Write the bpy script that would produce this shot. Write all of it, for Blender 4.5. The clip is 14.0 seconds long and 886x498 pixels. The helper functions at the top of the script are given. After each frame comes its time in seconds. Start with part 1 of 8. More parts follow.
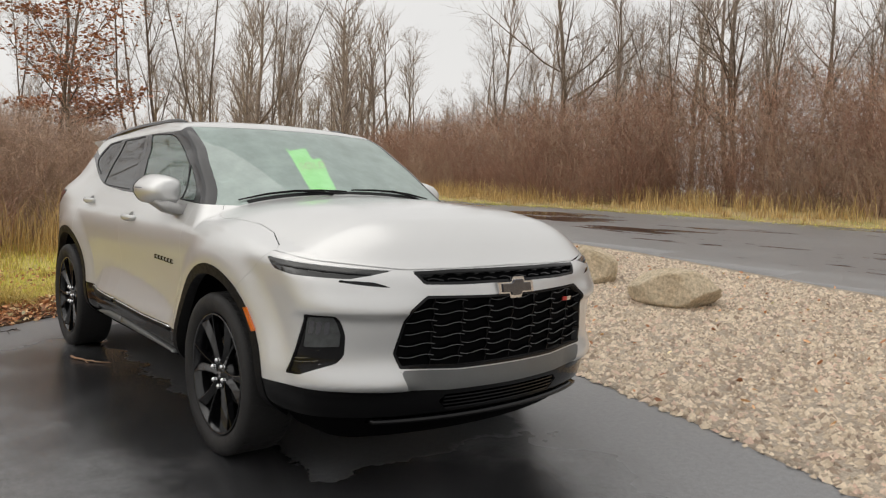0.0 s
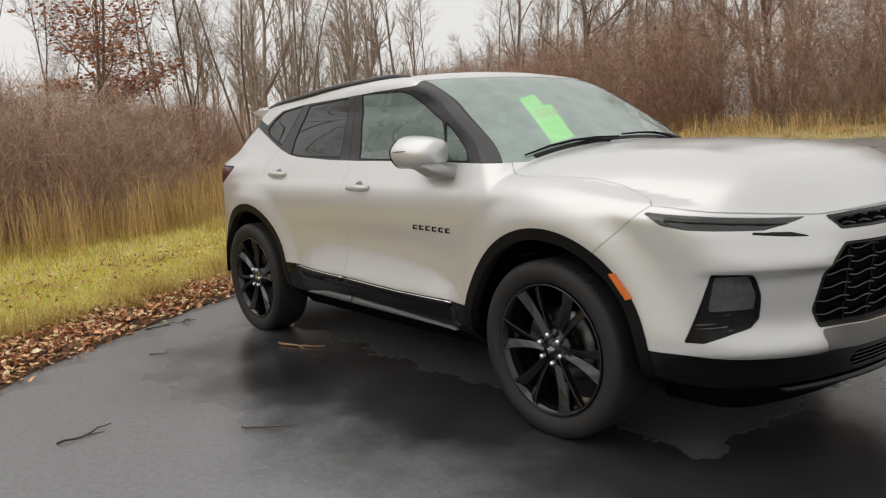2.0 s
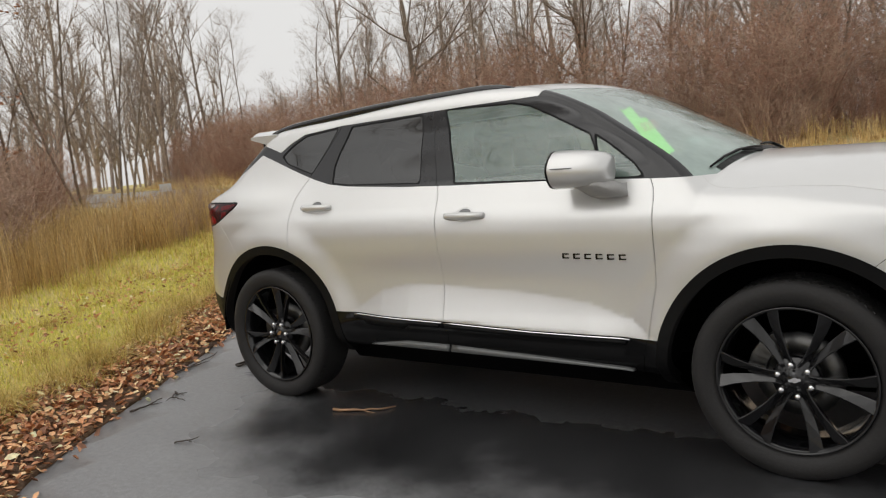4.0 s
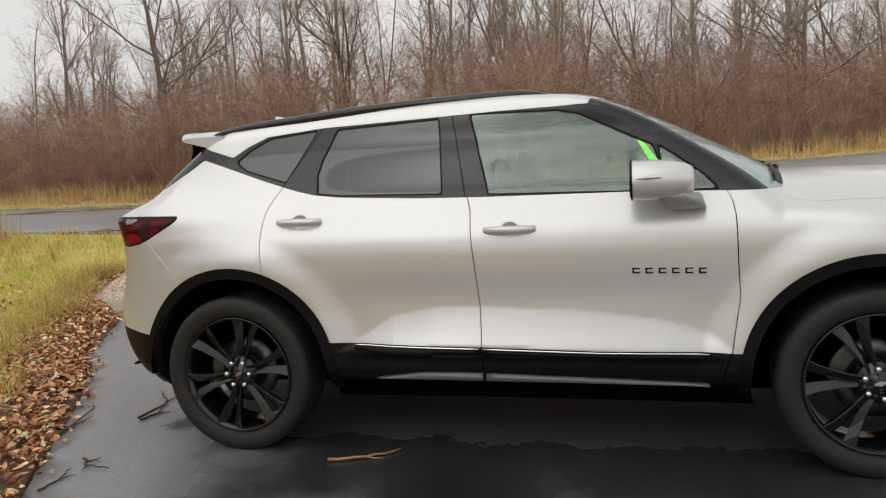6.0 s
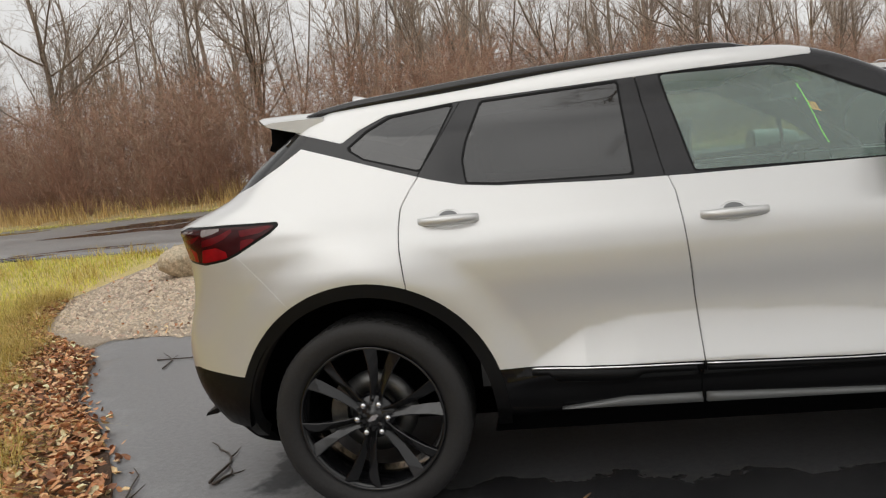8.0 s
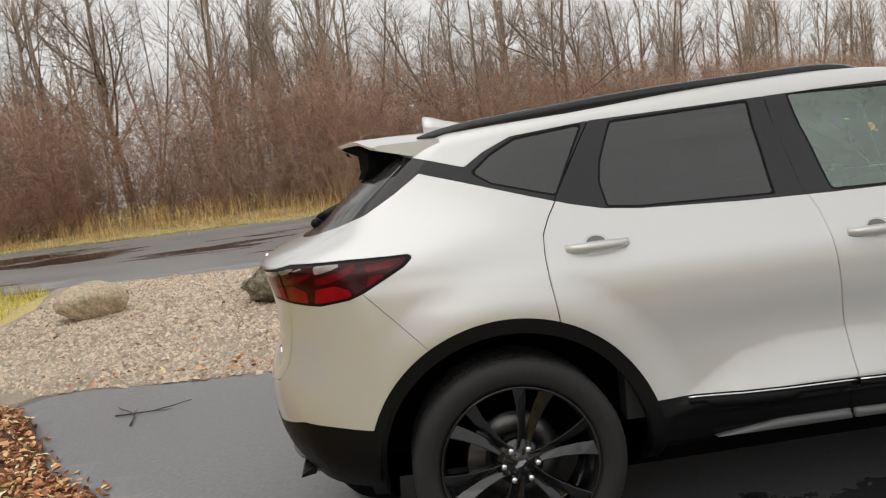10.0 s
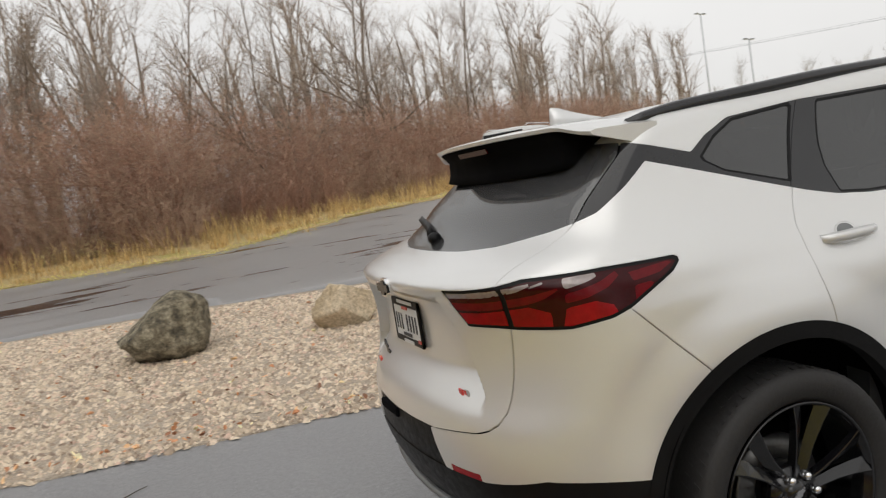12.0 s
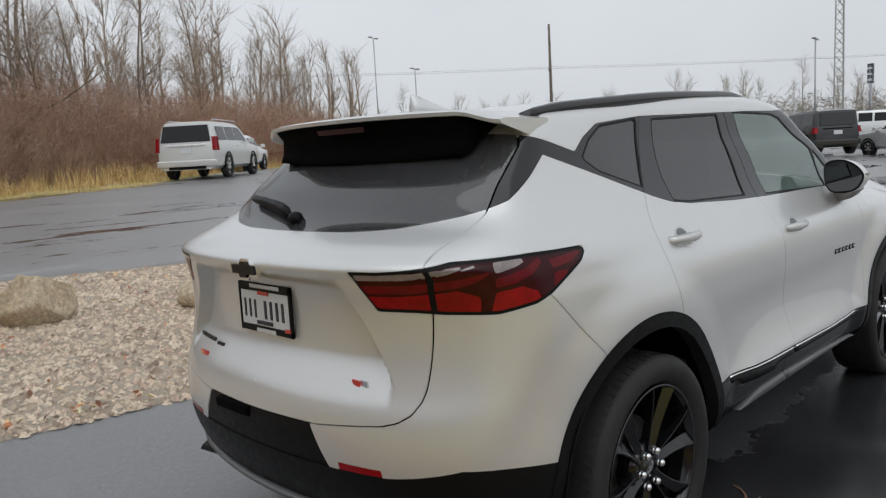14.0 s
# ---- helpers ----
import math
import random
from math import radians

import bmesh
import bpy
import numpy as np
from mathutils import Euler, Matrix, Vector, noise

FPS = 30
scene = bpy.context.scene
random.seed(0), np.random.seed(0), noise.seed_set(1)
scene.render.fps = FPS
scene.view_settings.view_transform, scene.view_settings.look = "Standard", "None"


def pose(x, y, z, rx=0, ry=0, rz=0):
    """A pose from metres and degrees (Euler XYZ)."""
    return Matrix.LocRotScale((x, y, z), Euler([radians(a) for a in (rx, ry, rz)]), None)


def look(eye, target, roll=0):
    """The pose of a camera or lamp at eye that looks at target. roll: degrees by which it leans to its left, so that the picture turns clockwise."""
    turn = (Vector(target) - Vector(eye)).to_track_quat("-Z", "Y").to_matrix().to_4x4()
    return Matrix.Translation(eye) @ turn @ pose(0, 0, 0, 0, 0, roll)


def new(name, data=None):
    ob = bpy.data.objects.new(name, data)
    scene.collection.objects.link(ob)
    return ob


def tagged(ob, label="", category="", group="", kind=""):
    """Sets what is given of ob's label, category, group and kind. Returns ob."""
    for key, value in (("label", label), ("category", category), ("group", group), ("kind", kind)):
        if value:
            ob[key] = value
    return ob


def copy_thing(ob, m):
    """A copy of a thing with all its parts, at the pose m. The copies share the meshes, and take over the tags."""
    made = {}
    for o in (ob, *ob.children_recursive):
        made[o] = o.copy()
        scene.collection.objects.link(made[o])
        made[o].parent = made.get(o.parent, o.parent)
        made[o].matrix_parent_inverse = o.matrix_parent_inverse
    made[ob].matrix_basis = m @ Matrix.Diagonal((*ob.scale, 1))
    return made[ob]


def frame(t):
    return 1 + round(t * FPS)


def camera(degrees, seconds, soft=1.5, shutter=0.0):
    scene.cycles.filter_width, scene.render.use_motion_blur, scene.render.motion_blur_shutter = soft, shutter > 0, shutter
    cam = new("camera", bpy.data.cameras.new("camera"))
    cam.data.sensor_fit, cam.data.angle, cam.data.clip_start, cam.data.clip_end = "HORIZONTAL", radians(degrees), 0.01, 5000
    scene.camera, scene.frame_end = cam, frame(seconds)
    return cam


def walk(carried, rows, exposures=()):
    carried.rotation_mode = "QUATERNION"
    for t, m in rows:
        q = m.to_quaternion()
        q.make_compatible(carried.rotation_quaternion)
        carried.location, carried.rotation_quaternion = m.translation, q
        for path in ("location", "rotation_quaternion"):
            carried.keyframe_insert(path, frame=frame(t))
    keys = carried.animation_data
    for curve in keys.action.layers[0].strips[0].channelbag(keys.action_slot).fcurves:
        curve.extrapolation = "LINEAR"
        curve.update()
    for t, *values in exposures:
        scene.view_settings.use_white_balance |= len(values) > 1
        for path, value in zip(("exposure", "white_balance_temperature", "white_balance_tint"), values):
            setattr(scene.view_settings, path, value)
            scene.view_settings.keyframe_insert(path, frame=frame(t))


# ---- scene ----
cam = camera(60.7, 14.0, soft=1.15, shutter=0.2)
PATH = [
    (0, (4.847, -2.324, 1.316), (3.3, -1.068, 1.146), 1.8),
    (0.5, (4.73, -2.56, 1.316), (3.193, -1.302, 1.081), -2.2),
    (1, (4.378, -2.727, 1.295), (2.831, -1.502, 0.972), -1.7),
    (1.5, (3.97, -2.977, 1.309), (2.355, -1.836, 1.011), -2.3),
    (2, (3.609, -3.21, 1.327), (2.067, -1.973, 1.025), -3.5),
    (2.5, (3.204, -3.372, 1.348), (1.698, -2.091, 1.045), -5.2),
    (5, (1.3, -4.122, 1.348), (0.41, -2.344, 1.137), -3.5),
    (5.5, (0.933, -4.148, 1.347), (0.168, -2.313, 1.128), -2.9),
    (6, (0.584, -4.165, 1.359), (0.045, -2.252, 1.136), -3.6),
    (6.5, (0.246, -4.061, 1.358), (-0.288, -2.15, 1.11), -5.1),
    (7, (-0.082, -3.984, 1.372), (-0.477, -2.041, 1.109), -6.9),
    (7.5, (-0.37, -3.877, 1.366), (-0.616, -1.912, 1.087), -7.2),
    (8, (-0.683, -3.678, 1.347), (-0.968, -1.712, 1.115), -6.3),
    (10.5, (-2.072, -3.369, 1.483), (-1.819, -1.398, 1.259), -7.5),
    (11, (-2.409, -3.141, 1.454), (-2.067, -1.187, 1.197), -8.0),
    (11.5, (-2.766, -2.904, 1.463), (-2.349, -0.961, 1.242), -9.3),
    (12, (-3.083, -2.635, 1.502), (-2.393, -0.767, 1.316), -9.2),
    (12.5, (-3.304, -2.333, 1.479), (-2.27, -0.654, 1.144), -6.7),
    (13, (-3.474, -2.141, 1.519), (-2.256, -0.566, 1.336), -7.8),
    (13.5, (-3.633, -2.023, 1.564), (-2.173, -0.678, 1.32), -7.0),
    (14, (-3.626, -2.127, 1.489), (-2.207, -0.741, 1.227), -3.2),
]
walk(cam, [(t, look(eye, target, roll)) for t, eye, target, roll in PATH],
     [(0, 0.30, 6600, 9), (3, 0.28, 6600, 9), (5, 0.22, 6550, 9), (8, 0.22, 6550, 9), (10.5, 0.32, 6550, 9), (12, 0.33, 6550, 9), (13, 0.16, 6230, 8), (14, 0.08, 6060, 8)])
# ---- overcast sky and a veiled sun ----
world = bpy.data.worlds.new("overcast_sky")
scene.world = world
world.use_nodes = True
wn, wl = world.node_tree.nodes, world.node_tree.links
sky = wn.new("ShaderNodeTexSky")
sky.sky_type, sky.sun_disc = "NISHITA", False
sky.sun_elevation, sky.sun_rotation, sky.air_density, sky.dust_density, sky.ozone_density = radians(32), radians(200), 1.0, 6.0, 1.0
grey = wn.new("ShaderNodeHueSaturation")
grey.inputs["Saturation"].default_value = 0.10
wl.new(sky.outputs["Color"], grey.inputs["Color"])
coord = wn.new("ShaderNodeTexCoord")
cloud = wn.new("ShaderNodeTexNoise")
cloud.inputs["Scale"].default_value, cloud.inputs["Detail"].default_value = 2.2, 5
wl.new(coord.outputs["Generated"], cloud.inputs["Vector"])
veil = wn.new("ShaderNodeValToRGB")
veil.color_ramp.elements[0].position, veil.color_ramp.elements[0].color = 0.3, (7.2, 7.15, 7.15, 1)
veil.color_ramp.elements[1].position, veil.color_ramp.elements[1].color = 0.7, (8.2, 8.1, 8.05, 1)
wl.new(cloud.outputs["Fac"], veil.inputs["Fac"])
blend = wn.new("ShaderNodeMix")
blend.data_type = "RGBA"
blend.inputs["Factor"].default_value = 0.8
wl.new(grey.outputs["Color"], blend.inputs["A"])
wl.new(veil.outputs["Color"], blend.inputs["B"])
wl.new(blend.outputs["Result"], wn["Background"].inputs["Color"])
wn["Background"].inputs["Strength"].default_value = 0.10
sun_data = bpy.data.lights.new("sun", "SUN")
sun_data.energy, sun_data.angle, sun_data.color = 0.55, radians(60), (1.0, 0.97, 0.93)
sun = new("sun", sun_data)
sun.matrix_world = look((-5, -3, 16), (0, 0, 0))
# ---- materials ----
def nodes_of(name):
    m = bpy.data.materials.new(name)
    m.use_nodes = True
    return m, m.node_tree.nodes, m.node_tree.links, m.node_tree.nodes["Principled BSDF"]


def noise_node(n, l, scale, detail=4.0, rough=0.6, space="Object"):
    c = n.new("ShaderNodeTexCoord")
    t = n.new("ShaderNodeTexNoise")
    t.inputs["Scale"].default_value, t.inputs["Detail"].default_value, t.inputs["Roughness"].default_value = scale, detail, rough
    l.new(c.outputs[space], t.inputs["Vector"])
    return t


def ramp_node(n, l, source, stops):
    r = n.new("ShaderNodeValToRGB")
    e = r.color_ramp.elements
    while len(e) < len(stops):
        e.new(0.5)
    for el, (p, c) in zip(e, stops):
        el.position, el.color = p, (*c, 1) if len(c) == 3 else c
    l.new(source, r.inputs["Fac"])
    return r


def plain(name, colour, rough=0.5, metal=0.0, vary=0.12, scale=30, bump=0.0, coat=0.0, spec=0.5):
    """A surface with grain at two scales in its colour and gloss."""
    m, n, l, b = nodes_of(name)
    t = noise_node(n, l, scale)
    t2 = noise_node(n, l, scale * 0.12, 3)
    mix = n.new("ShaderNodeMath")
    mix.operation = "ADD"
    l.new(t.outputs["Fac"], mix.inputs[0])
    l.new(t2.outputs["Fac"], mix.inputs[1])
    lo = tuple(c * (1 - vary) for c in colour)
    hi = tuple(min(1, c * (1 + vary)) for c in colour)
    half = n.new("ShaderNodeMath")
    half.operation = "MULTIPLY"
    half.inputs[1].default_value = 0.5
    l.new(mix.outputs[0], half.inputs[0])
    r = ramp_node(n, l, half.outputs[0], [(0.3, lo), (0.7, hi)])
    l.new(r.outputs["Color"], b.inputs["Base Color"])
    q = n.new("ShaderNodeMapRange")
    q.inputs["From Min"].default_value, q.inputs["From Max"].default_value = 0.3, 0.7
    q.inputs["To Min"].default_value, q.inputs["To Max"].default_value = max(0.02, rough * 0.8), min(1, rough * 1.2)
    l.new(t2.outputs["Fac"], q.inputs["Value"])
    l.new(q.outputs["Result"], b.inputs["Roughness"])
    b.inputs["Metallic"].default_value, b.inputs["Coat Weight"].default_value = metal, coat
    b.inputs["Specular IOR Level"].default_value = spec
    if bump:
        u = n.new("ShaderNodeBump")
        u.inputs["Strength"].default_value, u.inputs["Distance"].default_value = bump, 0.01
        l.new(t.outputs["Fac"], u.inputs["Height"])
        l.new(u.outputs["Normal"], b.inputs["Normal"])
    return m


def wet_beads(n, l, scale, strength):
    """Rain beads: small raised dots."""
    c = n.new("ShaderNodeTexCoord")
    v = n.new("ShaderNodeTexVoronoi")
    v.inputs["Scale"].default_value = scale
    l.new(c.outputs["Object"], v.inputs["Vector"])
    r = ramp_node(n, l, v.outputs["Distance"], [(0.0, (1, 1, 1)), (0.32, (0, 0, 0))])
    u = n.new("ShaderNodeBump")
    u.inputs["Strength"].default_value, u.inputs["Distance"].default_value = strength, 0.002
    l.new(r.outputs["Color"], u.inputs["Height"])
    return u


def car_paint(name, colour):
    m, n, l, b = nodes_of(name)
    t = noise_node(n, l, 900, 2)
    t2 = noise_node(n, l, 2.2, 4)
    g = n.new("ShaderNodeMath")
    g.operation = "MULTIPLY_ADD"
    g.inputs[1].default_value, g.inputs[2].default_value = 0.25, 0.38
    l.new(t.outputs["Fac"], g.inputs[0])
    a = n.new("ShaderNodeMath")
    a.operation = "MULTIPLY_ADD"
    a.inputs[1].default_value = 0.12
    l.new(t2.outputs["Fac"], a.inputs[0])
    l.new(g.outputs[0], a.inputs[2])
    r = ramp_node(n, l, a.outputs[0], [(0.45, tuple(c * 0.93 for c in colour)), (0.65, colour)])
    l.new(r.outputs["Color"], b.inputs["Base Color"])
    b.inputs["Metallic"].default_value, b.inputs["Roughness"].default_value = 0.50, 0.36
    b.inputs["Coat Weight"].default_value, b.inputs["Coat Roughness"].default_value = 0.8, 0.05
    u = wet_beads(n, l, 260, 0.06)
    l.new(u.outputs["Normal"], b.inputs["Coat Normal"])
    return m


def glass(name, tint, film, film_share, gloss=0.03, beads=0.0):
    """Thin pane: tinted light passes, Fresnel gloss on top, a thin diffuse film for mist, dirt and painted sky sheen.
    """
    m, n, l, b = nodes_of(name)
    out = n["Material Output"]
    clear = n.new("ShaderNodeBsdfTransparent")
    clear.inputs["Color"].default_value = (*tint, 1)
    dull = n.new("ShaderNodeBsdfDiffuse")
    t = noise_node(n, l, 6, 5)
    r = ramp_node(n, l, t.outputs["Fac"], [(0.3, tuple(c * 0.85 for c in film)), (0.7, film)])
    l.new(r.outputs["Color"], dull.inputs["Color"])
    a = n.new("ShaderNodeMixShader")
    q = n.new("ShaderNodeMapRange")
    q.inputs["To Min"].default_value, q.inputs["To Max"].default_value = film_share * 0.8, film_share * 1.2
    l.new(t.outputs["Fac"], q.inputs["Value"])
    l.new(q.outputs["Result"], a.inputs["Fac"])
    l.new(clear.outputs[0], a.inputs[1])
    l.new(dull.outputs[0], a.inputs[2])
    shine = n.new("ShaderNodeBsdfGlossy")
    shine.inputs["Roughness"].default_value = gloss
    f = n.new("ShaderNodeFresnel")
    f.inputs["IOR"].default_value = 1.95
    if beads:
        u = wet_beads(n, l, 130, beads)
        l.new(u.outputs["Normal"], shine.inputs["Normal"])
    s = n.new("ShaderNodeMixShader")
    l.new(f.outputs[0], s.inputs["Fac"])
    l.new(a.outputs[0], s.inputs[1])
    l.new(shine.outputs[0], s.inputs[2])
    l.new(s.outputs[0], out.inputs["Surface"])
    return m


PAINT = car_paint("silver_white_paint", (0.70, 0.70, 0.695))
BLACK_GLOSS = plain("black_gloss_plastic", (0.004, 0.004, 0.0045), 0.14, 0, 0.1, 40, spec=0.30)
BLACK_TRIM = plain("black_textured_plastic", (0.005, 0.005, 0.0055), 0.45, 0, 0.15, 300, 0.08, spec=0.16)
PILLAR = plain("pillar_black", (0.016, 0.016, 0.018), 0.12, 0, 0.1, 60, spec=0.5)
DARK = plain("dark_recess", (0.003, 0.003, 0.0035), 0.8, 0, 0.1, 20, spec=0.05)
RUBBER = plain("tyre_rubber", (0.030, 0.029, 0.029), 0.6, 0, 0.2, 90, 0.15, 0, 0.22)
RIM = plain("black_rim_enamel", (0.008, 0.008, 0.009), 0.14, 0.0, 0.1, 30, coat=0.25)
STEEL = plain("brake_steel", (0.15, 0.148, 0.145), 0.42, 1.0, 0.2, 60)
CHROME = plain("bright_chrome", (0.75, 0.75, 0.76), 0.12, 1.0, 0.05, 50)
DARK_CHROME = plain("dark_chrome", (0.16, 0.16, 0.17), 0.2, 1.0, 0.1, 50)
SATIN = plain("satin_grey_plastic", (0.16, 0.165, 0.165), 0.36, 0.3, 0.08, 80)
FOOT_GREY = plain("mirror_foot_grey", (0.36, 0.355, 0.35), 0.40, 0.3, 0.08, 80)
GREY_BAR = plain("grille_bar_edge", (0.10, 0.10, 0.103), 0.3, 0.6, 0.1, 80)
RED_LENS = plain("red_lamp_lens", (0.12, 0.002, 0.005), 0.16, 0, 0.3, 25, spec=0.25)
RED_DEEP = plain("deep_red_lens", (0.035, 0.001, 0.002), 0.16, 0, 0.3, 25, spec=0.25)
RED_BRIGHT = plain("bright_red_lens", (0.24, 0.003, 0.006), 0.16, 0, 0.3, 25, spec=0.25)
CLEAR_LENS = plain("clear_lamp_lens", (0.24, 0.20, 0.195), 0.1, 0.2, 0.3, 60, coat=1.0)
AMBER = plain("amber_lens", (0.75, 0.16, 0.01), 0.12, 0, 0.15, 60, coat=1.0)
LAMP_GREY = plain("smoked_lamp", (0.014, 0.015, 0.016), 0.10, 0, 0.5, 25, spec=0.5)
FOG_GREY = plain("smoked_fog_lens", (0.060, 0.064, 0.064), 0.06, 0, 0.5, 25, spec=0.6)
SMOKE_GREY = plain("smoked_grey_lens", (0.030, 0.031, 0.030), 0.10, 0.2, 0.5, 14, spec=0.5, coat=0.5)
SEAT = plain("black_leather", (0.02, 0.02, 0.021), 0.5, 0, 0.2, 60, 0.1)
CABIN = plain("cabin_plastic", (0.035, 0.036, 0.038), 0.6, 0, 0.15, 50)
# the two pale green films paint in sky reflection as well as mist
SHIELD_GLASS = glass("windscreen_glass", (0.46, 0.62, 0.56), (0.68, 0.86, 0.79), 0.45, 0.03)
CLEAR_GLASS = glass("green_side_glass", (0.60, 0.79, 0.71), (0.44, 0.60, 0.54), 0.30, 0.015, 0.05)
DARK_GLASS = glass("privacy_glass", (0.035, 0.036, 0.038), (0.085, 0.087, 0.09), 0.15, 0.02, 0.08)
REAR_GLASS = glass("wet_privacy_glass", (0.035, 0.036, 0.038), (0.13, 0.13, 0.135), 0.36, 0.06, 0.25)
SIGN_GREEN = plain("fluorescent_green_card", (0.30, 0.85, 0.02), 0.7, 0, 0.05, 12)
# glow added to brighten the fluorescent green card behind the windscreen
SIGN_GREEN.node_tree.nodes["Principled BSDF"].inputs["Emission Color"].default_value = (0.25, 1.0, 0.03, 1)
SIGN_GREEN.node_tree.nodes["Principled BSDF"].inputs["Emission Strength"].default_value = 1.1
SIGN_RED = plain("sign_red_ink", (0.92, 0.24, 0.05), 0.7, 0, 0.05, 12)
# small glow added to the ink to lift the letters in the dark cabin
SIGN_RED.node_tree.nodes["Principled BSDF"].inputs["Emission Color"].default_value = (0.95, 0.25, 0.04, 1)
SIGN_RED.node_tree.nodes["Principled BSDF"].inputs["Emission Strength"].default_value = 0.55
BADGE_RED = plain("badge_red", (0.55, 0.05, 0.04), 0.3, 0, 0.1, 60)
PLATE_WHITE = plain("plate_white", (0.62, 0.64, 0.66), 0.35, 0, 0.05, 40)
PLATE_INK = plain("plate_ink", (0.035, 0.037, 0.05), 0.5, 0, 0.05, 40)
MIRROR = plain("mirror_glass", (0.12, 0.12, 0.125), 0.02, 1.0, 0.02, 10)
# ---- the car's outer surface: smooth blend of side, top, front and rear profiles ----
def curve(q, pairs):
    xs, ys_ = np.array(pairs, float).T
    o = np.argsort(xs)
    xs, ys_ = xs[o], ys_[o]
    m = np.gradient(ys_, xs)
    q = np.clip(q, xs[0], xs[-1])
    i = np.clip(np.searchsorted(xs, q) - 1, 0, len(xs) - 2)
    h = xs[i + 1] - xs[i]
    s = (q - xs[i]) / h
    return ((2 * s**3 - 3 * s**2 + 1) * ys_[i] + (s**3 - 2 * s**2 + s) * h * m[i]
            + (3 * s**2 - 2 * s**3) * ys_[i + 1] + (s**3 - s**2) * h * m[i + 1])


def smax(a, b, k):
    h = np.clip(0.5 + 0.5 * (a - b) / k, 0, 1)
    return b * (1 - h) + a * h + k * h * (1 - h)


def step(a, b, q):
    s = np.clip((q - a) / (b - a), 0, 1)
    return s * s * (3 - 2 * s)


WX, WZ = 1.4315, 0.385
SIDE_Z = [(0.15, 0.68), (0.28, 0.78), (0.37, 0.868), (0.46, 0.892), (0.53, 0.894), (0.60, 0.889), (0.66, 0.886), (0.72, 0.886), (0.80, 0.891),
          (0.90, 0.898), (0.98, 0.897), (1.05, 0.881), (1.11, 0.846), (1.20, 0.794), (1.30, 0.742), (1.44, 0.672), (1.58, 0.612), (1.75, 0.53)]
PLAN_X = [(-2.5, -0.16), (-2.2, -0.075), (-1.9, -0.02), (-1.43, 0.012), (-1.0, 0.005), (-0.2, 0.0), (0.6, 0.0), (1.0, 0.008), (1.43, 0.022), (1.8, 0.015), (2.1, -0.015), (2.3, -0.05), (2.6, -0.14)]
REAR_Z = [(0.1, -2.05), (0.25, -2.18), (0.45, -2.34), (0.60, -2.380), (0.73, -2.372), (0.82, -2.345), (0.90, -2.328), (1.05, -2.328), (1.13, -2.345), (1.175, -2.346), (1.205, -2.285), (1.26, -2.14), (1.38, -1.98), (1.50, -1.82), (1.70, -1.55)]
FRONT_Z = [(0.1, 2.25), (0.25, 2.36), (0.34, 2.44), (0.45, 2.475), (0.57, 2.48), (0.72, 2.495), (0.86, 2.50), (0.93, 2.48), (1.0, 2.415), (1.1, 2.325), (1.2, 2.20), (1.3, 2.0)]
HOOD_X = [(0.3, 1.24), (0.9, 1.240), (1.2, 1.238), (1.5, 1.234), (1.8, 1.222), (2.05, 1.195), (2.2, 1.160), (2.4, 1.06), (2.6, 0.92)]
ROOF_X = [(-2.4, 1.50), (-1.82, 1.60), (-1.53, 1.625), (-1.18, 1.65), (-0.75, 1.675), (-0.35, 1.685), (0.04, 1.685), (0.23, 1.67), (0.5, 1.62), (1.2, 1.35)]


# the crease over the flared lower doors, along the car
LEDGE_X = (-0.90, -0.80, -0.60, -0.40, -0.18, 0.30, 0.60, 0.80, 0.92)
LEDGE_Z = (0.50, 0.555, 0.675, 0.712, 0.712, 0.688, 0.652, 0.590, 0.50)


def side_y(x, z):
    w = curve(z, SIDE_Z) + curve(x, PLAN_X)
    # sculpted lower doors: a ledge that swells between the wheels
    a = step(-0.95, -0.50, x) * (1 - step(0.45, 0.95, x))
    crease = np.interp(x, LEDGE_X, LEDGE_Z)
    rise = np.clip((crease - z) / 0.17, 0, 1) ** 1.25 * step(0.46, 0.52, z)
    w = w + 0.040 * rise - 0.005 * a * np.exp(-((z - 0.77) / 0.07) ** 2)
    # rear haunch
    w = w + 0.055 * np.exp(-((x + 1.85) / 0.45) ** 2 - ((z - 1.17) / 0.10) ** 2)
    # front fender shoulder
    w = w + 0.018 * np.exp(-((x - 1.55) / 0.50) ** 2 - ((z - 1.05) / 0.14) ** 2)
    # the cabin is wider at its front
    w = w + (0.045 * step(1.22, 1.45, z) + 0.040 * step(1.45, 1.62, z)) * step(-1.5, 0.3, x)
    # wheel-arch flares
    for cx in (-WX, WX):
        r = np.sqrt((x - cx) ** 2 + (z - WZ) ** 2)
        w = w + (0.036 if cx > 0 else 0.024) * (1 - step(0.53, 0.70, r)) * step(0.25, 0.45, z)
    return w


def hood_z(x, y):
    """Height of the bonnet: a broad dome that falls away to the wings."""
    y = np.abs(y)
    e = np.minimum(y, 0.79)
    return curve(x, HOOD_X) - 0.13 * y * y - (0.14 + 0.20 * step(1.3, 2.0, x)) * e**6 - 0.15 * (y - e) + 0.008 * np.exp(-((y - 0.50) / 0.12) ** 2) * step(1.2, 1.8, x)


def top_z(x, y):
    roof = curve(x, ROOF_X) - 0.085 * y * y
    # the windscreen bulges forward in its middle
    shield = 1.590 - 0.515 * (x - 0.50) - (0.10 + 0.10 * (x - 0.50)) * y * y - 0.05 * (x - 0.8) ** 2 - 0.25 * np.maximum(x - 0.6, 0) * y**4
    cabin = -smax(-roof, -shield, 0.05)
    return smax(hood_z(x, y), cabin, 0.012)


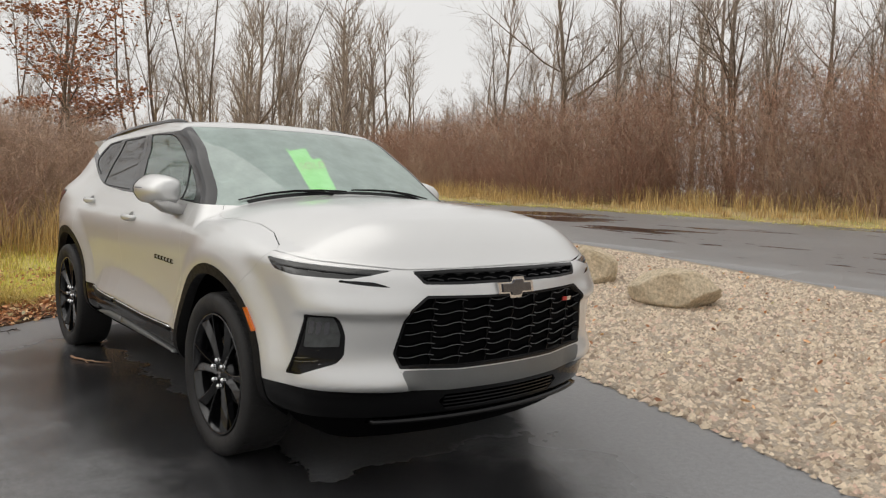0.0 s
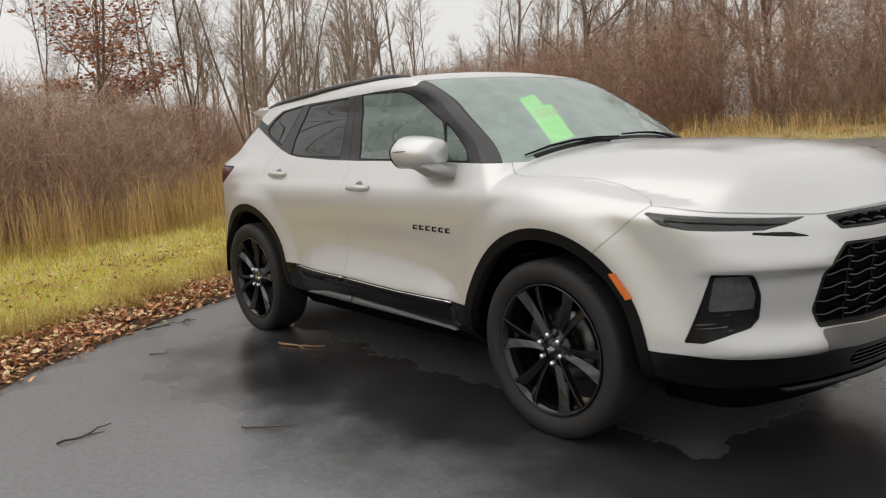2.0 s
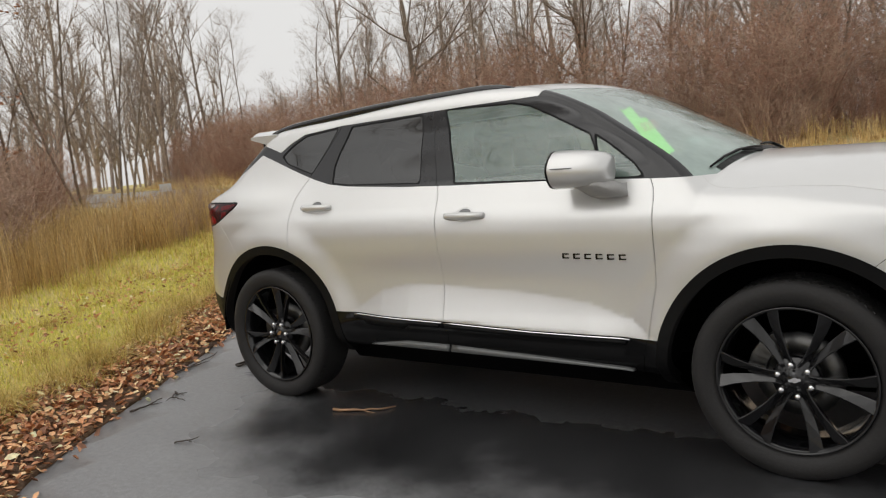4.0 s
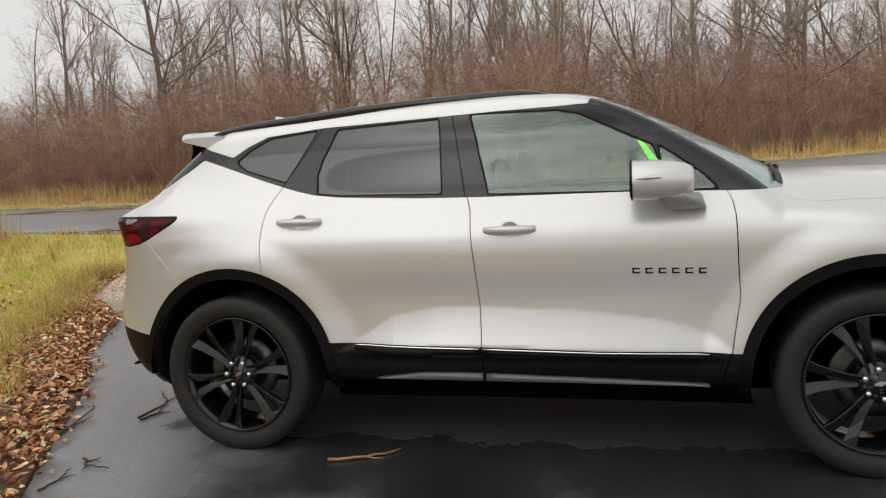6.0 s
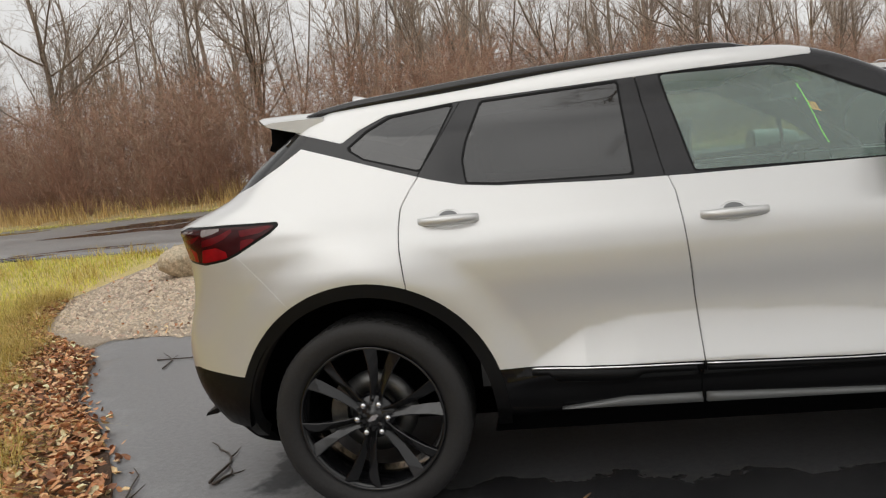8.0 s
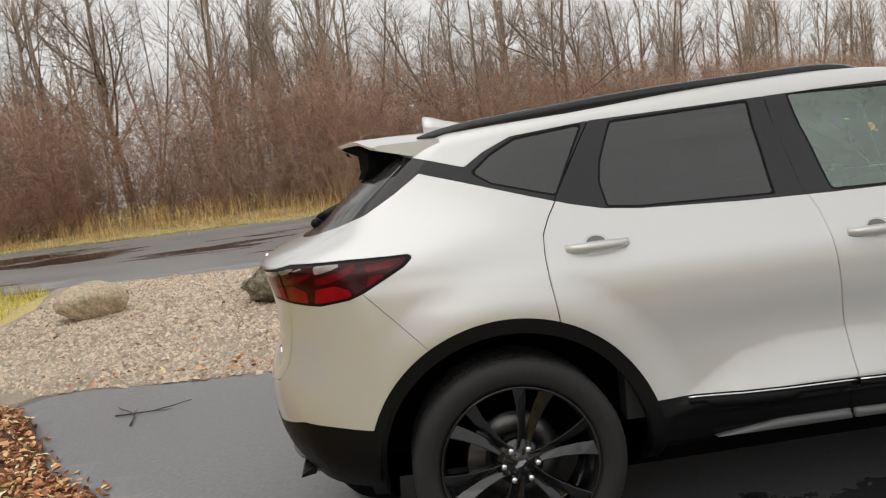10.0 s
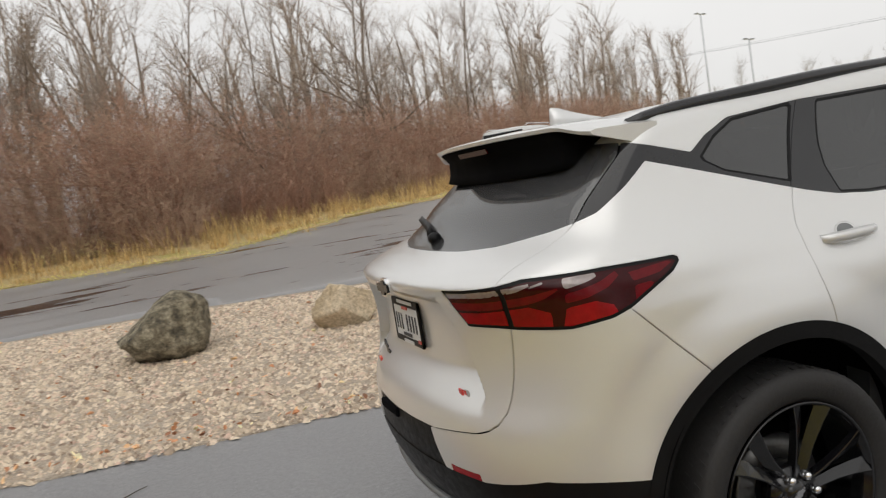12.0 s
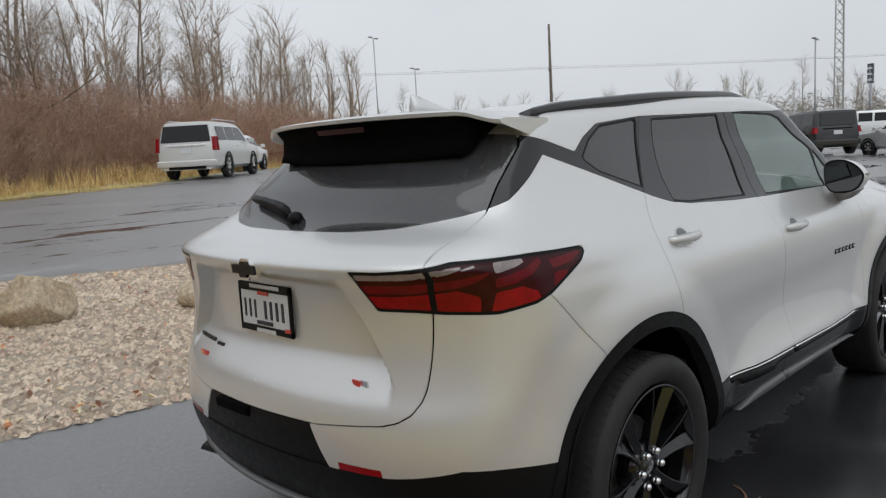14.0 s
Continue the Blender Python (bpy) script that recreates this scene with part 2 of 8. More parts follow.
def field(p):
    x, y, z = p[..., 0], np.abs(p[..., 1]), p[..., 2]
    side = y - side_y(x, z)
    top = (z - top_z(x, y)) * 0.9
    # front fascia: a brow over the fog lamp and a lower lip, both sloping gently above and cut back sharply below
    brow = np.exp(-((z - 0.795) / np.where(z > 0.795, 0.070, 0.022)) ** 2)
    lip = np.exp(-((z - 0.490) / np.where(z > 0.490, 0.080, 0.030)) ** 2)
    jaw = step(0.40, 0.60, y) * (0.032 * brow + 0.042 * lip)
    front = x - (curve(z, FRONT_Z) - 0.30 * y * y - 0.28 * y**6 + jaw)
    # the tailgate is hollowed round the number plate
    edge = np.interp(z, (0.83, 1.10, 1.17), (0.57, 0.41, 0.36))
    hollow = (1 - step(edge - 0.026, edge + 0.006, y)) * step(0.765, 0.90, z) * (1 - step(1.108, 1.128, z))
    rear = (curve(z, REAR_Z) + 0.20 * y * y + 0.42 * y**6 + 0.046 * hollow - x) * 0.85
    f = smax(side, top, 0.05)
    f = smax(f, front, 0.07)
    f = smax(f, rear, 0.08)
    return smax(f, 0.20 - z, 0.06)


def normals(p):
    e = 0.002
    g = np.stack([field(p + d) - field(p - d) for d in np.eye(3) * e], -1)
    return g / np.linalg.norm(g, axis=-1, keepdims=True)


def cast(o, d, far=1.9):
    lo, hi = np.zeros(len(o)), np.full(len(o), far)
    for _ in range(22):
        mid = (lo + hi) / 2
        inside = field(o + d * mid[:, None]) < 0
        lo, hi = np.where(inside, mid, lo), np.where(inside, hi, mid)
    return o + d * lo[:, None]


def half_shell(dx=0.012, nphi=200, ncap=90):
    """Right half (y <= 0) of the outer surface as vertices and triangles."""
    x0, x1, zc = -1.55, 1.75, 0.78
    phi = np.linspace(0, math.pi, nphi)
    ring = np.stack([0 * phi, -np.sin(phi), np.cos(phi)], -1)
    o, d = [], []
    for a in np.linspace(math.pi / 2, 0, ncap, endpoint=False):
        o.append(np.tile((x1, 0, zc), (nphi, 1)))
        d.append(ring * math.cos(a) + np.array((math.sin(a), 0, 0)))
    for x in np.linspace(x1, x0, int((x1 - x0) / dx) + 1):
        o.append(np.tile((x, 0, zc), (nphi, 1)))
        d.append(ring)
    for a in np.linspace(0, math.pi / 2, 3 * ncap + 1)[1:]:
        o.append(np.tile((x0, 0, zc), (nphi, 1)))
        d.append(ring * math.cos(a) - np.array((math.sin(a), 0, 0)))
    n = len(o)
    v = cast(np.concatenate(o), np.concatenate(d))
    i, j = np.meshgrid(np.arange(n - 1), np.arange(nphi - 1), indexing="ij")
    a = (i * nphi + j).ravel()
    b, c, e = a + 1, a + nphi, a + nphi + 1
    return v, np.concatenate([np.stack([a, c, e], -1), np.stack([a, e, b], -1)])


def clip(mesh, s):
    """Splits a triangle mesh along s = 0: the part where s <= 0 and the rest."""
    v, t = mesh
    out = []
    for sign in (1, -1):
        q = s * sign
        inn = q <= 0
        k = inn[t].sum(1)
        tris = [t[k == 3]]
        extra, key = [], {}

        def cut(a, b):
            e = (a, b) if a < b else (b, a)
            if e not in key:
                w = q[e[0]] / (q[e[0]] - q[e[1]])
                key[e] = len(v) + len(extra)
                extra.append(v[e[0]] * (1 - w) + v[e[1]] * w)
            return key[e]
        new_t = []
        for a, b, c in t[k == 1].tolist():
            while not inn[a]:
                a, b, c = b, c, a
            new_t.append((a, cut(a, b), cut(a, c)))
        for a, b, c in t[k == 2].tolist():
            while inn[a]:
                a, b, c = b, c, a
            p, r = cut(a, b), cut(a, c)
            new_t += [(p, b, c), (p, c, r)]
        if new_t:
            tris.append(np.array(new_t))
        tt = np.concatenate(tris) if tris else np.zeros((0, 3), int)
        vv = np.concatenate([v, np.array(extra)]) if extra else v
        used = np.unique(tt)
        remap = np.zeros(len(vv), int)
        remap[used] = np.arange(len(used))
        out.append((vv[used], remap[tt] if len(tt) else tt))
    return out


def polygon_distance(u, w, poly):
    """Signed distance of the points (u, w) to a closed polygon, negative inside."""
    poly = np.array(poly, float)
    best = np.full(len(u), 1e9)
    inside = np.zeros(len(u), bool)
    for (x1, y1), (x2, y2) in zip(poly, np.roll(poly, -1, 0)):
        ex, ey = x2 - x1, y2 - y1
        l2 = ex * ex + ey * ey + 1e-12
        s = np.clip(((u - x1) * ex + (w - y1) * ey) / l2, 0, 1)
        best = np.minimum(best, (u - x1 - s * ex) ** 2 + (w - y1 - s * ey) ** 2)
        cross = (y1 > w) != (y2 > w)
        inside ^= cross & (u < x1 + (w - y1) / (ey if abs(ey) > 1e-9 else 1e-9) * ex)
    d = np.sqrt(best)
    return np.where(inside, -d, d)
# ---- mesh helpers ----
def mesh_object(name, v, t, material, parent=None, label="", nrm=None, smooth=True):
    me = bpy.data.meshes.new(name)
    me.from_pydata(np.asarray(v).tolist(), [], np.asarray(t).tolist() if not isinstance(t, list) else t)
    me.materials.append(material)
    if smooth:
        me.shade_smooth()
    me.update()
    if nrm is not None:
        me.normals_split_custom_set_from_vertices(np.asarray(nrm).tolist())
    ob = new(name, me)
    ob.parent = parent
    return tagged(ob, label)


def part(name, bm, material, parent, label="", smooth=False):
    bmesh.ops.recalc_face_normals(bm, faces=bm.faces)
    me = bpy.data.meshes.new(name)
    bm.to_mesh(me)
    bm.free()
    me.materials.append(material)
    if smooth:
        me.shade_smooth()
    ob = new(name, me)
    ob.parent = parent
    return tagged(ob, label)


def thing(name, label, category, group="", kind="", at=None):
    ob = new(name)
    if at is not None:
        ob.matrix_world = at
    return tagged(ob, label, category, group, kind)


def box(bm, size, at=(0, 0, 0), turn=None, bevel=0.0):
    r = bmesh.ops.create_cube(bm, size=1)
    m = Matrix.LocRotScale(at, turn, size)
    bmesh.ops.transform(bm, matrix=m, verts=r["verts"])
    if bevel:
        es = {e for v in r["verts"] for e in v.link_edges}
        bmesh.ops.bevel(bm, geom=list(es), offset=bevel, segments=3, profile=0.6, affect="EDGES")
    return bm


def loft(bm, rings, close=True, caps=True):
    """Joins rings of points into a skin."""
    rows = [[bm.verts.new(p) for p in ring] for ring in rings]
    n = len(rows[0])
    for a, b in zip(rows, rows[1:]):
        for i in range(n if close else n - 1):
            j = (i + 1) % n
            bm.faces.new((a[i], a[j], b[j], b[i]))
    if caps:
        bm.faces.new(rows[0][::-1])
        bm.faces.new(rows[-1])
    return bm


def tube(bm, pts, radius, sides=6):
    """A round bar along points; radius may be a number or one a point."""
    pts = [Vector(p) for p in pts]
    rings = []
    for i, p in enumerate(pts):
        d = (pts[min(i + 1, len(pts) - 1)] - pts[max(i - 1, 0)]).normalized()
        a = d.cross(Vector((0, 0, 1)) if abs(d.z) < 0.9 else Vector((1, 0, 0))).normalized()
        b = d.cross(a)
        r = radius[i] if isinstance(radius, (list, tuple)) else radius
        rings.append([p + a * (r * math.cos(2 * math.pi * k / sides)) + b * (r * math.sin(2 * math.pi * k / sides)) for k in range(sides)])
    return loft(bm, rings)


def revolve(bm, profile, seg=64, closed=False):
    """Turns (radius, y) pairs round the y axis."""
    rows = []
    for k in range(seg):
        a = 2 * math.pi * k / seg
        rows.append([bm.verts.new((r * math.cos(a), y, r * math.sin(a))) for r, y in profile])
    n = len(profile)
    for k in range(seg):
        a, b = rows[k], rows[(k + 1) % seg]
        for i in range(n if closed else n - 1):
            j = (i + 1) % n
            bm.faces.new((a[i], a[j], b[j], b[i]))
    return bm


def prism(bm, poly, lift):
    """A plate: a polygon of 3D points, thickened by the vector lift."""
    a = [bm.verts.new(p) for p in poly]
    b = [bm.verts.new(Vector(p) + Vector(lift)) for p in poly]
    n = len(a)
    bm.faces.new(a[::-1])
    bm.faces.new(b)
    for i in range(n):
        j = (i + 1) % n
        bm.faces.new((a[i], a[j], b[j], b[i]))
    return bm


def joined(a, b):
    return np.concatenate([a[0], b[0]]), np.concatenate([a[1], b[1] + len(a[0])])


def mirrored(mesh):
    return mesh[0] * np.array((1, -1, 1)), mesh[1][:, ::-1]


def hem(mesh, nrm, depth):
    """Turns the open edges of a panel inwards."""
    v, t = mesh
    e = np.concatenate([t[:, (0, 1)], t[:, (1, 2)], t[:, (2, 0)]])
    key = np.sort(e, 1)
    _, first, count = np.unique(key, axis=0, return_index=True, return_counts=True)
    rim = e[first[count == 1]]
    rim = rim[~(np.abs(v[rim, 1]) < 1e-4).all(1)]
    ids = np.unique(rim)
    back = np.zeros(len(v), int)
    back[ids] = len(v) + np.arange(len(ids))
    v2 = np.concatenate([v, v[ids] - nrm[ids] * depth])
    a, b = rim[:, 0], rim[:, 1]
    t2 = np.concatenate([t, np.stack([b, a, back[a]], -1), np.stack([b, back[a], back[b]], -1)])
    return (v2, t2), np.concatenate([nrm, nrm[ids]])


def panel(name, mesh, material, parent, label="", both=False, sink=0.0, depth=0.012, mirror=False):
    """A piece of the car's skin. both: joins the two halves; mirror: the other side's piece."""
    if both:
        mesh = joined(mesh, mirrored(mesh))
    elif mirror:
        mesh = mirrored(mesh)
    n = normals(mesh[0])
    mesh = (mesh[0] - n * sink, mesh[1])
    if depth:
        mesh, n = hem(mesh, n, depth)
    return mesh_object(name, mesh[0], mesh[1], material, parent, label, n)


def largest(mesh):
    """The largest connected piece of a triangle mesh."""
    v, t = mesh
    if not len(t):
        return mesh
    root = np.arange(len(v))
    while True:
        low = root[t].min(1)
        nxt = root.copy()
        for k in range(3):
            np.minimum.at(nxt, t[:, k], low)
        if (nxt == root).all():
            break
        root = nxt
    ids, count = np.unique(root[t[:, 0]], return_counts=True)
    t = t[root[t[:, 0]] == ids[count.argmax()]]
    used = np.unique(t)
    remap = np.zeros(len(v), int)
    remap[used] = np.arange(len(used))
    return v[used], remap[t]


def line(q, pairs):
    a = np.array(pairs, float)
    o = np.argsort(a[:, 0])
    return np.interp(q, a[o, 0], a[o, 1])


def sampler(a0, a1, b0, b1, origin, direction, axis, size=0.01):
    """Tabulates the skin seen along one axis and returns a quick look-up."""
    us, vs = np.arange(a0, a1 + size, size), np.arange(b0, b1 + size, size)
    u, v = np.meshgrid(us, vs, indexing="ij")
    o = origin(u.ravel(), v.ravel())
    table = cast(o, np.tile(direction, (len(o), 1)).astype(float))[:, axis].reshape(u.shape)

    def at(p, q):
        i = min(max((p - a0) / size, 0), len(us) - 1.001)
        j = min(max((q - b0) / size, 0), len(vs) - 1.001)
        m, n = int(i), int(j)
        i, j = i - m, j - n
        return float((table[m, n] * (1 - i) + table[m + 1, n] * i) * (1 - j) + (table[m, n + 1] * (1 - i) + table[m + 1, n + 1] * i) * j)
    return at


SIDE_TABLE = sampler(-2.0, 2.1, 0.30, 1.45, lambda u, v: np.stack([u, 0 * u, v], -1), (0, -1, 0), 1)
FRONT_TABLE = sampler(-0.7, 0.7, 0.30, 1.0, lambda u, v: np.stack([0 * u + 1.2, u, v], -1), (1, 0, 0), 0)
REAR_TABLE = sampler(-0.7, 0.7, 0.40, 1.40, lambda u, v: np.stack([0 * u - 1.0, u, v], -1), (-1, 0, 0), 0)
TOP_TABLE = sampler(0.45, 1.25, -0.75, 0.75, lambda u, v: np.stack([u, v, 0 * u + 0.8], -1), (0, 0, 1), 2)


def side_at(x, z):
    return np.array((x, SIDE_TABLE(x, z), z))


def front_at(y, z):
    return np.array((FRONT_TABLE(y, z), y, z))


def rear_at(y, z):
    return np.array((REAR_TABLE(y, z), y, z))


def top_at(x, y):
    return np.array((x, y, TOP_TABLE(x, y)))


# ---- outlines of the car's panels ----
LOW_EDGE = [(-2.4, 1.225), (-2.153, 1.248), (-2.096, 1.259), (-1.987, 1.289), (-1.869, 1.327), (-1.75, 1.392), (-1.655, 1.453),
            (-1.519, 1.408), (-1.266, 1.322), (-1.12, 1.275), (-1.006, 1.246), (-0.868, 1.229), (-0.472, 1.207), (-0.149, 1.198), (0.511, 1.190), (0.877, 1.177), (1.5, 1.165)]
ROOF_EDGE = [(-2.1, 1.60), (-1.95, 1.575), (-1.82, 1.556), (-1.667, 1.514), (-1.484, 1.456), (-1.409, 1.502), (-1.295, 1.549), (-0.989, 1.572),
             (-0.399, 1.580), (-0.092, 1.585), (0.175, 1.585), (0.30, 1.588), (0.45, 1.575)]
FRONT_WINDOW = [(-0.225, 1.578), (0.175, 1.565), (0.268, 1.544), (0.583, 1.386), (0.612, 1.315), (0.630, 1.192), (-0.136, 1.213)]
REAR_WINDOW = [(-0.908, 1.556), (-0.386, 1.568), (-0.363, 1.224), (-0.868, 1.241), (-0.984, 1.255), (-0.994, 1.342), (-0.976, 1.413)]
QUARTER_WINDOW = [(-1.455, 1.432), (-1.376, 1.491), (-1.278, 1.537), (-1.025, 1.559), (-1.168, 1.318), (-1.393, 1.388)]
CORNER_WINDOW = [(0.615, 1.378), (0.677, 1.336), (0.794, 1.245), (0.845, 1.190), (0.642, 1.192), (0.626, 1.303)]
HEADLAMP = [(1.905, 0.999), (2.015, 0.990), (2.358, 0.962), (2.325, 0.941), (2.285, 0.927), (2.087, 0.934), (1.99, 0.948)]
LAMP_SLIT = [(2.262, 0.925), (2.345, 0.917), (2.386, 0.898), (2.37, 0.897), (2.262, 0.915)]
FOG_POD = [(2.16, 0.779), (2.275, 0.780), (2.287, 0.70), (2.280, 0.615), (2.262, 0.582), (2.141, 0.526), (2.072, 0.524)]
UPPER_GRILLE = [(-0.2, 0.964), (0.30, 0.962), (0.485, 0.957), (0.45, 0.907), (0.30, 0.903), (-0.2, 0.905)]
GRILLE = [(-0.2, 0.856), (0.149, 0.855), (0.445, 0.862), (0.524, 0.806), (0.568, 0.627), (0.543, 0.562), (0.277, 0.545), (-0.2, 0.546)]
GRILLE_SKIRT = [(-0.2, 0.540), (0.277, 0.539), (0.545, 0.556), (0.505, 0.468), (0.33, 0.455), (-0.2, 0.450)]
LOW_INTAKE = [(-0.2, 0.435), (0.33, 0.435), (0.36, 0.405), (0.31, 0.36), (-0.2, 0.355)]
TAIL_LAMP = [(-2.400, 1.158), (-2.280, 1.161), (-2.225, 1.172), (-2.16, 1.187), (-1.95, 1.187), (-1.735, 1.183), (-1.715, 1.172), (-1.754, 1.140), (-1.902, 1.066), (-1.96, 1.045), (-2.068, 1.029), (-2.177, 1.037), (-2.222, 1.043), (-2.400, 1.047)]
TAILGATE = [(-0.2, 1.70), (0.52, 1.70), (0.545, 1.594), (0.625, 1.491), (0.674, 1.290), (0.665, 1.205), (0.686, 1.143), (0.664, 0.83), (0.655, 0.795), (0.632, 0.757), (0.595, 0.733), (0.55, 0.72), (0.316, 0.694), (-0.2, 0.690)]
REAR_BLACK = [(-0.2, 0.710), (0.285, 0.705), (0.375, 0.545), (0.40, 0.30), (-0.2, 0.30)]
REFLECTOR = [(0.395, 0.596), (0.545, 0.594), (0.548, 0.564), (0.400, 0.553)]
FRONT_GAP = [(1.3, -0.26), (1.205, -0.241), (1.149, -0.222), (0.902, -0.200), (0.681, -0.185), (0.535, -0.179), (0.30, -0.190)]
REAR_GAP = [(1.572, -0.989), (1.300, -1.172), (1.240, -1.215), (1.183, -1.247), (1.11, -1.256), (1.033, -1.256), (0.895, -1.242), (0.5, -1.23)]
FENDER_GAP = [(1.25, 0.865), (1.177, 0.879), (1.14, 0.897), (1.084, 0.906), (0.957, 0.908), (0.739, 0.913), (0.592, 0.887), (0.510, 0.875), (0.30, 0.82)]
HOOD_GAP = [(0.90, 0.66), (1.0, 0.70), (1.06, 0.728), (1.15, 0.79), (1.25, 0.812), (1.45, 0.792), (1.6, 0.778), (1.75, 0.788), (1.9, 0.836), (2.0, 0.95), (2.6, 1.2)]
HOOD_LIP = [(0.0, 0.968), (0.49, 0.961), (0.53, 0.963), (0.80, 0.990), (0.84, 0.999), (0.95, 1.05)]
BELOW_LINE = [(-2.6, 0.575), (-2.3, 0.572), (-2.19, 0.604), (-2.0, 0.585), (-1.88, 0.574), (-0.954, 0.549), (-0.179, 0.533), (0.325, 0.517), (0.936, 0.511), (1.93, 0.485), (2.2, 0.474), (2.40, 0.468), (2.6, 0.455)]
GAP = 0.0052


def lamp_end(z):
    """Where the tail lamp ends on the tailgate, measured from the car's middle."""
    return 0.452 + 0.62 * (1.160 - z)


def build_car():
    car = thing("car", "silver-white crossover car with black trim parked on the wet asphalt", "car")
    m = half_shell()
    gaps = []

    def split(mesh, f):
        v = mesh[0]
        return clip(mesh, f(v[:, 0], -v[:, 1], v[:, 2]))

    def carve(mesh, f, gap=GAP):
        """The piece where f < 0, drawn back by the gap, and what is left over."""
        inn, rest = split(mesh, f)
        piece, strip = split(inn, lambda x, y, z: f(x, y, z) + gap)
        if gap >= 0.002 and len(strip[1]):
            gaps.append(strip)
        return piece, rest

    # --- openings for the wheels, trims round them ---
    arch = []
    for cx, open_r, out_r, cz in ((-WX, 0.482, 0.534, 0.385), (WX, 0.480, 0.530, 0.385)):
        ring = lambda x, y, z, r: np.maximum(np.hypot((x - cx) * (1.0 if cx > 0 else 0.99), z - cz) - r, 0.45 - y)
        _, m = split(m, lambda x, y, z: ring(x, y, z, open_r))
        a, m = carve(m, lambda x, y, z: np.maximum(ring(x, y, z, out_r), 0.30 - z), 0.0008)
        arch.append(a)
    under, m = split(m, lambda x, y, z: z - 0.352)
    # --- the dark lower trims ---
    below, m = carve(m, lambda x, y, z: z - line(x, BELOW_LINE), 0.001)
    sill, below = split(below, lambda x, y, z: np.maximum(x - 1.1, -1.15 - x))
    sill_r, sill = carve(sill, lambda x, y, z: x - line(z, FRONT_GAP))
    sill_f, sill_end = carve(sill, lambda x, y, z: x - line(z, FENDER_GAP))
    low_front, low_rear = split(below, lambda x, y, z: -x)
    # --- greenhouse ---
    def low_edge(x, y, z):
        e = line(x, LOW_EDGE)
        hood = hood_z(x, y) + 0.004
        return np.where(x > 0.95, np.maximum(e, hood), e) - z
    upper, m = carve(m, low_edge, 0.001)
    roof, upper = carve(upper, lambda x, y, z: np.maximum(line(x, ROOF_EDGE) - z, x - 0.335 - 0.06 * (1 - (y / 0.6) ** 2)), 0.0015)
    shield, upper = carve(upper, lambda x, y, z: np.maximum(y - side_y(x, z) + 0.052, 0.2 - x), 0.001)
    gate_glass, upper = carve(upper, lambda x, y, z: np.maximum(polygon_distance(y, z, TAILGATE), x + 1.45))
    panes = []
    for outline in (FRONT_WINDOW, REAR_WINDOW, QUARTER_WINDOW, CORNER_WINDOW):
        seal, upper = carve(upper, lambda x, y, z: polygon_distance(x, z, outline) - 0.008, 0.0)
        p, s = carve(seal, lambda x, y, z: polygon_distance(x, z, outline), 0.0)
        panes.append((p, s))
    # pillar trims split along the door gaps
    pil_r, upper = carve(upper, lambda x, y, z: np.maximum(x - line(z, REAR_GAP), -2.5 - x))
    pil_m, upper = carve(upper, lambda x, y, z: x - line(z, [(1.15, -0.235), (1.6, -0.318)]))
    # --- tailgate, rear bumper, tail lamps ---
    lamp, m = carve(m, lambda x, y, z: np.maximum(polygon_distance(x, z, TAIL_LAMP), lamp_end(z) - y), 0.0006)
    gate, m = carve(m, lambda x, y, z: np.maximum(polygon_distance(y, z, TAILGATE), x + 1.7))
    black, m = carve(m, lambda x, y, z: np.maximum(polygon_distance(y, z, REAR_BLACK), x + 1.7), 0.001)
    refl, m = carve(m, lambda x, y, z: np.maximum(polygon_distance(y, z, REFLECTOR), x + 1.7), 0.001)
    rbump, m = carve(m, lambda x, y, z: np.maximum(x - line(z, [(0.4, -1.6), (0.84, -1.70), (1.06, -1.905), (1.10, -1.95)]), z - 1.12))
    # --- front: hood, lamps, grille ---
    hood, m = carve(m, lambda x, y, z: np.maximum(np.maximum(y - line(x, HOOD_GAP), line(y, HOOD_LIP) - z), 0.9 - x))
    fbump, m = carve(m, lambda x, y, z: np.maximum(1.905 - (0.998 - z) * 1.18 - x, 1.70 - x))
    head, fbump = carve(fbump, lambda x, y, z: np.maximum(polygon_distance(x, z, HEADLAMP), 0.45 - y), 0.001)
    slit, fbump = carve(fbump, lambda x, y, z: np.maximum(polygon_distance(x, z, LAMP_SLIT), 0.45 - y), 0.0)
    fog, fbump = carve(fbump, lambda x, y, z: np.maximum(polygon_distance(x, z, FOG_POD), 0.45 - y), 0.001)
    ugr, fbump = carve(fbump, lambda x, y, z: np.maximum(polygon_distance(y, z, UPPER_GRILLE), 2.0 - x), 0.0)
    gr, fbump = carve(fbump, lambda x, y, z: np.maximum(polygon_distance(y, z, GRILLE), 2.0 - x), 0.0)
    skirt, fbump = carve(fbump, lambda x, y, z: np.maximum(polygon_distance(y, z, GRILLE_SKIRT), 2.0 - x), 0.001)
    intake, low_front = carve(low_front, lambda x, y, z: np.maximum(polygon_distance(y, z, LOW_INTAKE), 2.0 - x), 0.0)
    skirt2, low_front = carve(low_front, lambda x, y, z: np.maximum(polygon_distance(y, z, GRILLE_SKIRT), 2.0 - x), 0.001)
    skirt = joined(skirt, skirt2)
    # --- doors and wings ---
    wing, m = carve(m, lambda x, y, z: line(z, FENDER_GAP) - x)
    fdoor, m = carve(m, lambda x, y, z: line(z, FRONT_GAP) - x)
    rdoor, quarter = carve(m, lambda x, y, z: line(z, REAR_GAP) - x)

    strips = gaps[0]
    for g in gaps[1:]:
        strips = joined(strips, g)
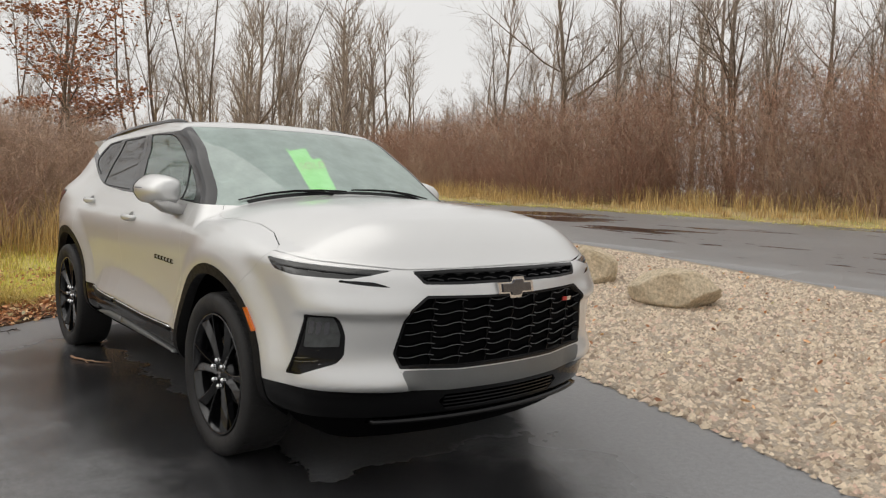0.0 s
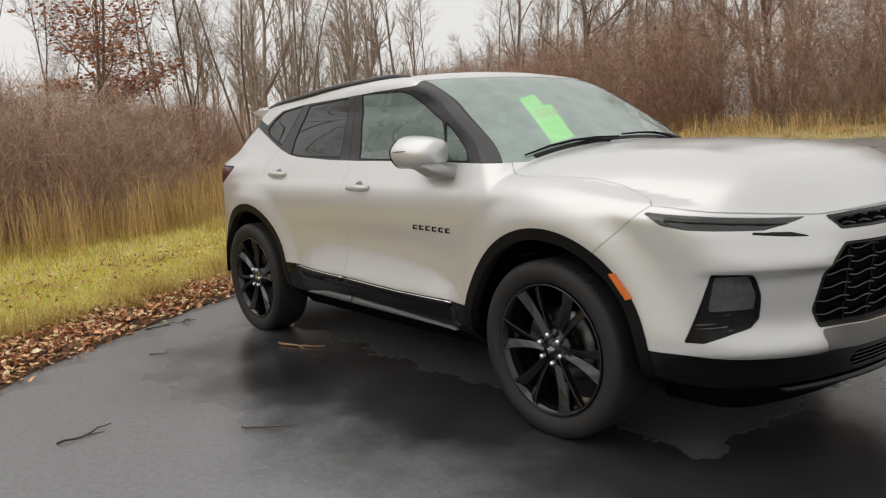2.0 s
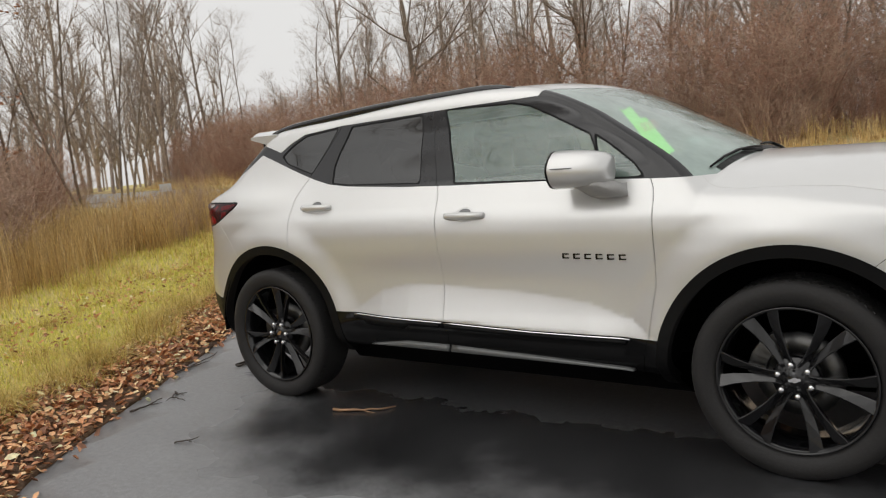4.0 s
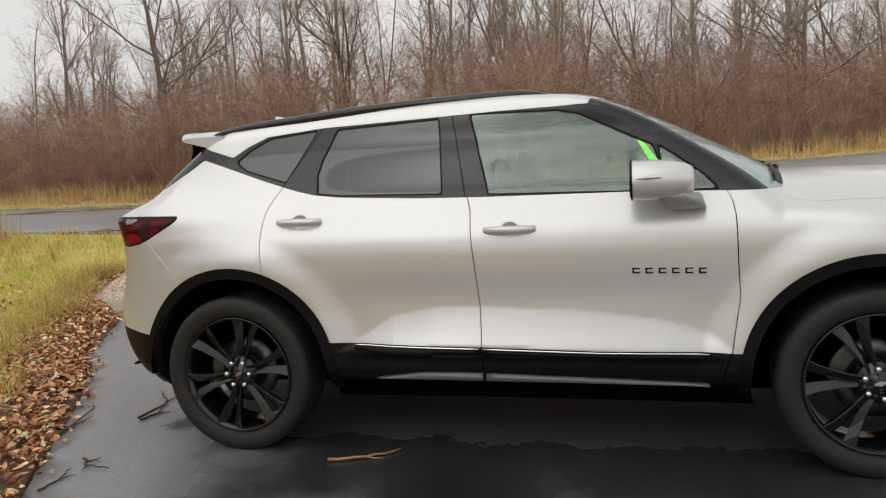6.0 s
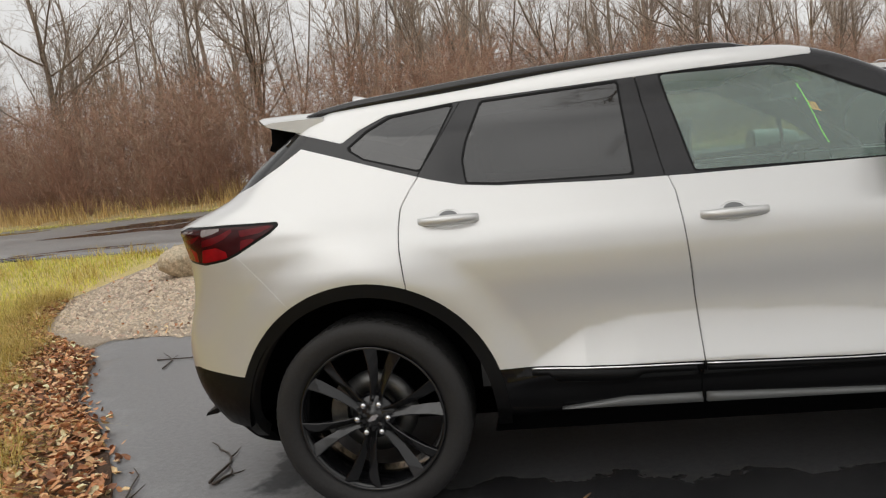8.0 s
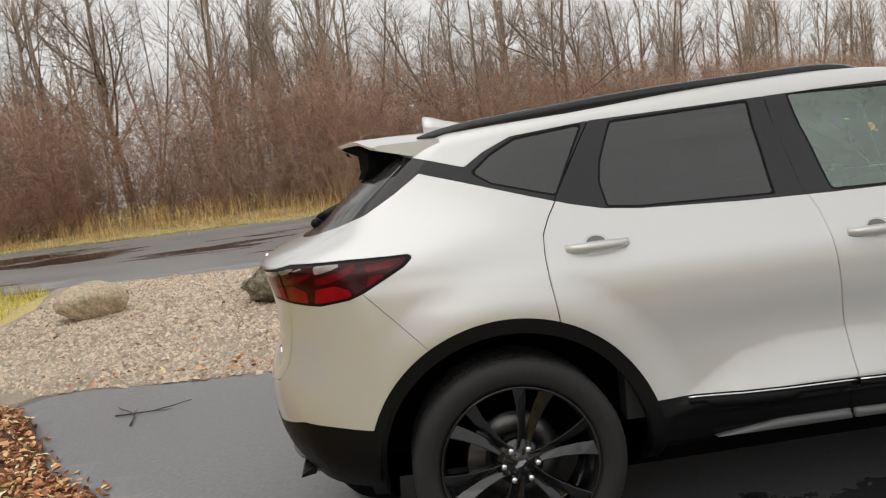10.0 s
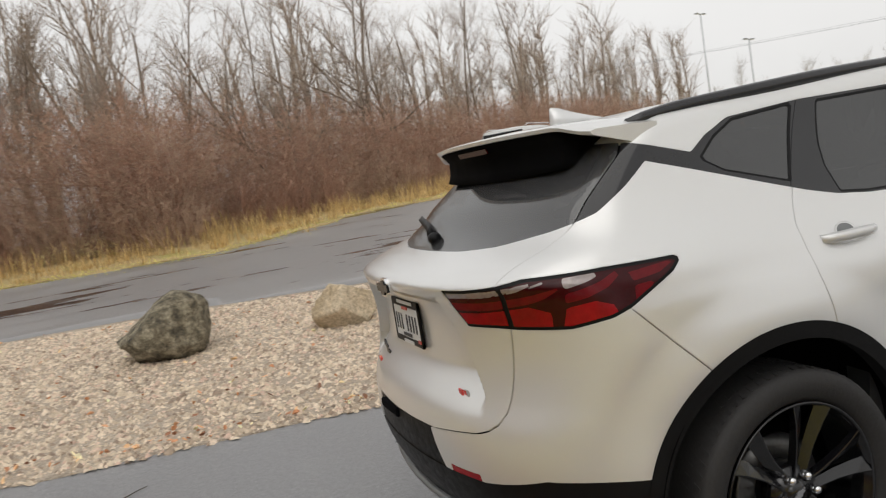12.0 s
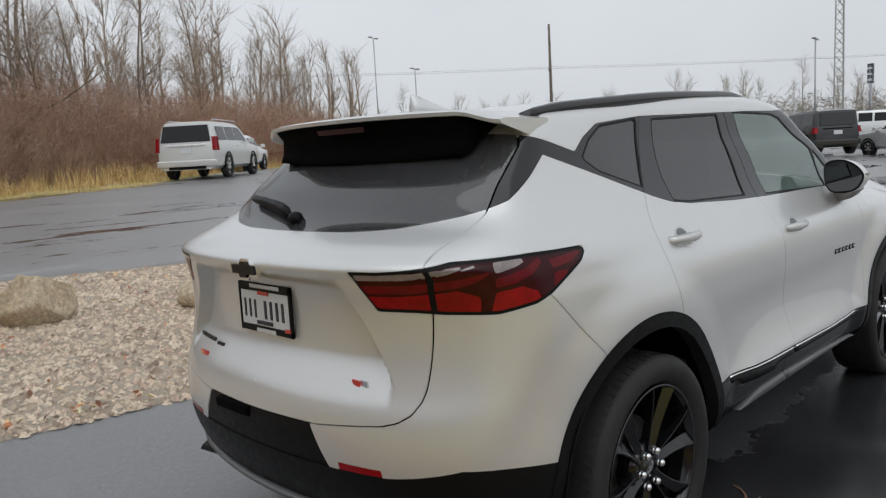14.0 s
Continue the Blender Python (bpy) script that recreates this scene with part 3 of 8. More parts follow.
    tagged(panel("panel_gap", strips, DARK, car, both=True, sink=0.010, depth=0), "dark gaps between the body panels", kind="stuff")
    # panels that span both sides
    panel("roof", roof, PAINT, car, "silver-white roof skin", both=True)
    panel("hood", hood, PAINT, car, "silver-white bonnet wet with drizzle", both=True)
    panel("windscreen", shield, SHIELD_GLASS, car, "green-tinted windscreen, its pale film painting mist and sky sheen", both=True, sink=0.002, depth=0.004)
    gate_ob = panel("tailgate", gate, PAINT, car, "silver-white tailgate, closed", both=True)
    panel("rear_window", gate_glass, REAR_GLASS, car, "dark wet rear window", both=True, depth=0.004)
    fb = panel("front_bumper", fbump, PAINT, car, "silver-white front bumper", both=True)
    panel("bumper_skirt", skirt, SATIN, car, "satin grey panel under the grille", both=True)
    panel("lower_bumper", low_front, BLACK_GLOSS, car, "gloss black lower front bumper", both=True)
    panel("bumper_insert", black, BLACK_TRIM, car, "black plastic centre of the rear bumper", both=True, sink=0.004)
    panel("rear_valance", low_rear, BLACK_TRIM, car, "black plastic lower rear bumper", both=True)
    panel("underbody", under, DARK, car, "dark underbody", both=True, sink=0.02, depth=0)
    panel("lower_intake", intake, DARK, car, "dark lower air intake", both=True, sink=0.03, depth=0)
    panel("grille_backing", gr, DARK, car, "black backing of the grille", both=True, sink=0.030, depth=0)
    panel("upper_grille_backing", ugr, DARK, car, both=True, sink=0.025, depth=0)
    for outline, mesh, nm in ((GRILLE, gr, "grille_frame"), (UPPER_GRILLE, ugr, "upper_grille_frame")):
        rim = split(mesh, lambda x, y, z: -polygon_distance(y, z, outline) - 0.011)[0]
        panel(nm, rim, BLACK_GLOSS, car, "gloss black grille surround", both=True, sink=-0.002, depth=0.035)
    for mir in (False, True):
        w = panel("front_wing", wing, PAINT, car, "silver-white front wing", mirror=mir)
        d1 = panel("front_door", fdoor, PAINT, car, "silver-white front door, closed", mirror=mir)
        d2 = panel("rear_door", rdoor, PAINT, car, "silver-white rear door, closed", mirror=mir)
        panel("quarter_panel", quarter, PAINT, car, "silver-white rear quarter panel", mirror=mir)
        for (p, s), owner, mat, nm in zip(panes, (d1, d2, car, d1), (CLEAR_GLASS, DARK_GLASS, DARK_GLASS, CLEAR_GLASS), ("front_door_window", "rear_door_window", "quarter_window", "corner_window")):
            panel(nm, p, mat, owner, "dark privacy glass" if mat is DARK_GLASS else "green-tinted clear glass", mirror=mir, sink=0.004, depth=0)
            panel("window_seal", s, BLACK_TRIM, owner, mirror=mir, sink=0.001, depth=0.008)
        panel("pillar_trim", pil_r, PILLAR, car, "gloss black rear pillar", mirror=mir)
        panel("pillar_trim", pil_m, PILLAR, d2, mirror=mir)
        panel("pillar_trim", upper, PILLAR, d1, mirror=mir)
        panel("sill_trim", sill_r, BLACK_GLOSS, d2, "gloss black door sill trim", mirror=mir)
        panel("sill_trim", sill_f, BLACK_GLOSS, d1, "gloss black door sill trim", mirror=mir)
        panel("sill_trim", sill_end, BLACK_GLOSS, w, mirror=mir)
        for a in arch:
            panel("wheel_arch_trim", a, BLACK_TRIM, car, "black plastic wheel-arch trim", mirror=mir, sink=-0.004, depth=0.05)
        pod = panel("fog_lamp_pod", fog, BLACK_GLOSS, fb, "gloss black fog-lamp pod", mirror=mir, sink=0.010, depth=0.012)
        rim = split(fog, lambda x, y, z: -polygon_distance(x, z, FOG_POD) - 0.007)[0]
        panel("pod_rim", rim, BLACK_GLOSS, pod, mirror=mir, sink=0.002, depth=0.012)
        lens, low = split(fog, lambda x, y, z: polygon_distance(x, z, [(2.168, 0.764), (2.262, 0.766), (2.274, 0.70), (2.268, 0.652), (2.146, 0.640)]))
        panel("fog_lamp", lens, FOG_GREY, pod, "smoked fog-lamp lens", mirror=mir, sink=0.005, depth=0.006)
        for k in range(3):
            cup = split(lens, lambda x, y, z: polygon_distance(x, z, [(2.176 + 0.028 * k, 0.752), (2.196 + 0.026 * k, 0.752), (2.190 + 0.026 * k, 0.700), (2.166 + 0.030 * k, 0.692)]))[0]
            panel("reflector_cup", cup, DARK_CHROME, pod, "bright reflector in the fog lamp", mirror=mir, sink=0.0035, depth=0.003)
        for k in range(4):
            z0 = 0.626 - 0.020 * k
            slat = split(low, lambda x, y, z: np.abs(z - z0 - (x - 2.2) * (0.22 - 0.05 * k) - 0.02 * np.exp(-((x - 2.24) / 0.03) ** 2)) - 0.0028)[0]
            slat = split(slat, lambda x, y, z: polygon_distance(x, z, FOG_POD) + 0.012)[0]
            slat = largest(slat)
            if len(slat[1]):
                panel("pod_slat", slat, DARK_CHROME, pod, mirror=mir, sink=0.004, depth=0.006)
        panel("daytime_lamp", head, SMOKE_GREY, fb, "slim smoked daytime lamp", mirror=mir, sink=0.003, depth=0.006)
        panel("lamp_slit", slit, BLACK_GLOSS, fb, mirror=mir, sink=0.003, depth=0.006)
        rb = panel("rear_bumper_corner", rbump, PAINT, car, "silver-white corner of the rear bumper", mirror=mir)
        panel("reflector", refl, RED_BRIGHT, rb, "red bumper reflector", mirror=mir, sink=0.001)
        # tail lamp: black surround, red facets, clear strip
        tail = panel("tail_lamp", lamp, BLACK_TRIM, car, "red tail lamp in a black surround", mirror=mir, sink=0.003)
        inset = split(lamp, lambda x, y, z: np.maximum(polygon_distance(x, z, TAIL_LAMP), lamp_end(z) - y) + 0.011)[0]
        inset = split(inset, lambda x, y, z: 0.008 - np.abs(y - line(z, TAILGATE_GAP)))[0]
        poly = lambda pts: (lambda x, y, z: polygon_distance(x, z, pts))
        bits = ((poly([(-2.33, 1.152), (-2.245, 1.156), (-2.18, 1.168), (-2.12, 1.174), (-2.12, 1.166), (-2.18, 1.152), (-2.245, 1.137), (-2.33, 1.133)]), CLEAR_LENS, "clear_strip"),
                (poly([(-2.075, 1.174), (-1.985, 1.176), (-1.965, 1.172), (-2.01, 1.156), (-2.075, 1.143)]), CLEAR_LENS, "clear_strip"),
                (poly([(-2.33, 1.118), (-2.25, 1.122), (-2.15, 1.138), (-2.09, 1.150), (-2.085, 1.138), (-2.15, 1.115), (-2.24, 1.098), (-2.33, 1.096)]), RED_LENS, "lens_facet"),
                (poly([(-2.33, 1.086), (-2.25, 1.090), (-2.16, 1.105), (-2.11, 1.082), (-2.11, 1.030), (-2.33, 1.030)]), RED_BRIGHT, "lens_facet"),
                (poly([(-2.075, 1.130), (-2.03, 1.138), (-1.98, 1.150), (-1.93, 1.170), (-1.91, 1.166), (-1.96, 1.132), (-2.02, 1.112), (-2.075, 1.104)]), RED_LENS, "lens_facet"),
                (poly([(-2.075, 1.092), (-2.00, 1.100), (-1.955, 1.082), (-1.945, 1.055), (-2.0, 1.03), (-2.09, 1.02)]), RED_BRIGHT, "lens_facet"),
                (poly([(-1.895, 1.160), (-1.80, 1.168), (-1.735, 1.172), (-1.80, 1.145), (-1.885, 1.135)]), RED_LENS, "lens_facet"),
                (poly([(-1.885, 1.122), (-1.82, 1.128), (-1.845, 1.098), (-1.89, 1.082)]), RED_LENS, "lens_facet"),
                (lambda x, y, z: z * 0 - 1, RED_DEEP, "lens_facet"))
        for f, mat, nm in bits:
            piece, inset = split(inset, f)
            if len(piece[1]):
                panel(nm, piece, mat, tail, mirror=mir, sink=0.0, depth=0.003)
    return car, gate_ob


TAILGATE_GAP = [(0.8, 0.66), (1.03, 0.68), (1.143, 0.686), (1.205, 0.665), (1.29, 0.674)]


def wheel_arch_liners(car):
    for cx in (-WX, WX):
        for s in (-1, 1):
            bm = bmesh.new()
            rows = [[(cx + r * math.cos(a), s * y, WZ + r * math.sin(a)) for a in np.linspace(-0.02, math.pi + 0.02, 40)] for r, y in ((0.50, 0.905), (0.515, 0.60), (0.08, 0.58))]
            loft(bm, rows, close=False, caps=False)
            part("wheel_housing", bm, DARK, car, smooth=True)


def build_wheel():
    """A wheel in its own frame: the axle along y, the outer face towards -y."""
    w = new("wheel")
    bm = bmesh.new()
    prof = [(0.270, 0.09), (0.300, 0.118), (0.345, 0.128), (0.376, 0.119), (0.386, 0.102), (0.3875, 0.06), (0.3865, 0.02), (0.3865, -0.02), (0.3875, -0.06), (0.386, -0.102), (0.376, -0.119),
            (0.345, -0.128), (0.325, -0.124), (0.308, -0.117), (0.294, -0.106), (0.284, -0.09)]
    revolve(bm, prof, 96)
    tyre = part("tyre", bm, RUBBER, w, "black rubber tyre with wet tread", True)
    bm = bmesh.new()
    for k in range(72):
        for y0, off in ((-0.085, 0), (-0.04, 0.5), (0.04, 0.25), (0.085, 0.6)):
            a = 2 * math.pi * (k + off) / 72
            box(bm, (0.010, 0.032, 0.003), (0.3865 * math.cos(a), y0, 0.3875 * math.sin(a)), Euler((0, math.pi / 2 - a, 0)).to_quaternion() @ Euler((0, 0, 0.35 if y0 > 0 else -0.35)).to_quaternion())
    tagged(part("tread", bm, RUBBER, tyre), kind="stuff")
    bm = bmesh.new()
    revolve(bm, [(0.279, -0.108), (0.286, -0.114), (0.290, -0.106), (0.276, -0.098), (0.268, -0.07), (0.268, 0.0), (0.265, 0.10), (0.275, 0.11)], 80)
    rim = part("rim", bm, RIM, w, "gloss black alloy rim", True)
    # six pairs of twisted blades: narrow at the hub, each with a broad slanting face and a thin raised edge
    for k in range(6):
        base = math.radians(15 + 60 * k)
        for s in (-1, 1):
            bm = bmesh.new()
            rings = []
            for r, a, wd, y, th in ((0.050, 0.24, 0.013, -0.082, 0.030), (0.095, 0.135, 0.013, -0.086, 0.030), (0.155, 0.125, 0.016, -0.092, 0.028), (0.225, 0.150, 0.021, -0.100, 0.024), (0.280, 0.180, 0.026, -0.106, 0.022)):
                an = base + s * a
                c = Vector((r * math.cos(an), y, r * math.sin(an)))
                tang = Vector((-math.sin(an), 0, math.cos(an))) * s
                rings.append([c + tang * wd + Vector((0, -0.002, 0)), c + tang * (wd - 0.004) + Vector((0, -0.003, 0)), c - tang * wd * 0.9 + Vector((0, 0.016, 0)), c - tang * wd * 0.6 + Vector((0, th + 0.008, 0)), c + tang * wd * 0.9 + Vector((0, th, 0))])
            loft(bm, rings)
            part("spoke", bm, RIM, rim)
    bm = bmesh.new()
    revolve(bm, [(0.0, -0.088), (0.030, -0.087), (0.034, -0.082), (0.040, -0.078), (0.085, -0.074), (0.088, -0.04), (0.088, 0.02)], 40)
    part("hub", bm, RIM, rim, smooth=True)
    for k in range(6):
        a = 2 * math.pi * k / 6
        bm = bmesh.new()
        bmesh.ops.create_cone(bm, cap_ends=True, segments=6, radius1=0.014, radius2=0.013, depth=0.024, matrix=Matrix.Translation((0.062 * math.cos(a), -0.085, 0.062 * math.sin(a))) @ Matrix.Rotation(math.pi / 2, 4, "X"))
        bmesh.ops.create_uvsphere(bm, u_segments=10, v_segments=6, radius=0.0135, matrix=Matrix.Translation((0.062 * math.cos(a), -0.097, 0.062 * math.sin(a))))
        part("lug_nut", bm, CHROME, w, "chrome lug nut", True)
    bm = bmesh.new()
    cross = [(-0.022, -0.006), (-0.009, -0.006), (-0.007, -0.010), (0.007, -0.010), (0.009, -0.006), (0.022, -0.004), (0.020, 0.006), (0.009, 0.006), (0.007, 0.010), (-0.007, 0.010), (-0.009, 0.006), (-0.024, 0.004)]
    prism(bm, [(x * math.cos(0.5) - z * math.sin(0.5), -0.088, x * math.sin(0.5) + z * math.cos(0.5)) for x, z in cross], (0, -0.003, 0))
    part("cap_badge", bm, CHROME, w)
    bm = bmesh.new()
    revolve(bm, [(0.07, 0.0), (0.165, 0.0), (0.165, 0.022), (0.07, 0.022)], 48, True)
    part("brake_disc", bm, STEEL, w, "bare steel brake disc", True)
    bm = bmesh.new()
    for a in np.linspace(2.55, 3.35, 5):
        box(bm, (0.07, 0.06, 0.055), (0.15 * math.cos(a), 0.0, 0.15 * math.sin(a)), Euler((0, -a, 0)), 0.008)
    part("brake_caliper", bm, STEEL, w, "grey brake caliper")
    return w


def wheels(car):
    w = build_wheel()
    w.parent = car
    w.matrix_basis = pose(-WX, -0.812, WZ)
    for x, y, rz, spin in ((WX, -0.812, 0, 20), (-WX, 0.812, 180, 33), (WX, 0.812, 180, 7)):
        c = copy_thing(w, pose(x, y, WZ, 0, spin, rz))
        c.parent = car


car, tailgate = build_car()
wheel_arch_liners(car)
wheels(car)
# ---- fittings of the car ----
def rounded(pts, n=3):
    """Corner-cutting of a closed outline of vectors."""
    for _ in range(n):
        out = []
        for a, b in zip(pts, pts[1:] + pts[:1]):
            out += [a.lerp(b, 0.25), a.lerp(b, 0.75)]
        pts = out
    return pts


def spoiler():
    """A thin wedge that carries the roof line back to a sharp edge, with a dark underside."""
    rings, under = [], []
    for y in np.linspace(-0.626, 0.626, 41):
        q = abs(y) / 0.626
        side = step(0.88, 0.98, np.array(q)).item()
        drop = 0.030 * step(0.80, 1.0, np.array(q)).item() + 0.008 * q * q
        xe = -1.972 + 0.165 * q**2.6
        ze = 1.607 - drop
        root = float(top_z(np.array([-1.56]), np.array([y]))[0]) - 0.55 * drop + 0.003
        mid = (root + ze) / 2 + 0.012 * (1 - 0.6 * q)
        xm = (-1.56 + xe) / 2
        rings.append([(-1.56, y, root), (xm, y, mid), (xe + 0.02, y, ze + 0.006), (xe, y, ze), (xe + 0.008, y, ze - 0.012), (xm, y, mid - 0.030 - 0.012 * (1 - q) - 0.020 * side), (-1.56, y, root - 0.030 - 0.045 * side)])
        if q < 0.82:
            zi = 1.452 + 0.055 * y * y
            under.append([(xe + 0.020, y, ze - 0.014), (-1.66, y, root - 0.028), (-1.75 + 0.10 * y * y, y, zi), (-1.900 + 0.20 * y * y, y, zi + 0.002), (-1.885 + 0.20 * y * y, y, zi + 0.034), (-1.888 + 0.23 * y * y, y, ze - 0.048)])
    sp = part("spoiler", loft(bmesh.new(), rings), PAINT, car, "silver-white roof spoiler", True)
    sp.data.set_sharp_from_angle(angle=radians(40))
    part("spoiler_underside", loft(bmesh.new(), under), DARK, sp, "black underside of the spoiler", True)
    bm = bmesh.new()
    prism(bm, [(-1.932, -0.13, 1.578), (-1.932, 0.13, 1.578), (-1.924, 0.13, 1.560), (-1.924, -0.13, 1.560)], (-0.006, 0, 0))
    part("brake_light", bm, RED_DEEP, sp, "high red brake light")


def roof_rails():
    for s in (-1, 1):
        xs = np.linspace(-1.64, 0.13, 26)
        bm = bmesh.new()
        rings = []
        for x in xs:
            end = min(1, (x + 1.64) / 0.20, (0.13 - x) / 0.16)
            y = 0.575 + 0.015 * math.sin((x + 1.64) / 1.77 * math.pi)
            base = float(top_z(np.array([x]), np.array([0.56]))[0])
            top = base + 0.021 * math.sqrt(max(0, end)) + 0.002
            rings.append([(x, s * (y - 0.017), base - 0.012), (x, s * (y - 0.015), top - 0.006), (x, s * (y - 0.003), top), (x, s * (y + 0.012), top - 0.007), (x, s * (y + 0.017), base - 0.02)])
        loft(bm, rings)
        part("roof_rail", bm, PILLAR, car, "satin black roof rail", True)


def shark_fin():
    bm = bmesh.new()
    rings = []
    for x, h, w in ((-1.34, 0.004, 0.004), (-1.40, 0.022, 0.020), (-1.48, 0.050, 0.030), (-1.54, 0.076, 0.032), (-1.572, 0.085, 0.024), (-1.580, 0.076, 0.012)):
        z = float(top_z(np.array([x]), np.array([0.0]))[0]) - 0.004
        rings.append([(x, -w, z), (x, -w * 0.75, z + h * 0.5), (x, -w * 0.18, z + h), (x, w * 0.18, z + h), (x, w * 0.75, z + h * 0.5), (x, w, z)])
    loft(bm, rings)
    part("aerial_fin", bm, PAINT, car, "white shark-fin aerial", True)


def door_mirror(s):
    mir = new("door_mirror")
    mir.parent = car
    tagged(mir, "silver-white door mirror")
    bm = bmesh.new()
    rings = []
    head = [Vector((0, -0.828, 1.295)), Vector((0, -0.866, 1.326)), Vector((0, -0.945, 1.324)), Vector((0, -1.004, 1.280)), Vector((0, -1.024, 1.238)), Vector((0, -0.996, 1.182)), Vector((0, -0.955, 1.160)), Vector((0, -0.848, 1.158))]
    c = Vector((0, -0.925, 1.245))
    for f, dx, sc in ((0.0, 0.0, 0.98), (0.05, 0.010, 1.0), (0.35, 0.088, 1.0), (0.62, 0.155, 0.95), (0.84, 0.210, 0.83), (0.96, 0.238, 0.66), (1.0, 0.245, 0.46)):
        rings.append([Vector((0.503 + dx, c.y + (p.y - c.y) * sc + 0.030 * f * f, c.z + (p.z - c.z) * sc - 0.010 * f)) for p in rounded(head, 1)])
    loft(bm, [[Vector((p.x, p.y * -s, p.z)) for p in r] for r in rings])
    cap = part("mirror_cap", bm, PAINT, mir, smooth=True)
    cap.data.set_sharp_from_angle(angle=radians(50))
    bm = bmesh.new()
    rim = [Vector((0.504, c.y + (p.y - c.y) * 1.01, c.z + (p.z - c.z) * 1.01)) for p in head]
    prism(bm, [Vector((p.x, p.y * -s, p.z)) for p in rounded(rim, 2)], (-0.008, 0, 0))
    part("mirror_bezel", bm, BLACK_TRIM, mir, "black mirror bezel")
    bm = bmesh.new()
    prism(bm, [Vector((0.495, -s * (c.y + (p.y - c.y) * 0.93), c.z + (p.z - c.z) * 0.90)) for p in rounded(rim, 2)], (-0.003, 0, 0))
    part("mirror_glass", bm, MIRROR, mir, "mirror pane")
    bm = bmesh.new()
    loft(bm, [[Vector((x0 + dx, y * -s, z)) for dx, z in ring] for x0, y, ring in (
        (0.585, -0.965, ((0.0, 1.172), (0.12, 1.182), (0.12, 1.166), (0.03, 1.160))), (0.625, -0.915, ((0.0, 1.175), (0.14, 1.182), (0.155, 1.128), (0.03, 1.118))),
        (0.655, -0.865, ((0.0, 1.160), (0.125, 1.166), (0.140, 1.112), (0.015, 1.104))), (0.66, -0.79, ((0.0, 1.160), (0.120, 1.166), (0.130, 1.110), (0.010, 1.102))))])
    part("mirror_foot", bm, FOOT_GREY, mir, "grey mirror foot", True)
    bm = bmesh.new()
    loft(bm, [[(x, -s * y, 1.245), (x, -s * (y - 0.008), 1.247), (x, -s * (y - 0.008), 1.251), (x, -s * y, 1.253)] for x, y in ((0.513, -1.008), (0.555, -1.016), (0.60, -1.008), (0.635, -0.992))])
    part("indicator_strip", bm, SATIN, mir)


def door_handle(x0, x1, z, s, owner):
    h = new("door_handle")
    h.parent = owner
    tagged(h, "silver-white door handle")
    n = 11
    y0 = float(-side_at((x0 + x1) / 2, z)[1])
    bm = bmesh.new()
    rings = []
    for k in range(n):
        f = k / (n - 1)
        x = x0 + (x1 - x0) * f
        out = 0.010 + 0.030 * math.sin(math.pi * f) ** 0.5
        hh = 0.021 * (0.75 + 0.25 * math.sin(math.pi * f))
        rings.append([(x, -s * -(y0 + out - 0.016), z - hh), (x, -s * -(y0 + out), z - hh * 0.5), (x, -s * -(y0 + out + 0.002), z + hh * 0.5), (x, -s * -(y0 + out - 0.010), z + hh)])
    loft(bm, rings)
    part("grip", bm, PAINT, h, smooth=True)
    # recessed cup behind the grip
    bm = bmesh.new()
    cx = (x0 + x1) / 2
    ring = [(cx + 0.052 * math.cos(a), z + 0.003 + 0.036 * math.sin(a)) for a in np.linspace(0, 2 * math.pi, 24, endpoint=False)]
    outer = [(px, s * (float(-side_at(px, pz)[1]) + 0.0015), pz) for px, pz in ring]
    inner = [(cx + (px - cx) * 0.8, s * (abs(py) - 0.004), z + (pz - z) * 0.8) for px, py, pz in outer]
    loft(bm, [outer, inner], caps=False)
    bm.faces.new([bm.verts.new(p) for p in inner])
    part("handle_cup", bm, PAINT, h, "cup behind the grip", True)
    # raised grey patch that paints the shade inside the cup
    bm = bmesh.new()
    rim = [(cx + 0.036 * math.cos(a), z + 0.012 + 0.022 * math.sin(a)) for a in np.linspace(0, math.pi, 14)]
    prism(bm, [(px, s * (float(-side_at(px, pz)[1]) + 0.001), pz) for px, pz in rim], (0, s * 0.001, 0))
    part("handle_shade", bm, SATIN, h, "grey patch painted as shade above the grip")


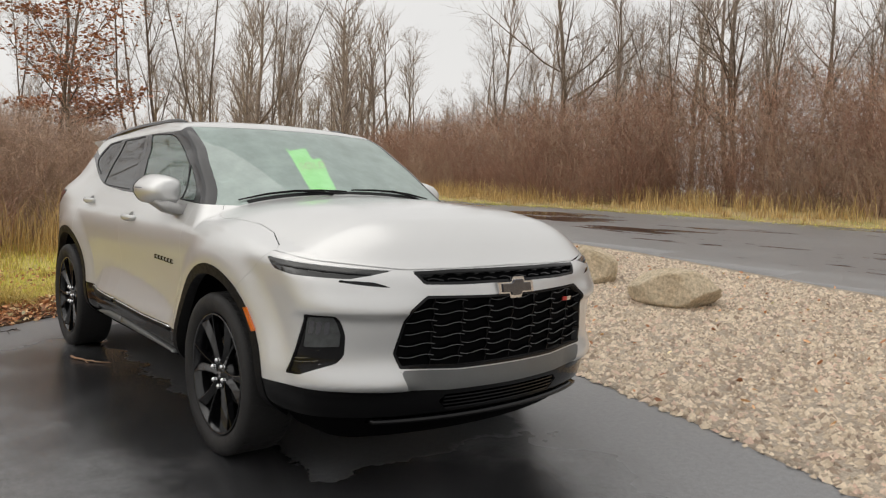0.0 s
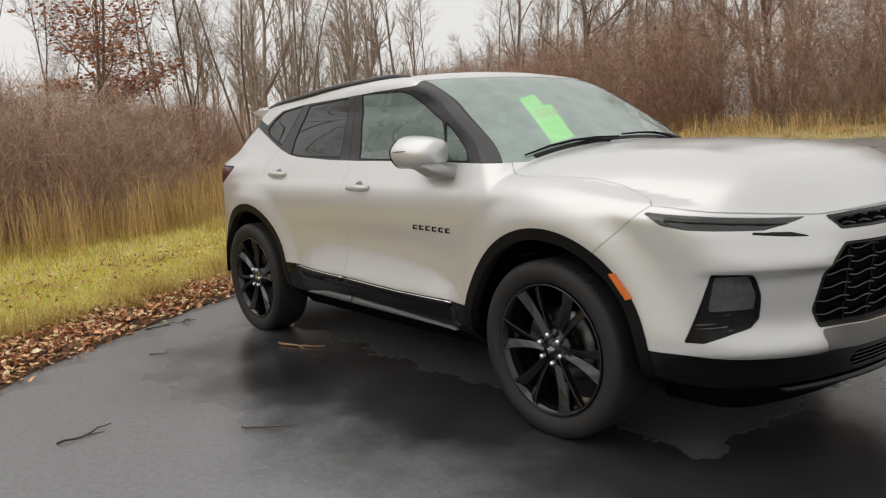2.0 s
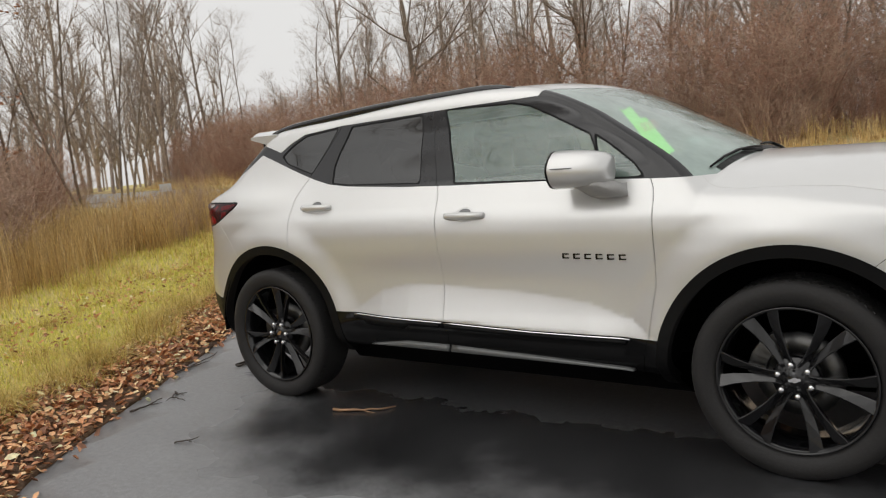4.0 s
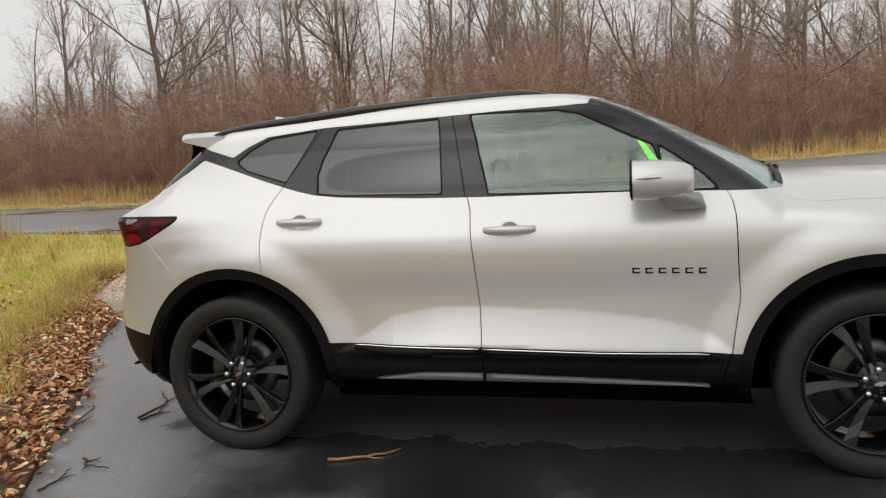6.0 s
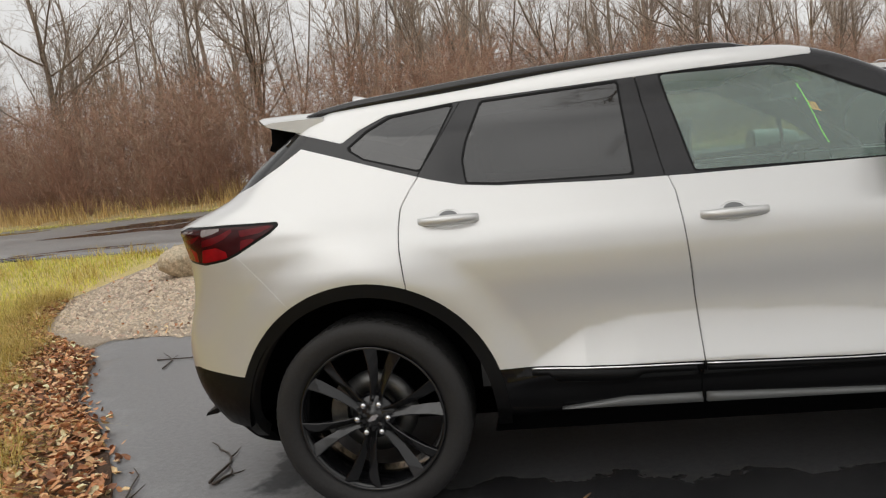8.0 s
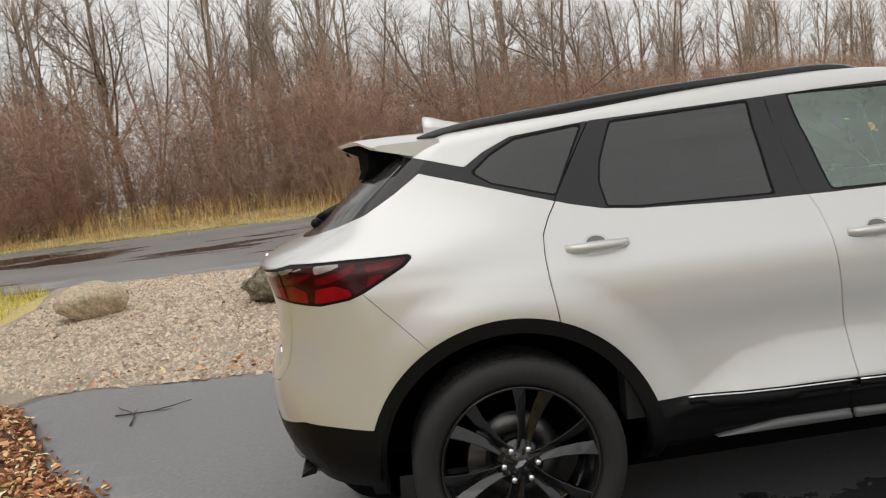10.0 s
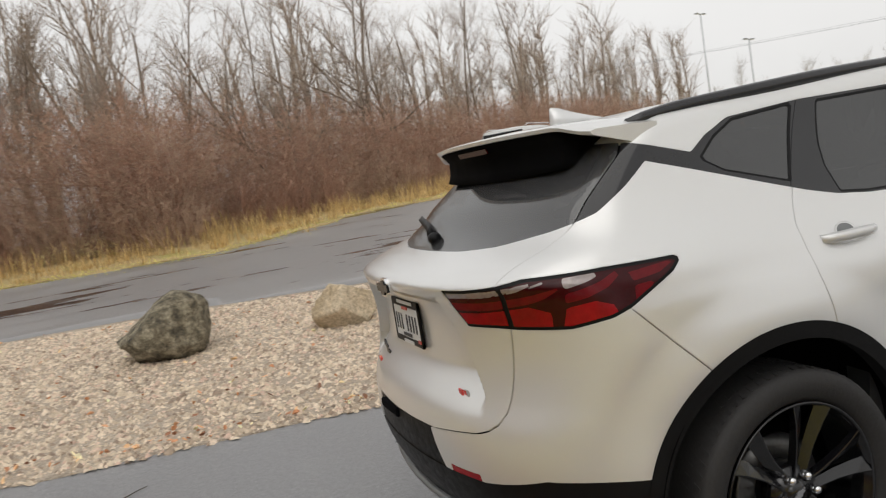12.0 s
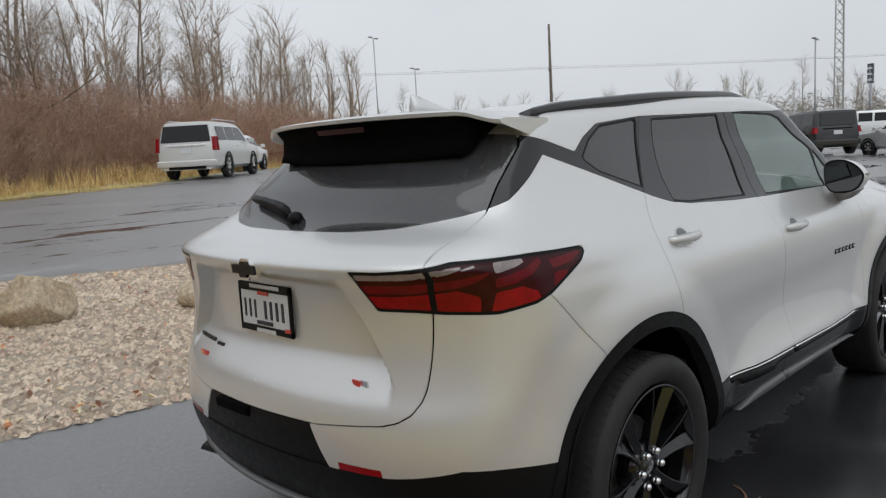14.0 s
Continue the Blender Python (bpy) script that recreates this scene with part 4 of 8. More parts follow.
def side_trims(s, front, rear):
    """Raised sill mouldings and the model-name bars."""
    for x0, x1, owner in ((-0.80, -0.188, rear), (-0.172, 0.79, front)):
        bm = bmesh.new()
        rings = []
        for x in np.linspace(x0, x1, 20):
            z = float(line(np.array([x]), BELOW_LINE)[0]) - 0.006
            y = -float(side_at(x, z)[1])
            rings.append([(x, s * (y - 0.006), z + 0.002), (x, s * (y + 0.006), z), (x, s * (y + 0.006), z - 0.005), (x, s * (y - 0.006), z - 0.006)])
        loft(bm, rings)
        part("bright_moulding", bm, CHROME, owner, "thin bright sill moulding", True)
        bm = bmesh.new()
        rings = []
        for x in np.linspace(x0, x1 - 0.02, 20):
            z = float(line(np.array([x]), BELOW_LINE)[0]) - 0.014
            dip = 0.022 if (x < -0.40 and x > -0.72) else 0.0
            y = -float(side_at(x, z)[1])
            rings.append([(x, s * (y - 0.006), z), (x, s * (y + 0.005), z - 0.002), (x, s * (y + 0.004), z - 0.020 - dip), (x, s * (y - 0.006), z - 0.022 - dip)])
        loft(bm, rings)
        part("sill_moulding", bm, BLACK_TRIM, owner, smooth=True)
        # the glossy lower lip of the sill
        bm = bmesh.new()
        rings = []
        for x in np.linspace(max(x0, -0.70), x1, 20):
            z = 0.371 - 0.014 * (x + 0.7) / 1.5
            h = 0.034 * min(1, (x + 0.71) / 0.25) if x0 < -0.3 else 0.034 * (1 - 0.75 * (x + 0.17) / 0.96)
            y = -float(side_at(x, z + 0.02)[1])
            rings.append([(x, s * (y - 0.02), z + h + 0.004), (x, s * (y + 0.012), z + h), (x, s * (y + 0.022), z + 0.002), (x, s * (y - 0.02), z - 0.004)])
        loft(bm, rings)
        part("sill_lip", bm, SATIN, owner, "satin grey sill lip", True)
    for k in range(6):
        x = 0.505 + k * 0.0535
        if s > 0:
            x = 0.505 + (5 - k) * 0.0535
        z = 0.860 - 0.004 * k / 5
        y = -float(side_at(x, z)[1])
        bm = bmesh.new()
        box(bm, (0.031, 0.005, 0.0055), (x, s * (y + 0.002), z + 0.009))
        box(bm, (0.031, 0.005, 0.0055), (x, s * (y + 0.002), z - 0.009))
        box(bm, (0.007, 0.005, 0.024), (x - 0.012, s * (y + 0.002), z))
        part("name_bar", bm, BLACK_GLOSS, front, "dark badge bar")


def cross_badge(at, size, turn_x, owner, thick=0.010, face=BLACK_GLOSS):
    """Plain cross-shaped badge."""
    pts = [(-1, -0.28), (-0.42, -0.28), (-0.34, -0.52), (0.26, -0.52), (0.34, -0.28), (1, -0.28), (1.0 - 0.1, 0.28), (0.42, 0.28), (0.34, 0.52), (-0.26, 0.52), (-0.34, 0.28), (-1.08, 0.28)]
    d = 1 if turn_x > 0 else -1
    for sc, mat, nm, off in ((1.0, CHROME, "badge_rim", 0.0), (0.80, face, "badge_face", 0.006)):
        bm = bmesh.new()
        prism(bm, [(at[0] + d * off, at[1] + d * p * size * (sc if abs(p) > 0.5 else sc), at[2] + q * size * (0.85 if sc == 1 else 0.62)) for p, q in pts], (d * thick, 0, 0))
        part(nm, bm, mat, owner, "cross-shaped badge with a bright rim" if sc == 1 else "")


def front_details():
    # wavy bars of the main grille, broken into steps
    for k in range(6):
        z0 = 0.835 - k * 0.0485
        for j in range(-4, 4):
            y0, y1 = j * 0.135, (j + 1) * 0.135 + 0.012
            lift = 0.016 * ((j + (1 if j < 0 else 0)) % 2)
            pts = []
            for f in np.linspace(0, 1, 9):
                y = y0 + (y1 - y0) * f
                z = z0 + lift * (1 if j < 0 else 1) - 0.006 * math.sin(2 * math.pi * f)
                if float(polygon_distance(np.array([abs(y)]), np.array([z]), GRILLE)[0]) < -0.012:
                    pts.append((float(front_at(y, z)[0]) - 0.008, y, z))
            if len(pts) > 2:
                bm = bmesh.new()
                loft(bm, [[(x - 0.02, y, z - 0.011), (x, y, z - 0.002), (x, y, z + 0.003), (x - 0.02, y, z + 0.006)] for x, y, z in pts])
                bar = part("grille_bar", bm, BLACK_GLOSS, car, smooth=False)
                bm = bmesh.new()
                tube(bm, [(x + 0.001, y, z) for x, y, z in pts], 0.0018, 5)
                part("bar_edge", bm, GREY_BAR, bar)
    for j in range(-3, 4):
        y = j * 0.135
        pts = [(float(front_at(y + 0.006 * math.sin(k * 2.4), z)[0]) - 0.016, y + 0.006 * math.sin(k * 2.4), z) for k, z in enumerate(np.linspace(0.565, 0.845, 12))]
        bm = bmesh.new()
        tube(bm, pts, 0.004, 5)
        part("grille_upright", bm, BLACK_GLOSS, car)
    for k in range(2):
        z = 0.945 - 0.022 * k
        for j in range(-5, 5):
            ya, yb = j * 0.088 + 0.012, j * 0.088 + 0.082
            bm = bmesh.new()
            tube(bm, [(float(front_at(y, z)[0]) - 0.010, y, z + 0.004 * math.sin(i * 1.2)) for i, y in enumerate(np.linspace(ya, yb, 5))], 0.0042, 5)
            part("upper_grille_bar", bm, BLACK_GLOSS, car)
    for k in range(4):
        z = 0.421 - 0.017 * k
        bm = bmesh.new()
        loft(bm, [[(x - 0.025, y, z - 0.003), (x - 0.004, y, z - 0.003), (x - 0.004, y, z + 0.003), (x - 0.025, y, z + 0.003)] for x, y in [(float(front_at(y, z)[0]), y) for y in np.linspace(-0.33, 0.33, 21)]])
        part("intake_slat", bm, BLACK_GLOSS, car)
    # chin lip
    bm = bmesh.new()
    loft(bm, [[(x - 0.05, y, 0.318), (x + 0.012, y, 0.322), (x + 0.014, y, 0.336), (x - 0.05, y, 0.345)] for x, y in [(float(front_at(y, 0.345)[0]), y) for y in np.linspace(-0.62, 0.62, 25)]])
    part("chin_lip", bm, BLACK_GLOSS, car, "gloss black chin lip under the bumper", True)
    x = float(front_at(0, 0.88)[0])
    cross_badge((x - 0.002, 0.0, 0.880), 0.105, 1, car, 0.012, DARK_CHROME)
    # small red and grey trim badge in the grille
    for k, mat in enumerate((BADGE_RED, CHROME)):
        bm = bmesh.new()
        y = 0.355 + 0.032 * k
        xx = float(front_at(y, 0.80)[0])
        prism(bm, [(xx, y - 0.015, 0.790), (xx, y + 0.013, 0.790), (xx, y + 0.016, 0.808), (xx, y - 0.012, 0.808)], (0.006, 0, 0))
        part("trim_badge", bm, mat, car)
    for s in (-1, 1):
        flip = np.array((1, -s, 1))
        # daytime lamp: bright blade inside
        bm = bmesh.new()
        pts = [cast(np.array([(px, 0.0, pz)]), np.array([(0.35, -1.0, 0.0)]) / 1.06)[0] for px, pz in ((1.69, 0.968), (1.80, 0.962), (1.92, 0.955), (2.02, 0.949), (2.10, 0.945))]
        tube(bm, [Vector(p * flip) for p in pts], 0.005, 8)
        part("light_blade", bm, LAMP_GREY, car, "smoked light guide in the daytime lamp", True)
        # amber side marker
        bm = bmesh.new()
        mk = [side_at(px, pz) for px, pz in ((1.782, 0.757), (1.812, 0.763), (1.885, 0.672), (1.856, 0.663))]
        prism(bm, [Vector(p * flip) for p in mk], Vector((0, 0.006 * s, 0)))
        part("side_marker", bm, AMBER, car, "amber side marker lamp")


def wiper(pts, arm, owner):
    bm = bmesh.new()
    tube(bm, pts, [0.004, 0.006, 0.007, 0.006, 0.004][: len(pts)] if len(pts) <= 5 else 0.008, 6)
    w = part("wiper_blade", bm, BLACK_TRIM, owner, "black wiper blade", True)
    bm = bmesh.new()
    tube(bm, arm, [0.010, 0.007, 0.005], 6)
    part("wiper_arm", bm, BLACK_TRIM, w, smooth=True)


def on_top(x, y, h):
    p = top_at(x, y)
    return (float(p[0]), float(p[1]), float(p[2]) + h)


def windscreen_details():
    wiper([on_top(1.085 + 0.016 * k, -0.66 + 0.155 * k, 0.010) for k in range(5)], [on_top(1.17, -0.14, 0.006), on_top(1.155, -0.22, 0.014), on_top(1.13, -0.32, 0.014)], car)
    wiper([on_top(1.135 - 0.010 * k, 0.0 + 0.145 * k, 0.010) for k in range(5)], [on_top(1.15, 0.48, 0.006), on_top(1.135, 0.40, 0.014), on_top(1.115, 0.30, 0.014)], car)
    bm = bmesh.new()
    loft(bm, [[on_top(x0 + 0.028, y, 0.001), on_top(x0 + 0.02, y, 0.002), on_top(x0 + 0.01, y, 0.002), on_top(x0, y, 0.001)] for x0, y in [(1.135 - 0.10 * y * y, y) for y in np.linspace(-0.62, 0.62, 25)]], close=False, caps=False)
    part("cowl_panel", bm, BLACK_TRIM, car, "black cowl under the wipers", True)
    # rear-view mirror and its mount behind the glass
    bm = bmesh.new()
    p = on_top(0.50, 0.06, -0.03)
    box(bm, (0.10, 0.12, 0.02), p, Euler((0, 0.52, 0)), 0.006)
    box(bm, (0.03, 0.24, 0.07), (p[0] - 0.06, p[1], p[2] - 0.06), Euler((0, 0.2, 0.1)), 0.012)
    part("rear_view_mirror", bm, CABIN, car, "dark rear-view mirror behind the windscreen")


def tail_details():
    x = float(rear_at(0.0, 1.143)[0])
    cross_badge((x, 0.055 * 0 + 0.0, 1.143), 0.078, -1, tailgate, 0.012)
    for k in range(6):
        y = 0.505 - k * 0.026
        xx = float(rear_at(y, 0.845)[0])
        bm = bmesh.new()
        box(bm, (0.006, 0.021, 0.016), (xx - 0.002, y, 0.847), None, 0.002)
        part("name_bar", bm, BLACK_GLOSS, tailgate, "dark badge bar")
    for k in range(2):
        bm = bmesh.new()
        y = 0.325 - k * 0.03
        xx = float(rear_at(y, 0.84)[0])
        box(bm, (0.006, 0.022, 0.012), (xx - 0.002, y, 0.842))
        part("name_bar", bm, BLACK_GLOSS, tailgate)
    for y0, z0, cols in ((-0.45, 0.826, (CHROME, BADGE_RED)), (0.40, 0.800, (BADGE_RED, AMBER))):
        for k, mat in enumerate(cols):
            y = y0 - 0.015 + 0.030 * k
            xx = float(rear_at(y, z0)[0])
            bm = bmesh.new()
            prism(bm, [(xx, y - 0.016, z0 - 0.008), (xx, y + 0.012, z0 - 0.008), (xx, y + 0.017, z0 + 0.009), (xx, y - 0.011, z0 + 0.009)], (-0.006, 0, 0))
            part("trim_badge", bm, mat, tailgate, "red and bright trim badge")
    # rear wiper
    pts = [Vector(rear_at(y, z)) + Vector((-0.02, 0, 0.012)) for y, z in ((0.46, 1.325), (0.36, 1.318), (0.26, 1.308), (0.16, 1.296), (0.08, 1.28))]
    bm = bmesh.new()
    loft(bm, [[p + Vector((0, 0, -0.014 - 0.012 * k / 4)), p + Vector((-0.016, 0, 0.0)), p + Vector((0.004, 0, 0.016 + 0.010 * k / 4)), p + Vector((0.016, 0, -0.004))] for k, p in enumerate(pts)])
    rw = part("rear_wiper", bm, BLACK_TRIM, car, "black rear wiper", True)
    bm = bmesh.new()
    c = Vector(rear_at(0.04, 1.275)) + Vector((-0.012, 0, 0.006))
    bmesh.ops.create_uvsphere(bm, u_segments=14, v_segments=8, radius=0.030, matrix=Matrix.Translation(c) @ Matrix.Diagonal((0.9, 1, 0.8, 1)))
    part("wiper_cap", bm, BLACK_TRIM, rw, smooth=True)
    # exhaust tips and diffuser
    for s in (-1, 1):
        bm = bmesh.new()
        loft(bm, [[(xx + 0.05, s * 0.46 + 0.070 * math.cos(a) * f, 0.335 + 0.026 * math.sin(a) * f) for a in np.linspace(0, 2 * math.pi, 20, endpoint=False)] for xx, f in ((-2.10, 0.92), (-2.255, 1.0), (-2.262, 0.96), (-2.255, 0.88), (-2.12, 0.86))], caps=False)
        part("exhaust_tip", bm, DARK_CHROME, car, "dark chrome oval exhaust tip", True)
        bm = bmesh.new()
        xx = -2.22
        loft(bm, [[(xx - 0.02, s * (0.40 + 0.24 * f), 0.385 - 0.02 * f), (xx - 0.03, s * (0.40 + 0.24 * f), 0.37 - 0.02 * f), (xx + 0.03, s * (0.40 + 0.24 * f), 0.36), (xx + 0.04, s * (0.40 + 0.24 * f), 0.39)] for f in np.linspace(0, 1, 6)])
        part("exhaust_surround", bm, BLACK_TRIM, car)
    bm = bmesh.new()
    loft(bm, [[(x + 0.03, y, z - 0.012), (x - 0.012, y, z - 0.006), (x - 0.012, y, z + 0.006), (x + 0.03, y, z + 0.012)] for x, y, z in [(float(rear_at(y, 0.42)[0]), y, 0.425 - 0.03 * (1 - (y / 0.62) ** 2)) for y in np.linspace(-0.62, 0.62, 25)]])
    part("diffuser_lip", bm, SATIN, car, "grey lip across the rear diffuser", True)
    for y in (-0.24, -0.08, 0.08, 0.24):
        bm = bmesh.new()
        box(bm, (0.14, 0.012, 0.06), (-2.19, y, 0.352), Euler((0, 0.30, 0)), 0.003)
        part("diffuser_fin", bm, BLACK_TRIM, car)
    bm = bmesh.new()
    box(bm, (0.04, 0.20, 0.035), (float(rear_at(0.12, 0.66)[0]) + 0.012, 0.12, 0.672), Euler((0, 0, 0)), 0.008)
    part("latch_recess", bm, DARK, car, "recess in the bumper insert")


def number_plate():
    pl = thing("number_plate", "white number plate in a black dealer frame on the tailgate", "number plate")
    x = min(float(rear_at(y, z)[0]) for y in (-0.15, 0.15) for z in (0.92, 1.08)) - 0.004
    c = Vector((x, 0.012, 1.000))
    bm = bmesh.new()
    box(bm, (0.006, 0.285, 0.150), c, None, 0.001)
    part("plate", bm, PLATE_WHITE, pl)
    bm = bmesh.new()
    box(bm, (0.012, 0.300, 0.028), c + Vector((0, 0, 0.070)), None, 0.003)
    box(bm, (0.012, 0.300, 0.022), c + Vector((0, 0, -0.071)), None, 0.003)
    for s in (-1, 1):
        box(bm, (0.012, 0.011, 0.166), c + Vector((0, s * 0.1445, 0)), None, 0.003)
    part("plate_frame", bm, BLACK_TRIM, pl, "black plastic plate frame")
    for k, y in enumerate((0.115, 0.085, 0.055, -0.005, -0.038, -0.071, -0.104)):
        bm = bmesh.new()
        box(bm, (0.003, 0.011 if k < 3 else 0.014, 0.062), c + Vector((-0.004, y, -0.004)), None, 0.002)
        part("plate_bar", bm, PLATE_INK, pl)
    for z, w, y, mat in ((0.074, 0.17, -0.01, PLATE_WHITE), (-0.074, 0.11, -0.005, PLATE_WHITE), (-0.060, 0.03, -0.13, BADGE_RED), (0.052, 0.06, 0.0, BADGE_RED), (-0.048, 0.09, 0.0, PLATE_INK)):
        bm = bmesh.new()
        box(bm, (0.003, w, 0.012), c + Vector((-0.0065, y, z)))
        part("frame_bar", bm, mat, pl)


def sold_sign():
    sg = thing("window_sign", "fluorescent green card sign reading SOLD hung inside the windscreen", "sign")
    a, b, c_, d = Vector((0.455, -0.069, 1.512)), Vector((0.462, 0.142, 1.522)), Vector((0.650, 0.193, 1.262)), Vector((0.620, 0.040, 1.232))
    bm = bmesh.new()
    n = 12
    away = (b - a).cross(a - d).normalized() * -0.005
    wide = (b - a).normalized() * 0.008

    def sheet_of(bm, shift, spread):
        vs = [[bm.verts.new((a - spread).lerp(d - spread, i / n).lerp((b + spread).lerp(c_ + spread, i / n), j / 6) + Vector((0.003 * math.sin(i * 0.5), 0, 0)) + shift) for j in range(7)] for i in range(n + 1)]
        # the hook slot cuts away the upper corner
        for i in range(n):
            for j in range(6):
                if i < 3 and j >= 4:
                    continue
                bm.faces.new((vs[i][j], vs[i][j + 1], vs[i + 1][j + 1], vs[i + 1][j]))
        bmesh.ops.delete(bm, geom=[v for v in bm.verts if not v.link_faces], context="VERTS")
        bmesh.ops.solidify(bm, geom=bm.faces[:], thickness=0.0015)
    sheet_of(bm, Vector((0, 0, 0)), wide * 0)
    part("card", bm, SIGN_GREEN, sg)
    # added sheet that keeps the card's glow out of sight from behind
    bm = bmesh.new()
    sheet_of(bm, away, wide)
    part("glow_mask", bm, CABIN, sg, "added dark sheet that hides the card's glow from behind")
    tx = bpy.data.curves.new("sold_text", "FONT")
    tx.body, tx.size, tx.extrude, tx.align_x, tx.align_y = "SOLD", 0.072, 0.001, "CENTER", "CENTER"
    tx.space_character = 1.0
    t_ob = new("lettering", tx)
    dg = bpy.context.evaluated_depsgraph_get()
    me = bpy.data.meshes.new_from_object(t_ob.evaluated_get(dg))
    bpy.data.objects.remove(t_ob)
    me.materials.append(SIGN_RED)
    ob = new("lettering", me)
    across = (b - a + c_ - d).normalized()
    down = (d - a + c_ - b).normalized()
    nrm = across.cross(-down).normalized()
    up = nrm.cross(across)
    m = Matrix((across, up, nrm)).transposed().to_4x4()
    m.translation = (a + b + c_ + d) / 4 + up * 0.012 - across * 0.006 + nrm * 0.032
    ob.matrix_world = m
    ob.parent = sg
    tagged(ob, "orange-red block letters")


def seat(x, y, s=1.0):
    st = new("seat")
    st.parent = car
    bm = bmesh.new()
    loft(bm, [rounded([Vector((x + dx - 0.02, y - w, z)), Vector((x + dx + 0.09, y - w, z)), Vector((x + dx + 0.12, y, z)), Vector((x + dx + 0.09, y + w, z)), Vector((x + dx - 0.02, y + w, z)), Vector((x + dx - 0.05, y, z))], 1)
              for dx, w, z in ((0.0, 0.22, 0.62), (-0.03, 0.25, 0.75), (-0.08, 0.25, 1.0), (-0.13, 0.20, 1.16), (-0.15, 0.12, 1.21))])
    part("backrest", bm, SEAT, st, smooth=True)
    bm = bmesh.new()
    loft(bm, [rounded([Vector((x - 0.19 + dx, y - w, z)), Vector((x - 0.10 + dx, y - w, z)), Vector((x - 0.09 + dx, y + w, z)), Vector((x - 0.20 + dx, y + w, z))], 2) for dx, w, z in ((0.02, 0.10, 1.22), (0.0, 0.13, 1.27), (0.0, 0.13, 1.36), (0.01, 0.10, 1.40))])
    part("headrest", bm, SEAT, st, smooth=True)
    bm = bmesh.new()
    box(bm, (0.50, 0.50, 0.16), (x + 0.24, y, 0.62), None, 0.05)
    part("cushion", bm, SEAT, st)


def cabin():
    for x, y in ((0.02, -0.38), (0.02, 0.38), (-0.92, -0.40), (-0.92, 0.0), (-0.92, 0.40)):
        seat(x, y)
    bm = bmesh.new()
    loft(bm, [[(0.72, y, 0.72), (0.66, y, 0.98), (0.74, y, 1.09), (0.98, y, 1.14), (1.10, y, 1.12), (1.05, y, 0.72)] for y in np.linspace(-0.70, 0.70, 9)])
    part("dashboard", bm, CABIN, car, "dark dashboard", True)
    bm = bmesh.new()
    c, n = Vector((0.52, 0.38, 1.04)), 28
    rings = []
    for k in range(n + 1):
        a = 2 * math.pi * k / n
        p = c + Vector((0.06 * math.cos(a), 0.185 * math.sin(a), 0.175 * math.cos(a)))
        rings.append(p)
    tube(bm, rings, 0.015, 8)
    tube(bm, [c + Vector((0, -0.17, 0)), c + Vector((0.05, 0, -0.02)), c + Vector((0, 0.17, 0))], 0.022, 6)
    part("steering_wheel", bm, SEAT, car, "black steering wheel", True)
    bm = bmesh.new()
    box(bm, (1.8, 1.4, 0.05), (-0.02, 0, 0.42), None, 0.01)
    part("cabin_floor", bm, CABIN, car)
    for s in (-1, 1):
        bm = bmesh.new()
        loft(bm, [[(x, s * 0.80, 0.45), (x, s * 0.84, 0.9), (x, s * 0.76, 1.17), (x, s * 0.73, 1.17), (x, s * 0.74, 0.9), (x, s * 0.72, 0.45)] for x in (-1.0, 0.0, 0.86)])
        part("door_card", bm, CABIN, car, "dark door lining")
    bm = bmesh.new()
    loft(bm, [[(x, y, float(top_z(np.array([x]), np.array([y]))[0]) - 0.035) for y in np.linspace(-0.56, 0.56, 9)] for x in np.linspace(-1.5, 0.28, 14)], close=False, caps=False)
    part("headliner", bm, plain("headliner_cloth", (0.35, 0.35, 0.34), 0.9), car, "grey headliner", True)


doors = [o for o in car.children if o.name.startswith(("front_door", "rear_door"))]
spoiler()
roof_rails()
shark_fin()
for s in (-1, 1):
    fd = next(o for o in doors if o.name.startswith("front_door") and s * o.data.vertices[0].co.y > 0)
    rd = next(o for o in doors if o.name.startswith("rear_door") and s * o.data.vertices[0].co.y > 0)
    door_mirror(s)
    door_handle(-0.150, 0.085, 1.052, s, fd)
    door_handle(-1.178, -0.945, 1.122, s, rd)
    side_trims(s, fd, rd)
front_details()
windscreen_details()
tail_details()
number_plate()
sold_sign()
cabin()
# ---- ground: one sheet to the horizon, with the paved and bedded areas laid on it ----
rng = np.random.default_rng(11)


def tex(n, kind, l, scale, **values):
    t = n.new(kind)
    t.inputs["Scale"].default_value = scale
    for k, v in values.items():
        t.inputs[k].default_value = v
    return t


